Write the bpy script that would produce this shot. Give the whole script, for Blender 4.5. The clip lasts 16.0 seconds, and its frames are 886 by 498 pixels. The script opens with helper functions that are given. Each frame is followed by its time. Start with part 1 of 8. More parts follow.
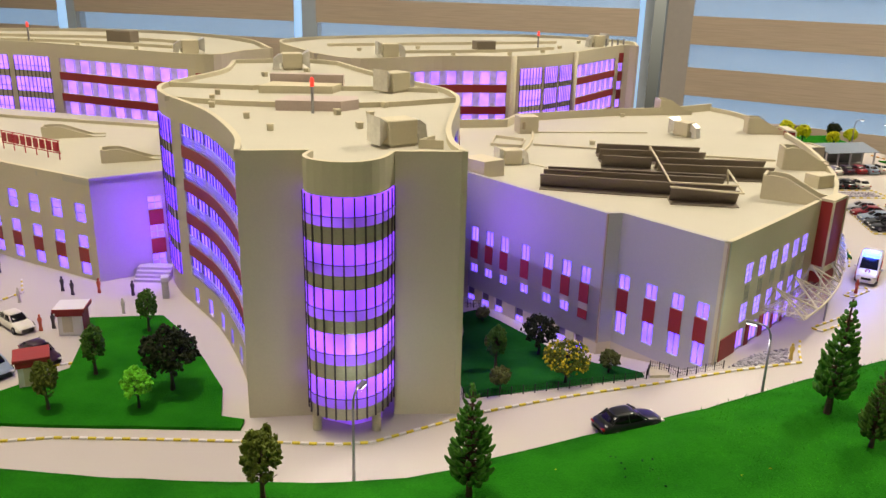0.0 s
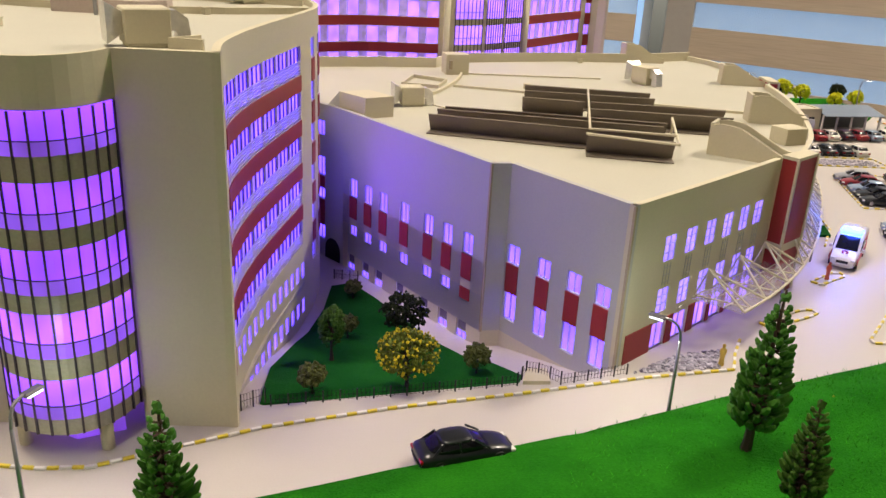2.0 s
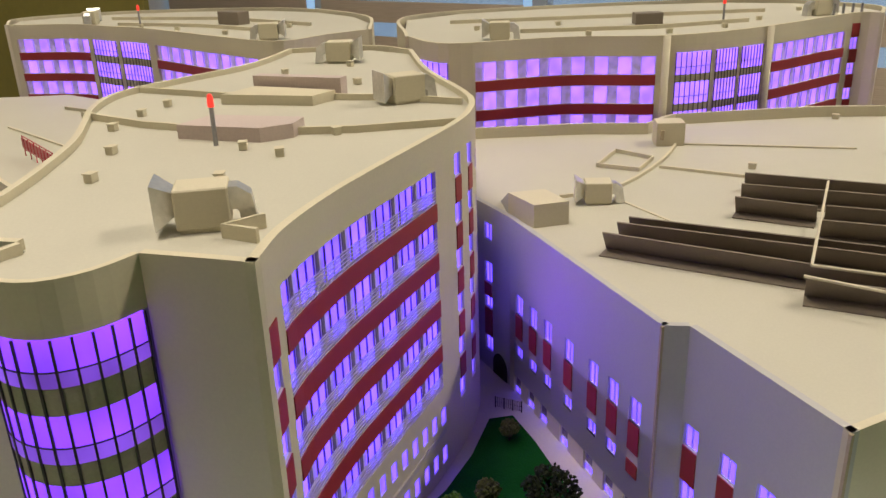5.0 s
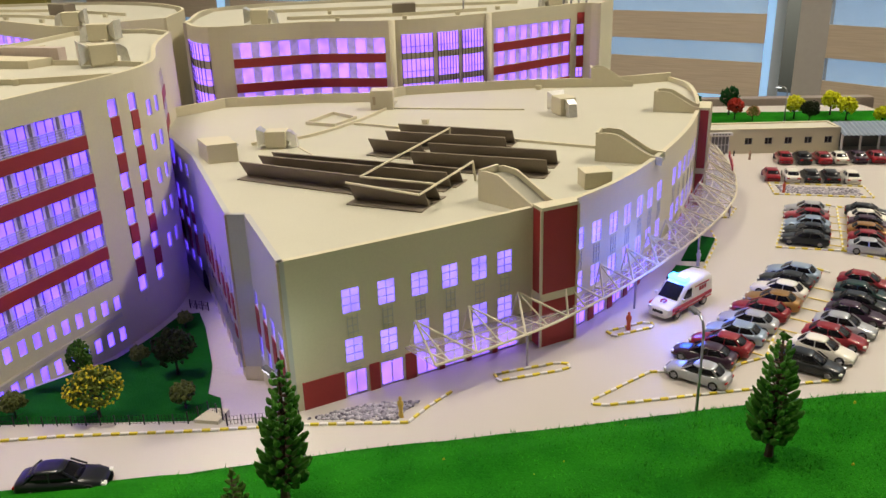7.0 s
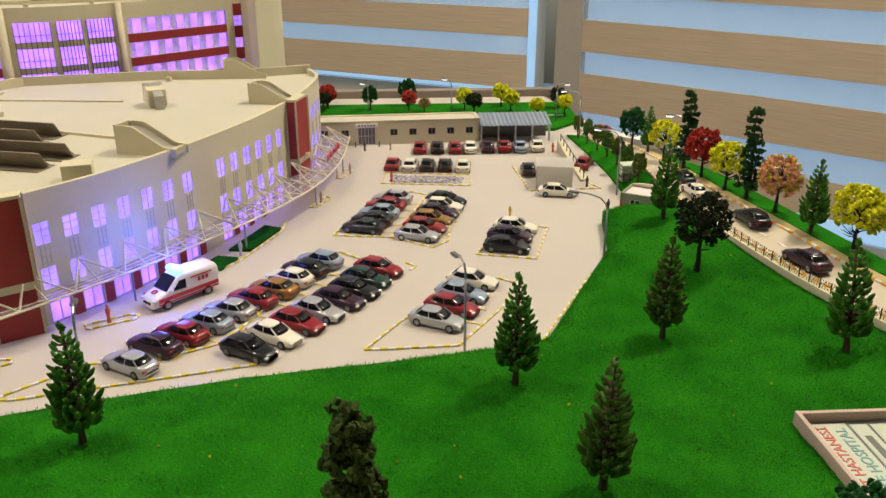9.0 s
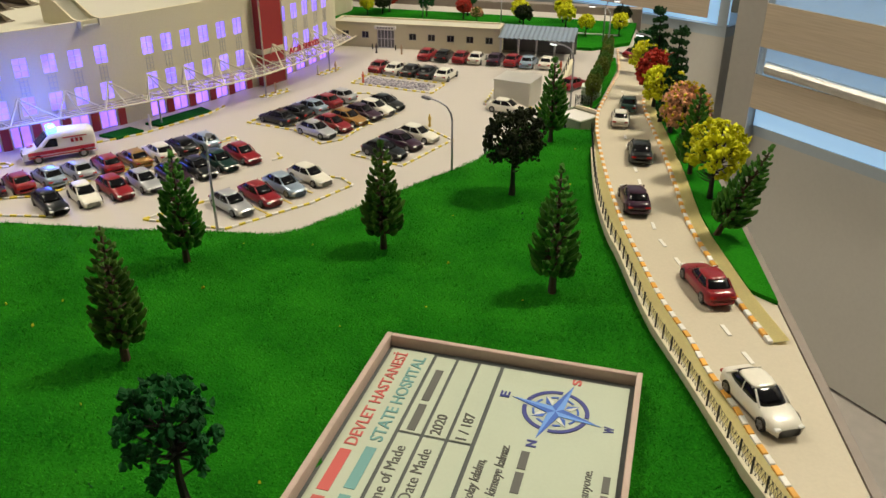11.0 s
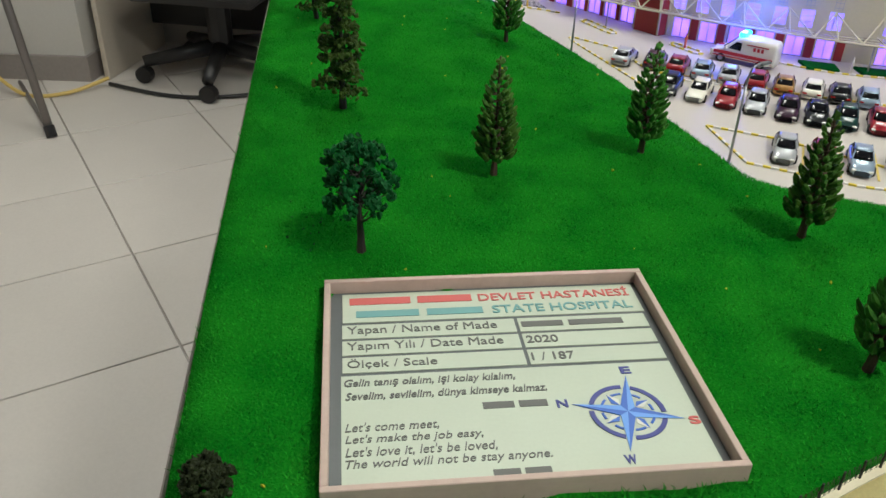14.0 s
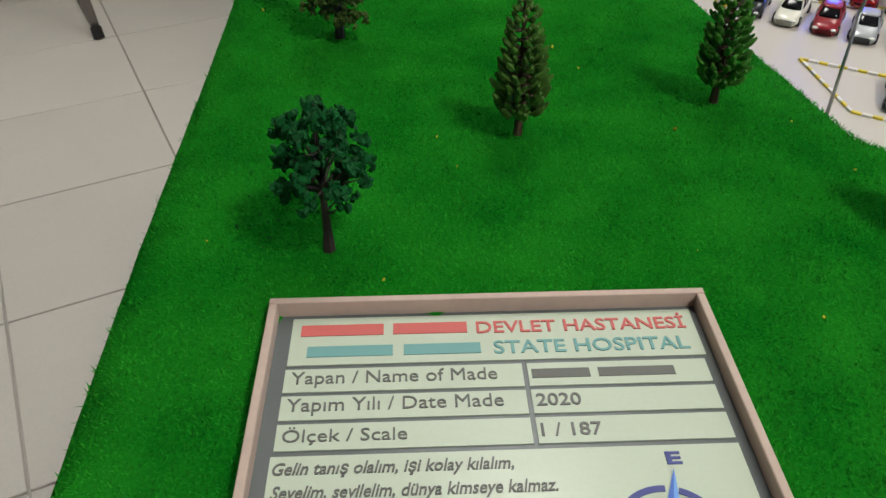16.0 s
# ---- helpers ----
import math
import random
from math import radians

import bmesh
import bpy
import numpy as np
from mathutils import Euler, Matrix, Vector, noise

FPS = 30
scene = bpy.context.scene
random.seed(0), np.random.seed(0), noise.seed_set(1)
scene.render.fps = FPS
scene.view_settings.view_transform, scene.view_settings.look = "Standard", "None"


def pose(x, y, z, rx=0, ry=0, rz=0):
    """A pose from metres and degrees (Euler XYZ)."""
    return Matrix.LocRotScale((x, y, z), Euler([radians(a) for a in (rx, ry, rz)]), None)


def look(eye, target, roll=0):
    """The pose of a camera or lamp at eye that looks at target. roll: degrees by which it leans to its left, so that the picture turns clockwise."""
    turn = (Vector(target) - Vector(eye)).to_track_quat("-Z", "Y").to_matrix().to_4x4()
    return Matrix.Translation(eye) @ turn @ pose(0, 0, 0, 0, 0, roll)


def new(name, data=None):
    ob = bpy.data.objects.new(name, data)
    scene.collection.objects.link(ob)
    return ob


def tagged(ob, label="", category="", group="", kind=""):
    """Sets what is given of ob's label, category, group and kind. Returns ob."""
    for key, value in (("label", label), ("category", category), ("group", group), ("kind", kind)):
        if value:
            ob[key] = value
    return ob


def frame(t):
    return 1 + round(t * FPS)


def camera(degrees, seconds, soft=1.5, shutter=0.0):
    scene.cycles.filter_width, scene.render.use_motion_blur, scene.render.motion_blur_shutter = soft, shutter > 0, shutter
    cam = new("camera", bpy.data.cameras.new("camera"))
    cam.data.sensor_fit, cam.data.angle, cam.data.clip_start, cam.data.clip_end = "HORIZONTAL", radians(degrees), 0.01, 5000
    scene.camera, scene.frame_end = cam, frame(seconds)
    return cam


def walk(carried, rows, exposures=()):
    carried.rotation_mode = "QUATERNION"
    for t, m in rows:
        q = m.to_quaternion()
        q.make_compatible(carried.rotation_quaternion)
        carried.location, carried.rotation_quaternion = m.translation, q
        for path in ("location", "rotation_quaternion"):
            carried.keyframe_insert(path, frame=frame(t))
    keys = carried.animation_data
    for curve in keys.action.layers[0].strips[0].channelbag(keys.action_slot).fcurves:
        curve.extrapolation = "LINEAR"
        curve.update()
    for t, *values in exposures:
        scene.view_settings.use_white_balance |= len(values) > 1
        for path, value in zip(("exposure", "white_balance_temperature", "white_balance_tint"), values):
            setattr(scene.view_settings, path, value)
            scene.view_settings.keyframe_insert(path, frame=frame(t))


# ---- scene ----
cam = camera(57.06, 16.0, soft=1.5)
PATH = [
    (0, (0.0258, -0.0086, 1.0879), (-0.0070, 0.4637, 0.9272), 1.38),
    (0.5, (0.0560, 0.0345, 1.0902), (0.0314, 0.5067, 0.9277), 2.25),
    (1, (0.0802, 0.0705, 1.0693), (0.0565, 0.5423, 0.9055), 2.85),
    (1.5, (0.1009, 0.0900, 1.0530), (0.0707, 0.5585, 0.8809), 2.91),
    (2, (0.1088, 0.1147, 1.0460), (0.0671, 0.5796, 0.8668), 3.01),
    (2.5, (0.0936, 0.1536, 1.0436), (0.0322, 0.6135, 0.8573), 2.81),
    (3, (0.0847, 0.1728, 1.0494), (-0.0038, 0.6258, 0.8570), 1.91),
    (5.5, (0.1750, 0.2182, 1.0880), (-0.0242, 0.6403, 0.9086), -2.26),
    (6, (0.2292, 0.1959, 1.0882), (0.0335, 0.6203, 0.9104), -2.37),
    (6.5, (0.2907, 0.1739, 1.0802), (0.1038, 0.6018, 0.9013), -2.21),
    (7, (0.3519, 0.1618, 1.0782), (0.1813, 0.5960, 0.8984), -1.80),
    (7.5, (0.4145, 0.1659, 1.0809), (0.2611, 0.6073, 0.9029), -1.51),
    (8, (0.4690, 0.1673, 1.0825), (0.3399, 0.6174, 0.9071), -0.63),
    (8.5, (0.5115, 0.1778, 1.0750), (0.4031, 0.6324, 0.8972), 0.23),
    (9, (0.5699, 0.2199, 1.0775), (0.4719, 0.6735, 0.8914), 0.07),
    (9.5, (0.6136, 0.2559, 1.0671), (0.5163, 0.7029, 0.8654), 0.04),
    (9.7, (0.6279, 0.2675, 1.0637), (0.5264, 0.7110, 0.8562), 0.22),
    (11.8, (0.8729, 0.3685, 1.0544), (0.5222, 0.6371, 0.8201), -0.23),
    (12, (0.8726, 0.3869, 1.0505), (0.4965, 0.6161, 0.8139), -0.32),
    (12.5, (0.9203, 0.4307, 1.0503), (0.5011, 0.5592, 0.8100), 0.22),
    (13, (0.9390, 0.4599, 1.0654), (0.5065, 0.5032, 0.8184), 1.15),
    (13.5, (0.9147, 0.4745, 1.0635), (0.4836, 0.4600, 0.8107), 1.77),
    (14, (0.9108, 0.4997, 1.0471), (0.4881, 0.4377, 0.7874), 1.91),
    (14.5, (0.8933, 0.5093, 1.0394), (0.4803, 0.4248, 0.7707), 1.76),
    (15, (0.8656, 0.5111, 1.0305), (0.4607, 0.4225, 0.7510), 1.38),
    (15.5, (0.8478, 0.5096, 1.0296), (0.4539, 0.4207, 0.7348), 0.72),
    (16, (0.8259, 0.5048, 1.0304), (0.4442, 0.4146, 0.7202), 0.09),
]
# seconds, stops, kelvin, tint
EXPOSURES = [(0.0, -0.15, 6800, 13), (1.5, -0.14, 6700, 15), (2.5, -0.27, 6550, 16), (3.0, -0.42, 6500, 13), (5.5, -0.50, 6500, 14), (7.0, -0.26, 6550, 10), (8.0, -0.16, 6850, 11), (9.5, -0.22, 6850, 10), (12.0, -0.35, 6300, 5), (13.0, -0.36, 5800, 5), (14.5, -0.22, 5650, 5), (15.5, -0.20, 5700, 6), (16.0, -0.44, 5700, 7)]
walk(cam, [(t, look(eye, target, roll)) for t, eye, target, roll in PATH], EXPOSURES)

# ---- light: a closed office with ceiling panels, daylight behind the striped blinds ----
S, GZ = 0.15, 0.866          # metres per plan unit, height of the model's ground
world = bpy.data.worlds.new("world")
scene.world = world
world.use_nodes = True
wn = world.node_tree
sky = wn.nodes.new("ShaderNodeTexSky")
sky.sky_type, sky.sun_disc = "NISHITA", False
sky.sun_elevation, sky.sun_rotation = radians(38), radians(200)
wn.links.new(sky.outputs[0], wn.nodes["Background"].inputs[0])
wn.nodes["Background"].inputs[1].default_value = 0.12
sun = new("sun", bpy.data.lights.new("sun", "SUN"))
sun.data.energy, sun.data.angle, sun.data.color = 2.5, radians(0.5), (1, 0.95, 0.88)
sun.matrix_world = look((0, 0, 8), (2.5, -6.0, 1.5))
# the third panel is extra fill, added out of view
PANEL_SPOTS = [(-2.2, 2.8, 19.0, 2.2), (7.7, 9.2, 38.0, 1.5), (-8.6, 8.8, 11.0, 1.9)]   # x, y, watts, width
# unseen ceiling spots, added to brighten the floor tiles and front lawn
FILL_SPOTS = [(-9.2, -5.6, 44.0), (-3.4, -5.2, 35.0), (-0.6, -1.8, 27.0)]   # x, y, watts
PANEL_HEIGHT = 2.45


# ---- small tools: every mesh is written in plan units and scaled once ----
def W(x, y, z=0.0):
    return Vector((x * S, y * S, GZ + z * S))


def link_mesh(name, bm, mats, smooth=False):
    me = bpy.data.meshes.new(name)
    bmesh.ops.scale(bm, vec=(S, S, S), verts=bm.verts)
    bm.to_mesh(me)
    bm.free()
    for m in mats if isinstance(mats, (list, tuple)) else [mats]:
        me.materials.append(m)
    if smooth:
        me.polygons.foreach_set("use_smooth", [True] * len(me.polygons))
    return me


def part(name, bm, material, parent, label="", smooth=False, at=(0, 0, 0), turn=0.0):
    """One mesh object under a thing or a part; at and turn are local, in plan units and degrees."""
    me = bm if isinstance(bm, bpy.types.Mesh) else link_mesh(name, bm, material, smooth)
    ob = new(name, me)
    ob.parent = parent
    ob.matrix_basis = pose(at[0] * S, at[1] * S, at[2] * S, 0, 0, turn)
    return tagged(ob, label=label)


def thing(name, x=0, y=0, z=0, turn=0.0, label="", category="", group="", kind=""):
    ob = new(name)
    p = W(x, y, z)
    ob.matrix_basis = pose(p.x, p.y, p.z, 0, 0, turn)
    ob.empty_display_size = 0.01
    return tagged(ob, label, category, group, kind)


def solid(name, bm, material, label="", category="", kind="", x=0, y=0, z=0, turn=0.0, smooth=False, group=""):
    """A thing that is one plain mesh."""
    ob = new(name, link_mesh(name, bm, material, smooth))
    p = W(x, y, z)
    ob.matrix_basis = pose(p.x, p.y, p.z, 0, 0, turn)
    return tagged(ob, label, category, group, kind)


def box(bm, c, size, turn=0.0, bevel=0.0, m=None, mat=0):
    mm = Matrix.Translation(c) @ Matrix.Rotation(radians(turn), 4, "Z") @ Matrix.Diagonal((*size, 1))
    if m is not None:
        mm = m @ mm
    g = bmesh.ops.create_cube(bm, size=1.0, matrix=mm)
    vs = g["verts"]
    fs = list({f for v in vs for f in v.link_faces})
    for f in fs:
        f.material_index = mat
    if bevel:
        es = list({e for v in vs for e in v.link_edges})
        bmesh.ops.bevel(bm, geom=es, offset=bevel, segments=1, affect="EDGES", material=-1)
    return bm


def rod(bm, a, b, r, r2=None, n=6, mat=0, cap=True):
    a, b = Vector(a), Vector(b)
    d = b - a
    q = d.to_track_quat("Z", "Y").to_matrix().to_4x4()
    g = bmesh.ops.create_cone(bm, cap_ends=cap, segments=n, radius1=r, radius2=r if r2 is None else r2, depth=d.length,
                              matrix=Matrix.Translation((a + b) / 2) @ q)
    for f in {f for v in g["verts"] for f in v.link_faces}:
        f.material_index = mat
    return bm


def prism(bm, poly, z0, z1, mat=0):
    lo = [bm.verts.new((x, y, z0)) for x, y in poly]
    hi = [bm.verts.new((x, y, z1)) for x, y in poly]
    fs = [bm.faces.new(hi), bm.faces.new(lo[::-1])]
    n = len(poly)
    for i in range(n):
        fs.append(bm.faces.new((lo[i], lo[(i + 1) % n], hi[(i + 1) % n], hi[i])))
    for f in fs:
        f.material_index = mat
    return bm


def loft(bm, rings, close=True, cap=True, mat=0):
    vs = [[bm.verts.new(p) for p in r] for r in rings]
    n = len(vs[0])
    for a, b in zip(vs[:-1], vs[1:]):
        for i in range(n if close else n - 1):
            f = bm.faces.new((a[i], a[(i + 1) % n], b[(i + 1) % n], b[i]))
            f.material_index = mat
    if cap and close:
        for r in (vs[0][::-1], vs[-1]):
            bm.faces.new(r).material_index = mat
    return vs


def B():
    return bmesh.new()


class Line:
    """A plan line with its length: at(s) gives place and direction."""

    def __init__(self, pts, n=8):
        p = [np.array(q, float) for q in pts]
        if n > 1:
            e = [2 * p[0] - p[1]] + p + [2 * p[-1] - p[-2]]
            out = []
            for i in range(1, len(e) - 2):
                a, b, c, d = e[i - 1:i + 3]
                for k in range(n):
                    u = k / n
                    out.append(0.5 * (2 * b + (c - a) * u + (2 * a - 5 * b + 4 * c - d) * u * u + (3 * b - a - 3 * c + d) * u ** 3))
            p = out + [p[-1]]
        self.p = np.array(p)
        self.s = np.r_[0, np.cumsum(np.hypot(*np.diff(self.p, axis=0).T))]
        self.length = float(self.s[-1])

    def xy(self, s):
        return np.array([np.interp(s, self.s, self.p[:, 0]), np.interp(s, self.s, self.p[:, 1])])

    def way(self, s):
        d = self.xy(min(s + 0.012, self.length)) - self.xy(max(s - 0.012, 0))
        return d / (np.hypot(*d) or 1)

    def out(self, s, side=1):
        t = self.way(s)
        return np.array([t[1], -t[0]]) * side

    def off(self, s, d, side=1):
        return self.xy(s) + self.out(s, side) * d


def shell(line, z0, z1, holes=(), th=0.02, side=1, s0=0.0, s1=None, bm=None, step=0.09):
    """A wall of that thickness along a line, with rectangular openings (s0, s1, z0, z1) cut right through it."""
    bm = bm or B()
    s1 = line.length if s1 is None else s1
    ss = {round(s0, 4), round(s1, 4)}
    k = max(1, int((s1 - s0) / step))
    ss |= {round(s0 + (s1 - s0) * i / k, 4) for i in range(k + 1)}
    zs = {round(z0, 4), round(z1, 4)}
    for a, b, c, d in holes:
        ss |= {round(a, 4), round(b, 4)}
        zs |= {round(max(c, z0), 4), round(min(d, z1), 4)}
    ss = sorted(s for s in ss if s0 - 1e-3 <= s <= s1 + 1e-3)
    zs = sorted(zs)
    verts = {}

    def v(i, j, inner):
        key = (i, j, inner)
        if key not in verts:
            p = line.off(ss[i], -th, side) if inner else line.xy(ss[i])
            verts[key] = bm.verts.new((p[0], p[1], zs[j]))
        return verts[key]

    def full(i, j):
        if not (0 <= i < len(ss) - 1 and 0 <= j < len(zs) - 1):
            return False
        s, z = (ss[i] + ss[i + 1]) / 2, (zs[j] + zs[j + 1]) / 2
        return not any(a < s < b and c < z < d for a, b, c, d in holes)

    for i in range(len(ss) - 1):
        for j in range(len(zs) - 1):
            if not full(i, j):
                continue
            for inner in (False, True):
                bm.faces.new((v(i, j, inner), v(i + 1, j, inner), v(i + 1, j + 1, inner), v(i, j + 1, inner)))
            for di, dj, a, b in ((-1, 0, (i, j), (i, j + 1)), (1, 0, (i + 1, j), (i + 1, j + 1)), (0, -1, (i, j), (i + 1, j)), (0, 1, (i, j + 1), (i + 1, j + 1))):
                if not full(i + di, j + dj):
                    bm.faces.new((v(*a, False), v(*b, False), v(*b, True), v(*a, True)))
    bmesh.ops.recalc_face_normals(bm, faces=bm.faces)
    return bm


def band(line, s0, s1, z0, z1, proud=0.004, th=0.008, side=1, step=0.05):
    """A strip laid on a wall, following its curve."""
    bm = B()
    k = max(1, int(abs(s1 - s0) / step))
    rings = []
    for i in range(k + 1):
        s = s0 + (s1 - s0) * i / k
        a, b = line.off(s, proud, side), line.off(s, proud - th, side)
        rings.append([(a[0], a[1], z0), (a[0], a[1], z1), (b[0], b[1], z1), (b[0], b[1], z0)])
    loft(bm, rings)
    bmesh.ops.recalc_face_normals(bm, faces=bm.faces)
    return bm


WINDOW_MESHES = {}


def window(parent, line, s0, s1, z0, z1, side=1, cols=2, rows=2, deep=0.008, frame_mat=None, pane_mat=None, bar=0.0035, name="window", lights=False):
    """A framed pane in an opening: the frame is the part, the pane its sub-part."""
    s = (s0 + s1) / 2
    a, b = line.xy(s0), line.xy(s1)
    w, h = float(np.hypot(*(b - a))), z1 - z0
    frame_mat, pane_mat = frame_mat or M["window_bar"], pane_mat or M["pane"]
    key = (round(w, 3), round(h, 3), cols, rows, frame_mat.name, pane_mat.name, bar)
    if key not in WINDOW_MESHES:
        cw, ch = (w - bar * (cols + 1)) / cols, (h - bar * (rows + 1)) / rows
        gaps = [(bar + (cw + bar) * i, bar + (cw + bar) * i + cw, -h / 2 + bar + (ch + bar) * j, -h / 2 + bar + (ch + bar) * j + ch)
                for i in range(cols) for j in range(rows)]
        bm = shell(Line([(-w / 2, -0.003), (w / 2, -0.003)], 1), -h / 2, h / 2, gaps, 0.005, 1, step=9.0)
        pm = B()
        box(pm, (0, 0.002, 0), (w * 0.999, 0.003, h * 0.999))
        WINDOW_MESHES[key] = (link_mesh("window", bm, frame_mat), link_mesh("pane", pm, pane_mat))
    fm, pm = WINDOW_MESHES[key]
    t = (b - a) / (w or 1)
    mid = (a + b) / 2 - line.out(s, side) * deep
    turn = math.degrees(math.atan2(t[1], t[0])) + (0 if side > 0 else 180)
    ob = part(name, fm, None, parent, at=(mid[0], mid[1], (z0 + z1) / 2), turn=turn)
    part("pane", pm, None, ob, at=(0, 0.0005, 0))
    return ob


# ---- materials ----
def nodes_of(name):
    m = bpy.data.materials.new(name)
    m.use_nodes = True
    return m, m.node_tree.nodes, m.node_tree.links, m.node_tree.nodes["Principled BSDF"]


def paint(name, base, rough=0.6, metal=0.0, fine=900.0, broad=40.0, amount=0.12, bump=0.05, per_object=0.0, coat=0.0, spec=0.5, fine_amount=0.5):
    """A surface with grain and stains at two sizes, in metres."""
    m, n, l, p = nodes_of(name)
    co = n.new("ShaderNodeTexCoord")
    a, b = n.new("ShaderNodeTexNoise"), n.new("ShaderNodeTexNoise")
    a.inputs["Scale"].default_value, a.inputs["Detail"].default_value = broad, 5
    b.inputs["Scale"].default_value, b.inputs["Detail"].default_value = fine, 4
    for t in (a, b):
        l.new(co.outputs["Object"], t.inputs["Vector"])
    mix = n.new("ShaderNodeMix")
    mix.data_type = "FLOAT"
    mix.inputs[0].default_value = fine_amount
    l.new(a.outputs[0], mix.inputs[2])
    l.new(b.outputs[0], mix.inputs[3])
    ramp = n.new("ShaderNodeMapRange")
    ramp.inputs[1].default_value, ramp.inputs[2].default_value = 0.3, 0.7
    ramp.inputs[3].default_value, ramp.inputs[4].default_value = 1 - amount, 1 + amount
    l.new(mix.outputs[0], ramp.inputs[0])
    hsv = n.new("ShaderNodeHueSaturation")
    hsv.inputs["Color"].default_value = (*base, 1)
    l.new(ramp.outputs[0], hsv.inputs["Value"])
    last = hsv.outputs[0]
    if per_object:
        info = n.new("ShaderNodeObjectInfo")
        r2 = n.new("ShaderNodeMapRange")
        r2.inputs[3].default_value, r2.inputs[4].default_value = 1 - per_object, 1 + per_object
        l.new(info.outputs["Random"], r2.inputs[0])
        h2 = n.new("ShaderNodeHueSaturation")
        l.new(last, h2.inputs["Color"])
        l.new(r2.outputs[0], h2.inputs["Value"])
        last = h2.outputs[0]
    l.new(last, p.inputs["Base Color"])
    p.inputs["Roughness"].default_value, p.inputs["Metallic"].default_value = rough, metal
    p.inputs["Specular IOR Level"].default_value = spec
    p.inputs["Coat Weight"].default_value = coat
    p.inputs["Coat Roughness"].default_value = 0.15
    if bump:
        bp = n.new("ShaderNodeBump")
        bp.inputs["Strength"].default_value, bp.inputs["Distance"].default_value = bump, 0.0008
        l.new(mix.outputs[0], bp.inputs["Height"])
        l.new(bp.outputs[0], p.inputs["Normal"])
    return m


def glow(name, colour, strength, base=(0.10, 0.06, 0.14), rough=0.35, vary=0.25, size=70.0):
    """A backlit acrylic sheet: brighter where a light diode sits behind it."""
    m, n, l, p = nodes_of(name)
    co, t, r = n.new("ShaderNodeTexCoord"), n.new("ShaderNodeTexNoise"), n.new("ShaderNodeMapRange")
    t.inputs["Scale"].default_value, t.inputs["Detail"].default_value = size, 1
    geo = n.new("ShaderNodeObjectInfo")
    add = n.new("ShaderNodeVectorMath")
    l.new(co.outputs["Object"], add.inputs[0])
    l.new(geo.outputs["Location"], add.inputs[1])
    l.new(add.outputs[0], t.inputs["Vector"])
    r.inputs[1].default_value, r.inputs[2].default_value = 0.3, 0.7
    r.inputs[3].default_value, r.inputs[4].default_value = strength * (1 - vary), strength * (1 + vary)
    l.new(t.outputs[0], r.inputs[0])
    l.new(r.outputs[0], p.inputs["Emission Strength"])
    p.inputs["Emission Color"].default_value = (*colour, 1)
    p.inputs["Base Color"].default_value = (*base, 1)
    p.inputs["Roughness"].default_value = rough
    return m


def plain(name, base, rough=0.5, metal=0.0, transmission=0.0, alpha=1.0, emit=None, strength=0.0, ior=1.45):
    m, n, l, p = nodes_of(name)
    p.inputs["Base Color"].default_value = (*base, 1)
    p.inputs["Roughness"].default_value, p.inputs["Metallic"].default_value = rough, metal
    p.inputs["Transmission Weight"].default_value, p.inputs["Alpha"].default_value = transmission, alpha
    p.inputs["IOR"].default_value = ior
    if emit:
        p.inputs["Emission Color"].default_value = (*emit, 1)
        p.inputs["Emission Strength"].default_value = strength
    return m


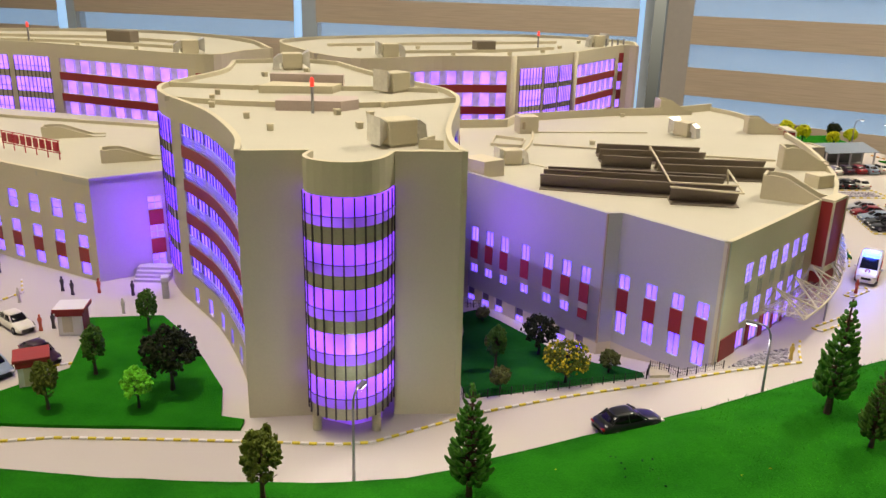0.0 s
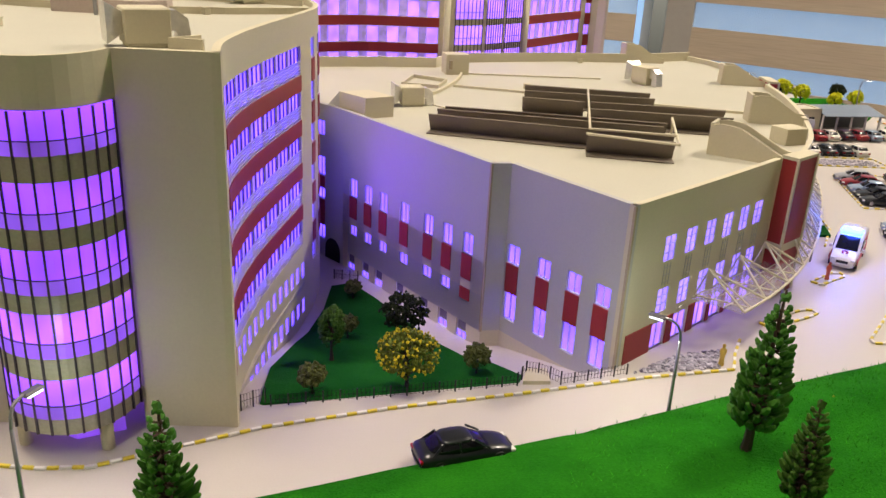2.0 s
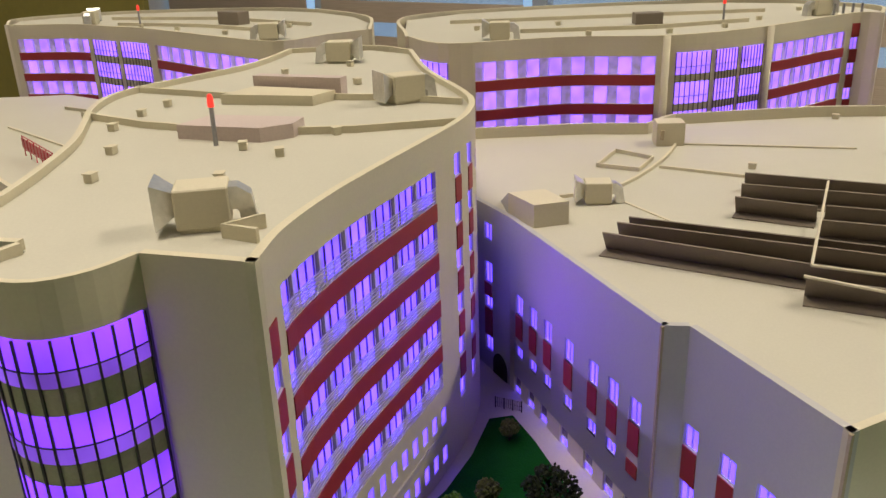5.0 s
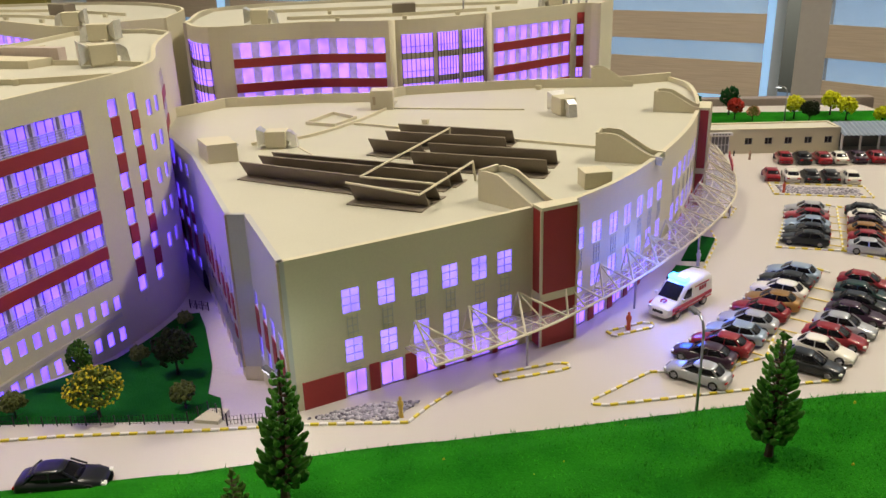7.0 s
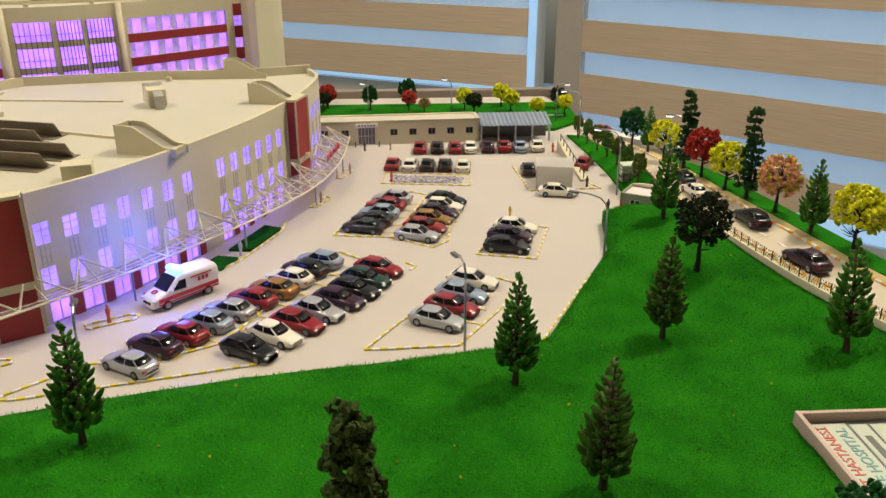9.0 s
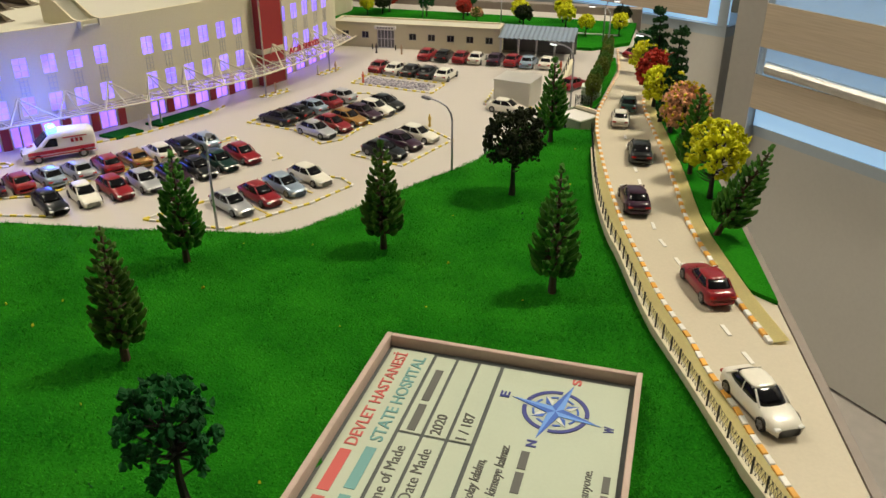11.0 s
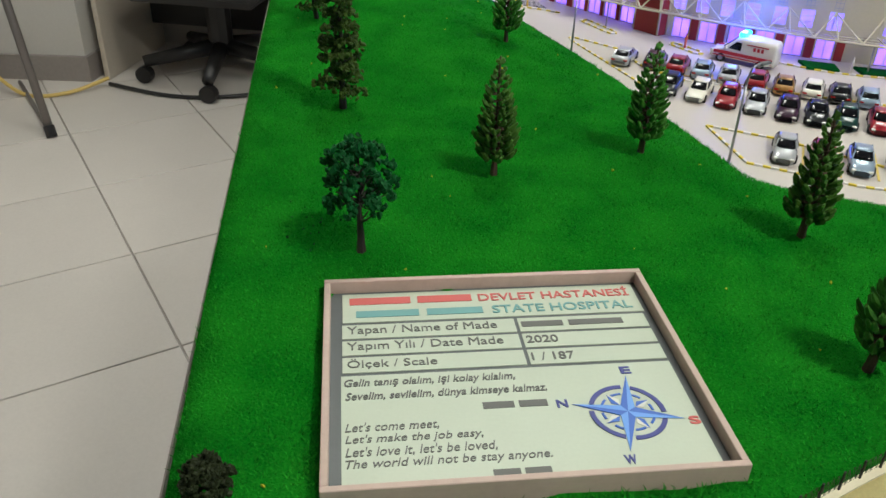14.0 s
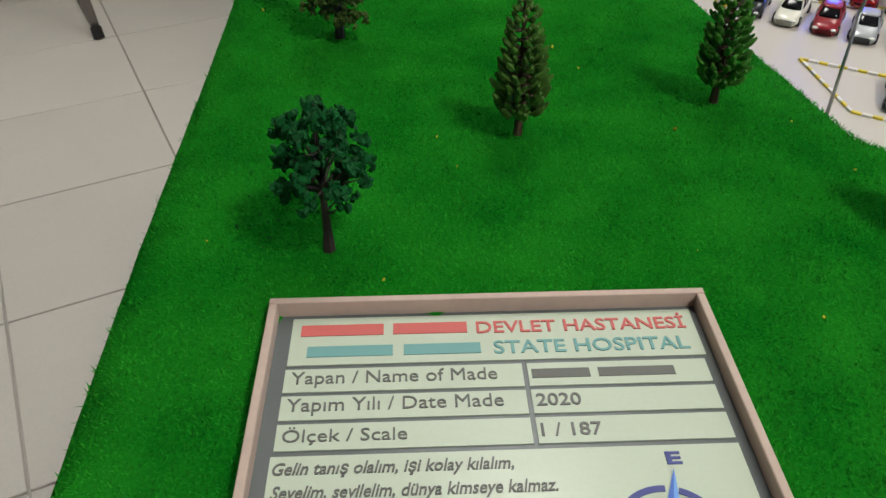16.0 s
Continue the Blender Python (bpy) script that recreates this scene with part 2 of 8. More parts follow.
M = {
    "card": paint("cream_card", (0.59, 0.54, 0.38), 0.62, amount=0.05, broad=18, bump=0.04),
    "roof_card": paint("cream_roof_card", (0.51, 0.49, 0.385), 0.6, amount=0.05, broad=14, bump=0.05),
    "grey_card": paint("grey_card", (0.44, 0.435, 0.42), 0.6, amount=0.05, broad=18, bump=0.04),
    "edge_card": paint("card_edge", (0.42, 0.34, 0.22), 0.7, amount=0.15),
    "brown_card": paint("brown_panel_card", (0.20, 0.165, 0.12), 0.55, amount=0.1, broad=60),
    "red_card": paint("dark_red_card", (0.30, 0.022, 0.022), 0.55, amount=0.10, broad=50),
    "purple_card": paint("mauve_card", (0.52, 0.43, 0.38), 0.5, amount=0.1),
    "window_bar": paint("white_window_bar", (0.62, 0.58, 0.66), 0.4, amount=0.06),
    "dark_bar": plain("dark_glazing_bar", (0.055, 0.042, 0.05), 0.4),
    "grey_sheet": paint("grey_spandrel_sheet", (0.42, 0.38, 0.28), 0.35, amount=0.15),
    "pane": glow("violet_backlit_pane", (0.099, 0.047, 1.0), 5.3),
    "pane_far": glow("violet_backlit_pane_pale", (0.27, 0.12, 1.0), 3.0),
    "pane_slot": glow("lilac_slot_pane", (0.20, 0.13, 1.0), 2.8),
    "glass_bay": glow("violet_backlit_bay", (0.205, 0.042, 1.0), 2.3, vary=0.35, size=45.0),
    "pane_notch": glow("violet_notch_glazing", (0.12, 0.03, 1.0), 3.4),
    "bay_bright": glow("violet_backlit_bay_foot", (0.25, 0.062, 1.0), 2.3, vary=0.5, size=45.0),
    "bay_low": glow("frosted_violet_bay", (0.27, 0.085, 0.90), 0.95, vary=0.4, size=45.0),
    "balcony_glass": glow("lilac_balcony_glass", (0.36, 0.22, 0.80), 0.52, base=(0.48, 0.45, 0.52), vary=0.5, size=220.0),
    "rail_white": paint("white_rail", (0.62, 0.60, 0.62), 0.45, amount=0.05),
    "dark_gap": plain("grey_curtain_glass", (0.20, 0.17, 0.25), 0.25),
    "balcony_bar": plain("dark_violet_bar", (0.14, 0.07, 0.26), 0.4),
    "balcony_sheet": plain("cloudy_balcony_sheet", (0.60, 0.55, 0.68), 0.35, alpha=0.34),
    "balcony_ridge": plain("pale_balcony_ridge", (0.52, 0.48, 0.60), 0.4, alpha=0.75),
    "lot": paint("painted_ground", (0.49, 0.45, 0.405), 0.5, amount=0.05, fine=1500, broad=9, bump=0.05),
    "lot_warm": paint("sand_ground", (0.70, 0.61, 0.27), 0.6, amount=0.10, fine=1200, broad=22),
    "path": paint("grey_path", (0.52, 0.46, 0.44), 0.6, amount=0.06),
    "road": paint("road_ground", (0.50, 0.445, 0.335), 0.55, amount=0.06, broad=9),
    "kerb_white": paint("kerb_white", (0.72, 0.70, 0.66), 0.5, amount=0.1, per_object=0.08),
    "kerb_yellow": paint("kerb_yellow", (0.66, 0.52, 0.03), 0.5, amount=0.1, per_object=0.1),
    "kerb_orange": paint("kerb_orange", (0.72, 0.36, 0.05), 0.5, amount=0.1, per_object=0.1),
    "line_yellow": paint("parking_line_yellow", (0.62, 0.47, 0.10), 0.6, amount=0.15),
    "line_white": paint("road_line_white", (0.72, 0.70, 0.65), 0.6, amount=0.1),
    "passage_dark": plain("painted_passage_dark", (0.006, 0.005, 0.008), 0.7),
    "black_wire": plain("black_wire", (0.012, 0.011, 0.012), 0.45),
    "steel": paint("grey_steel", (0.33, 0.33, 0.34), 0.35, metal=0.8, amount=0.1),
    "foil": paint("silver_foil", (0.75, 0.74, 0.70), 0.36, metal=0.9, amount=0.15, bump=0.5, fine=400),
    "lamp_head": plain("lamp_head_lit", (0.8, 0.8, 0.8), 0.3, emit=(0.95, 0.98, 1.0), strength=3.5),
    "lamp_off": plain("lamp_head_off", (0.10, 0.10, 0.11), 0.4),
    "red_lamp": plain("red_beacon", (0.6, 0.02, 0.02), 0.35, emit=(1, 0.05, 0.03), strength=1.6),
    "bark": paint("brown_bark", (0.07, 0.038, 0.022), 0.8, amount=0.25),
    "bark_dark": paint("dark_bark", (0.022, 0.015, 0.012), 0.8, amount=0.25),
    "tile_floor": paint("beige_floor_tile", (0.60, 0.56, 0.51), 0.32, amount=0.05, fine=150, broad=4, bump=0.01, per_object=0.03),
    "grout": paint("grey_grout", (0.43, 0.395, 0.36), 0.8),
    "room_wall": paint("white_plaster", (0.58, 0.56, 0.52), 0.7, amount=0.04, fine=120, broad=3),
    "wall_low_bounce": paint("low_bounce_wall", (0.17, 0.15, 0.12), 0.7, amount=0.04, fine=120, broad=3),
    "ceiling": paint("white_ceiling", (0.42, 0.41, 0.39), 0.8, amount=0.03, fine=90, broad=3),
    "skirting": paint("grey_skirting", (0.30, 0.27, 0.25), 0.5, amount=0.08, fine=80, broad=5),
    "table_rim": paint("brown_grey_rim", (0.235, 0.195, 0.165), 0.5, amount=0.1, fine=300, broad=20),
    "table_wood": paint("dark_board", (0.10, 0.08, 0.065), 0.6, amount=0.15, fine=200, broad=9),
    "frame_wood": paint("pinkish_beige_frame", (0.47, 0.36, 0.30), 0.6, amount=0.08, fine=400, broad=60),
    "plate": paint("pale_green_plate", (0.46, 0.515, 0.405), 0.42, amount=0.03, bump=0.02, coat=0.1),
    "plate_dark": paint("dark_grey_plate", (0.095, 0.105, 0.105), 0.35, amount=0.05),
    "ink": plain("dark_ink", (0.115, 0.115, 0.105), 0.5),
    "ink_red": plain("red_ink", (0.52, 0.105, 0.095), 0.5),
    "ink_teal": plain("teal_ink", (0.15, 0.33, 0.32), 0.5),
    "ink_blue": plain("blue_ink", (0.06, 0.14, 0.50), 0.5),
    "ink_blue_light": plain("light_blue_ink", (0.16, 0.33, 0.72), 0.5),
    "ink_navy": plain("navy_ink", (0.055, 0.065, 0.24), 0.5),
    "ink_line": plain("pale_line", (0.62, 0.64, 0.56), 0.5),
    "tyre": plain("black_tyre", (0.012, 0.012, 0.012), 0.6),
    "rim": plain("grey_wheel_rim", (0.28, 0.28, 0.29), 0.3, 0.8),
    "car_glass": paint("black_car_window", (0.006, 0.006, 0.008), 0.12, spec=0.25, amount=0.2),
    "head_light": plain("car_head_lamp", (0.75, 0.75, 0.7), 0.15),
    "tail_light": plain("car_tail_lamp", (0.35, 0.01, 0.01), 0.2),
    "white_plastic": paint("white_plastic", (0.75, 0.73, 0.70), 0.3, amount=0.03, coat=0.3),
    "red_stripe": plain("red_stripe", (0.45, 0.02, 0.04), 0.35),
    "blue_beacon": plain("blue_beacon", (0.05, 0.25, 0.9), 0.2, emit=(0.03, 0.22, 1.0), strength=20.0),
    "blue_beacon_core": plain("pale_beacon", (0.5, 0.8, 1.0), 0.2, emit=(0.25, 0.65, 1.0), strength=9.0),
    "canopy": plain("clear_acrylic_sheet", (0.80, 0.76, 0.86), 0.07, transmission=0.6, alpha=0.42, ior=1.9),
    "cloudy": plain("cloudy_clear_plastic", (0.80, 0.78, 0.72), 0.35, transmission=0.6, alpha=0.75),
    "metal_roof": paint("blue_grey_sheet_roof", (0.30, 0.36, 0.44), 0.35, metal=0.5, amount=0.08),
    "pale_green": paint("pale_green_sheet", (0.50, 0.58, 0.46), 0.5, amount=0.08),
    "green_wall": paint("grey_green_card", (0.20, 0.24, 0.15), 0.6, amount=0.1),
    "window_dark": plain("dark_small_window", (0.03, 0.03, 0.035), 0.2),
    "door_grey": paint("grey_door_sheet", (0.16, 0.16, 0.16), 0.4, amount=0.1),
    "mullion": paint("grey_aluminium", (0.36, 0.34, 0.31), 0.45, amount=0.05, fine=100, broad=4),
    "alu_blue": paint("pale_window_frame", (0.45, 0.52, 0.58), 0.4, amount=0.04, fine=100, broad=4),
    "plastic_black": paint("black_plastic", (0.015, 0.014, 0.014), 0.4, amount=0.1, fine=200, broad=20),
    "desk_panel": paint("beige_laminate", (0.56, 0.50, 0.41), 0.45, amount=0.05, fine=100, broad=6),
    "tube_grey": paint("grey_tube", (0.22, 0.20, 0.19), 0.35, metal=0.6, amount=0.05),
    "cable_yellow": plain("yellow_cable", (0.65, 0.48, 0.14), 0.5),
    "cable_white": plain("white_cable", (0.6, 0.58, 0.55), 0.5),
    "olive": paint("olive_board", (0.21, 0.18, 0.03), 0.6, amount=0.1, fine=60, broad=4),
    "panel_light": plain("ceiling_light_panel", (0.9, 0.9, 0.9), 0.5, emit=(1.0, 0.93, 0.80), strength=2.6),
    "daylight": plain("daylight_backdrop", (0.5, 0.7, 0.9), 0.9, emit=(0.36, 0.62, 0.95), strength=0.8),
}


def blind_cloth(name, base, sheer=False):
    m, n, l, p = nodes_of(name)
    co, mp, t = n.new("ShaderNodeTexCoord"), n.new("ShaderNodeMapping"), n.new("ShaderNodeTexNoise")
    mp.inputs["Scale"].default_value = (14, 14, 420)
    t.inputs["Scale"].default_value, t.inputs["Detail"].default_value = 1.0, 6
    l.new(co.outputs["Object"], mp.inputs[0])
    l.new(mp.outputs[0], t.inputs["Vector"])
    r = n.new("ShaderNodeMapRange")
    r.inputs[1].default_value, r.inputs[2].default_value, r.inputs[3].default_value, r.inputs[4].default_value = 0.3, 0.7, 0.9, 1.08
    l.new(t.outputs[0], r.inputs[0])
    h = n.new("ShaderNodeHueSaturation")
    h.inputs["Color"].default_value = (*base, 1)
    l.new(r.outputs[0], h.inputs["Value"])
    l.new(h.outputs[0], p.inputs["Base Color"])
    p.inputs["Roughness"].default_value = 0.85
    if sheer:
        p.inputs["Alpha"].default_value = 0.35
    return m


M["blind"] = blind_cloth("beige_blind_cloth", (0.52, 0.43, 0.325))
M["sheer"] = blind_cloth("sheer_blind_cloth", (0.46, 0.53, 0.60), True)


def foliage(name, base, vary=0.35, rough=0.6):
    """Dyed foam or plastic leaves: each clump has its own shade."""
    m, n, l, p = nodes_of(name)
    g, r, h = n.new("ShaderNodeNewGeometry"), n.new("ShaderNodeMapRange"), n.new("ShaderNodeHueSaturation")
    r.inputs[3].default_value, r.inputs[4].default_value = 1 - vary, 1 + vary
    l.new(g.outputs["Random Per Island"], r.inputs[0])
    h.inputs["Color"].default_value = (*base, 1)
    l.new(r.outputs[0], h.inputs["Value"])
    l.new(h.outputs[0], p.inputs["Base Color"])
    p.inputs["Roughness"].default_value = rough
    p.inputs["Specular IOR Level"].default_value = 0.12
    return m


LEAF = {
    "fir": foliage("fir_green", (0.055, 0.17, 0.022)),
    "fir_dark": foliage("fir_dark_green", (0.060, 0.130, 0.020)),
    "fir_olive": foliage("fir_olive", (0.095, 0.125, 0.018)),
    "fir_garden": foliage("garden_fir_green", (0.060, 0.135, 0.020)),
    "cypress": foliage("cypress_olive", (0.040, 0.070, 0.012)),
    "teal": foliage("teal_green", (0.007, 0.066, 0.014)),
    "dark": foliage("dark_leaf", (0.018, 0.024, 0.009)),
    "deep": foliage("deep_green_leaf", (0.014, 0.055, 0.014)),
    "lime": foliage("lime_leaf", (0.58, 0.58, 0.02)),
    "bright": foliage("bright_green_leaf", (0.14, 0.50, 0.03)),
    "yellow": foliage("yellow_leaf", (0.42, 0.36, 0.02)),
    "red": foliage("red_leaf", (0.34, 0.03, 0.02)),
    "blossom": foliage("pink_blossom", (0.70, 0.36, 0.22), 0.5),
    "bush": foliage("brown_green_leaf", (0.085, 0.098, 0.028)),
    "blossom_yellow": foliage("yellow_blossom", (0.48, 0.40, 0.02)),
    "bush_green": foliage("olive_bush_leaf", (0.10, 0.13, 0.02)),
}


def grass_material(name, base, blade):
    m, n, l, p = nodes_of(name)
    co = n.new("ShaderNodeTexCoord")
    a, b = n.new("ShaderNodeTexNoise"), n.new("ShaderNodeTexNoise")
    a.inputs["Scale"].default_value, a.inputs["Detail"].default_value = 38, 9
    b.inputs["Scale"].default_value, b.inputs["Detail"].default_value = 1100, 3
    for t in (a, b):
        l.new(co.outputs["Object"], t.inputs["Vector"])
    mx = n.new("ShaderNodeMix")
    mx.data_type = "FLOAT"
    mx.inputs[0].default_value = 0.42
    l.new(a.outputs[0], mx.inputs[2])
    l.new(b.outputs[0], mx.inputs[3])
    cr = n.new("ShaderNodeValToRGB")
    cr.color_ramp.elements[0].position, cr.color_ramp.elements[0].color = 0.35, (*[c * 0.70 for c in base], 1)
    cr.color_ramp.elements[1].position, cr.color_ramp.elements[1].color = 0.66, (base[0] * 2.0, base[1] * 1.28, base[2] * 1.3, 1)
    l.new(mx.outputs[0], cr.inputs[0])
    last = cr.outputs[0]
    if blade:
        g, r, h = n.new("ShaderNodeNewGeometry"), n.new("ShaderNodeMapRange"), n.new("ShaderNodeHueSaturation")
        r.inputs[3].default_value, r.inputs[4].default_value = 0.55, 1.5
        l.new(g.outputs["Random Per Island"], r.inputs[0])
        l.new(last, h.inputs["Color"])
        l.new(r.outputs[0], h.inputs["Value"])
        last = h.outputs[0]
    l.new(last, p.inputs["Base Color"])
    p.inputs["Roughness"].default_value = 0.75
    p.inputs["Specular IOR Level"].default_value = 0.01
    bp = n.new("ShaderNodeBump")
    bp.inputs["Strength"].default_value, bp.inputs["Distance"].default_value = 0.9, 0.0009
    l.new(b.outputs[0], bp.inputs["Height"])
    l.new(bp.outputs[0], p.inputs["Normal"])
    return m


M["grass"] = grass_material("green_flock", (0.010, 0.150, 0.007), False)
M["blades"] = grass_material("green_flock_fibres", (0.017, 0.190, 0.011), True)
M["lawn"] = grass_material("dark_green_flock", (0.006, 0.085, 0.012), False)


# ---- the setting: room, table, ground ----
UX, UY = np.array([0.959, 0.283]), np.array([-0.283, 0.959])
U0, U1, V0, V1 = -4.7, 6.16, 1.135, 7.35
RIGHT_FRONT, RIGHT_BACK = (5.81, 2.905), (3.15, 8.60)   # the right table edge runs askew


def uv(u, v):
    p = UX * u + UY * v
    return float(p[0]), float(p[1])


FLOOR = -GZ / S


def make_room():
    # tiled floor
    bm = B()
    box(bm, (2, 0, FLOOR - 0.35), (60, 60, 0.6))
    solid("floor", bm, M["grout"], "beige square ceramic floor tiles with grey joints", "floor", "structure")
    tile = B()
    box(tile, (0, 0, 0), (2.668, 2.668, 0.06), bevel=0.008)
    tile = link_mesh("floor_tile", tile, M["tile_floor"])
    floor = scene.objects["floor"]
    ax, ay = np.array([0.7598, 0.6503]), np.array([-0.6503, 0.7598])
    for i in range(-6, 7):
        for j in range(-7, 6):
            p = np.array([-4.25, -5.08]) + ax * i * 2.70 + ay * j * 2.70
            if -15.5 < p[0] < 9 and -12 < p[1] < 5:
                part("floor_tile", tile, None, floor, at=(p[0], p[1], FLOOR - 0.03), turn=40.55)
    # ceiling with its lighting panels
    top = (PANEL_HEIGHT - GZ) / S
    bm = B()
    box(bm, (2, 0, top + 0.6), (60, 60, 0.4))
    solid("ceiling", bm, M["ceiling"], "plain off-white plaster ceiling", "ceiling", "structure")
    for x, y, watts, wide in PANEL_SPOTS:
        e = wide / 2 + 0.1
        th = thing("ceiling_light", x, y, top + 0.30, 0, "square white recessed ceiling light panel, switched on", "ceiling light", "ceiling lights")
        bm = B()
        for dx, dy, sx, sy in ((-e, 0, 0.12, 2 * e + 0.12), (e, 0, 0.12, 2 * e + 0.12), (0, -e, 2 * e - 0.12, 0.12), (0, e, 2 * e - 0.12, 0.12)):
            box(bm, (dx, dy, 0.02), (sx, sy, 0.16))
        part("frame", bm, M["alu_blue"], th)
        bm = B()
        box(bm, (0, 0, 0.06), (2 * e - 0.12, 2 * e - 0.12, 0.05))
        part("diffuser", bm, M["panel_light"], th, "glowing white diffuser")
        la = new("panel_lamp", bpy.data.lights.new("panel_lamp", "AREA"))
        la.data.shape, la.data.size, la.data.energy, la.data.color = "SQUARE", wide * S, watts, (1.0, 0.90, 0.74)
        p = W(x, y, top + 0.2)
        la.matrix_world = pose(p.x, p.y, p.z)
    for x, y, watts in FILL_SPOTS:
        th = thing("fill_spot", x, y, top + 0.30, 0, "round white ceiling spot, added out of view to brighten floor and lawn", "ceiling light", "ceiling downlights")
        bm = B()
        rod(bm, (0, 0, -0.02), (0, 0, 0.09), 0.62, 0.5, n=24, cap=False)
        part("ring", bm, M["alu_blue"], th)
        bm = B()
        rod(bm, (0, 0, 0.06), (0, 0, 0.09), 0.5, n=24)
        part("lens", bm, M["panel_light"], th, "glowing round lens")
        la = new("fill_spot_lamp", bpy.data.lights.new("fill_spot_lamp", "SPOT"))
        la.data.energy, la.data.color, la.data.shadow_soft_size = watts, (1.0, 0.90, 0.76), 0.06
        la.data.spot_size, la.data.spot_blend = radians(82), 0.9
        p = W(x, y, top + 0.2)
        la.matrix_world = pose(p.x, p.y, p.z)
    # plain walls that close the room; the unseen east one darkened to cut bounce
    for name, c, sz in (("wall_west", (-14.9, 3, 3), (0.8, 34, 18.2)), ("wall_south", (2, -10.75, 3), (36, 0.8, 18.2)), ("wall_east", (19.5, -2, 3), (0.8, 34, 18.2))):
        bm = B()
        box(bm, c, sz)
        solid(name, bm, M["room_wall" if name != "wall_east" else "wall_low_bounce"], "plain white plastered room wall" if name != "wall_east" else "plain grey-brown room wall out of view, darkened to cut bounced light", "wall", "structure")
    bm = B()
    box(bm, (2, -10.25, FLOOR + 0.3), (33, 0.2, 0.6), bevel=0.03)
    solid("baseboard", bm, M["skirting"], "grey stone skirting along the wall", "baseboard", "structure")
    bm = B()
    prism(bm, [(-14.6, -10.4), (-10.9, -10.4), (-11.25, -7.95), (-14.6, -7.95)], FLOOR + 0.6, 13.0)
    solid("wall_column_south", bm, M["room_wall"], "white plastered column in the room corner", "column", "structure")
    bm = B()
    prism(bm, [(-14.6, -10.4), (-10.8, -10.4), (-11.15, -7.85), (-14.6, -7.85)], FLOOR, FLOOR + 0.6)
    solid("baseboard_column", bm, M["skirting"], "grey stone skirting round the column", "baseboard", "structure")


BLIND_L = Line([(2.62 - 0.968 * 22, 14.4 + 0.25 * 22), (2.62, 14.4)], 1)
BLIND_R = Line([(3.25, 14.25), (3.25 + 0.877 * 18, 14.25 - 0.48 * 18)], 1)


def window_wall(line, bands, sill, top, posts, name, blind_label):
    """A parapet, a sill, posts with panes between, and a striped roller blind in front."""
    wall_th = thing(name, 0, 0, 0, 0, "low white parapet wall under a strip of office windows", "wall", "", "structure")
    part("parapet", shell(line, FLOOR, sill - 0.15, th=0.5, side=1), M["room_wall"], wall_th)
    part("window_sill", shell(line, sill - 0.15, sill, th=1.1, side=1), M["alu_blue"], wall_th, "pale aluminium window sill")
    part("lintel", shell(line, top, 13.0, th=0.5, side=1), M["room_wall"], wall_th)
    win = thing(name.replace("wall", "window"), 0, 0, 0, 0, "office window strip with pale aluminium frames and daylight behind", "window", "", "structure")
    for s in posts:
        bm = B()
        rings = []
        for d, w in ((0.02, 0.17), (-0.25, 0.17)):
            a, b = line.off(s - w, d), line.off(s + w, d)
            rings.append([(a[0], a[1], sill), (b[0], b[1], sill), (b[0], b[1], top), (a[0], a[1], top)])
        loft(bm, rings)
        part("window_frame", bm, M["alu_blue"], win)
    for a, b in zip(posts[:-1], posts[1:]):
        bm = B()
        p, q = line.off(a + 0.1, -0.15), line.off(b - 0.1, -0.15)
        p2, q2 = line.off(a + 0.1, -0.19), line.off(b - 0.1, -0.19)
        loft(bm, [[(p[0], p[1], sill), (p[0], p[1], top), (p2[0], p2[1], top), (p2[0], p2[1], sill)],
                  [(q[0], q[1], sill), (q[0], q[1], top), (q2[0], q2[1], top), (q2[0], q2[1], sill)]])
        ob = part("pane", bm, M["daylight"], win, "bright bluish daylight pane")
    blinds = thing("roller_blind", 0, 0, 0, 0, blind_label, "blind", "striped blinds")
    for a, b in zip(posts[:-1], posts[1:]):
        for z0, z1 in bands:
            part("cloth_band", band(line, a + 0.24, b - 0.24, z0, z1, 0.22, 0.03, 1, 3.0), M["blind"], blinds)
        zz = sorted(bands)
        for (p0, p1), (q0, q1) in zip(zz[:-1], zz[1:]):
            part("sheer_band", band(line, a + 0.24, b - 0.24, p1, q0, 0.205, 0.006, 1, 3.0), M["sheer"], blinds, "sheer pale cloth strip")


BANDS_L = [(-1.02, -0.5), (-0.22, 0.2), (0.53, 0.98), (1.3, 1.75), (2.08, 2.5), (2.85, 3.3), (3.6, 4.1), (4.4, 4.9)]
BANDS_R = [(-2.14, -1.66), (-1.28, -0.70), (-0.38, 0.08), (0.45, 0.9), (1.25, 1.7), (2.05, 2.5), (2.85, 3.3), (3.6, 4.1), (4.4, 4.9)]


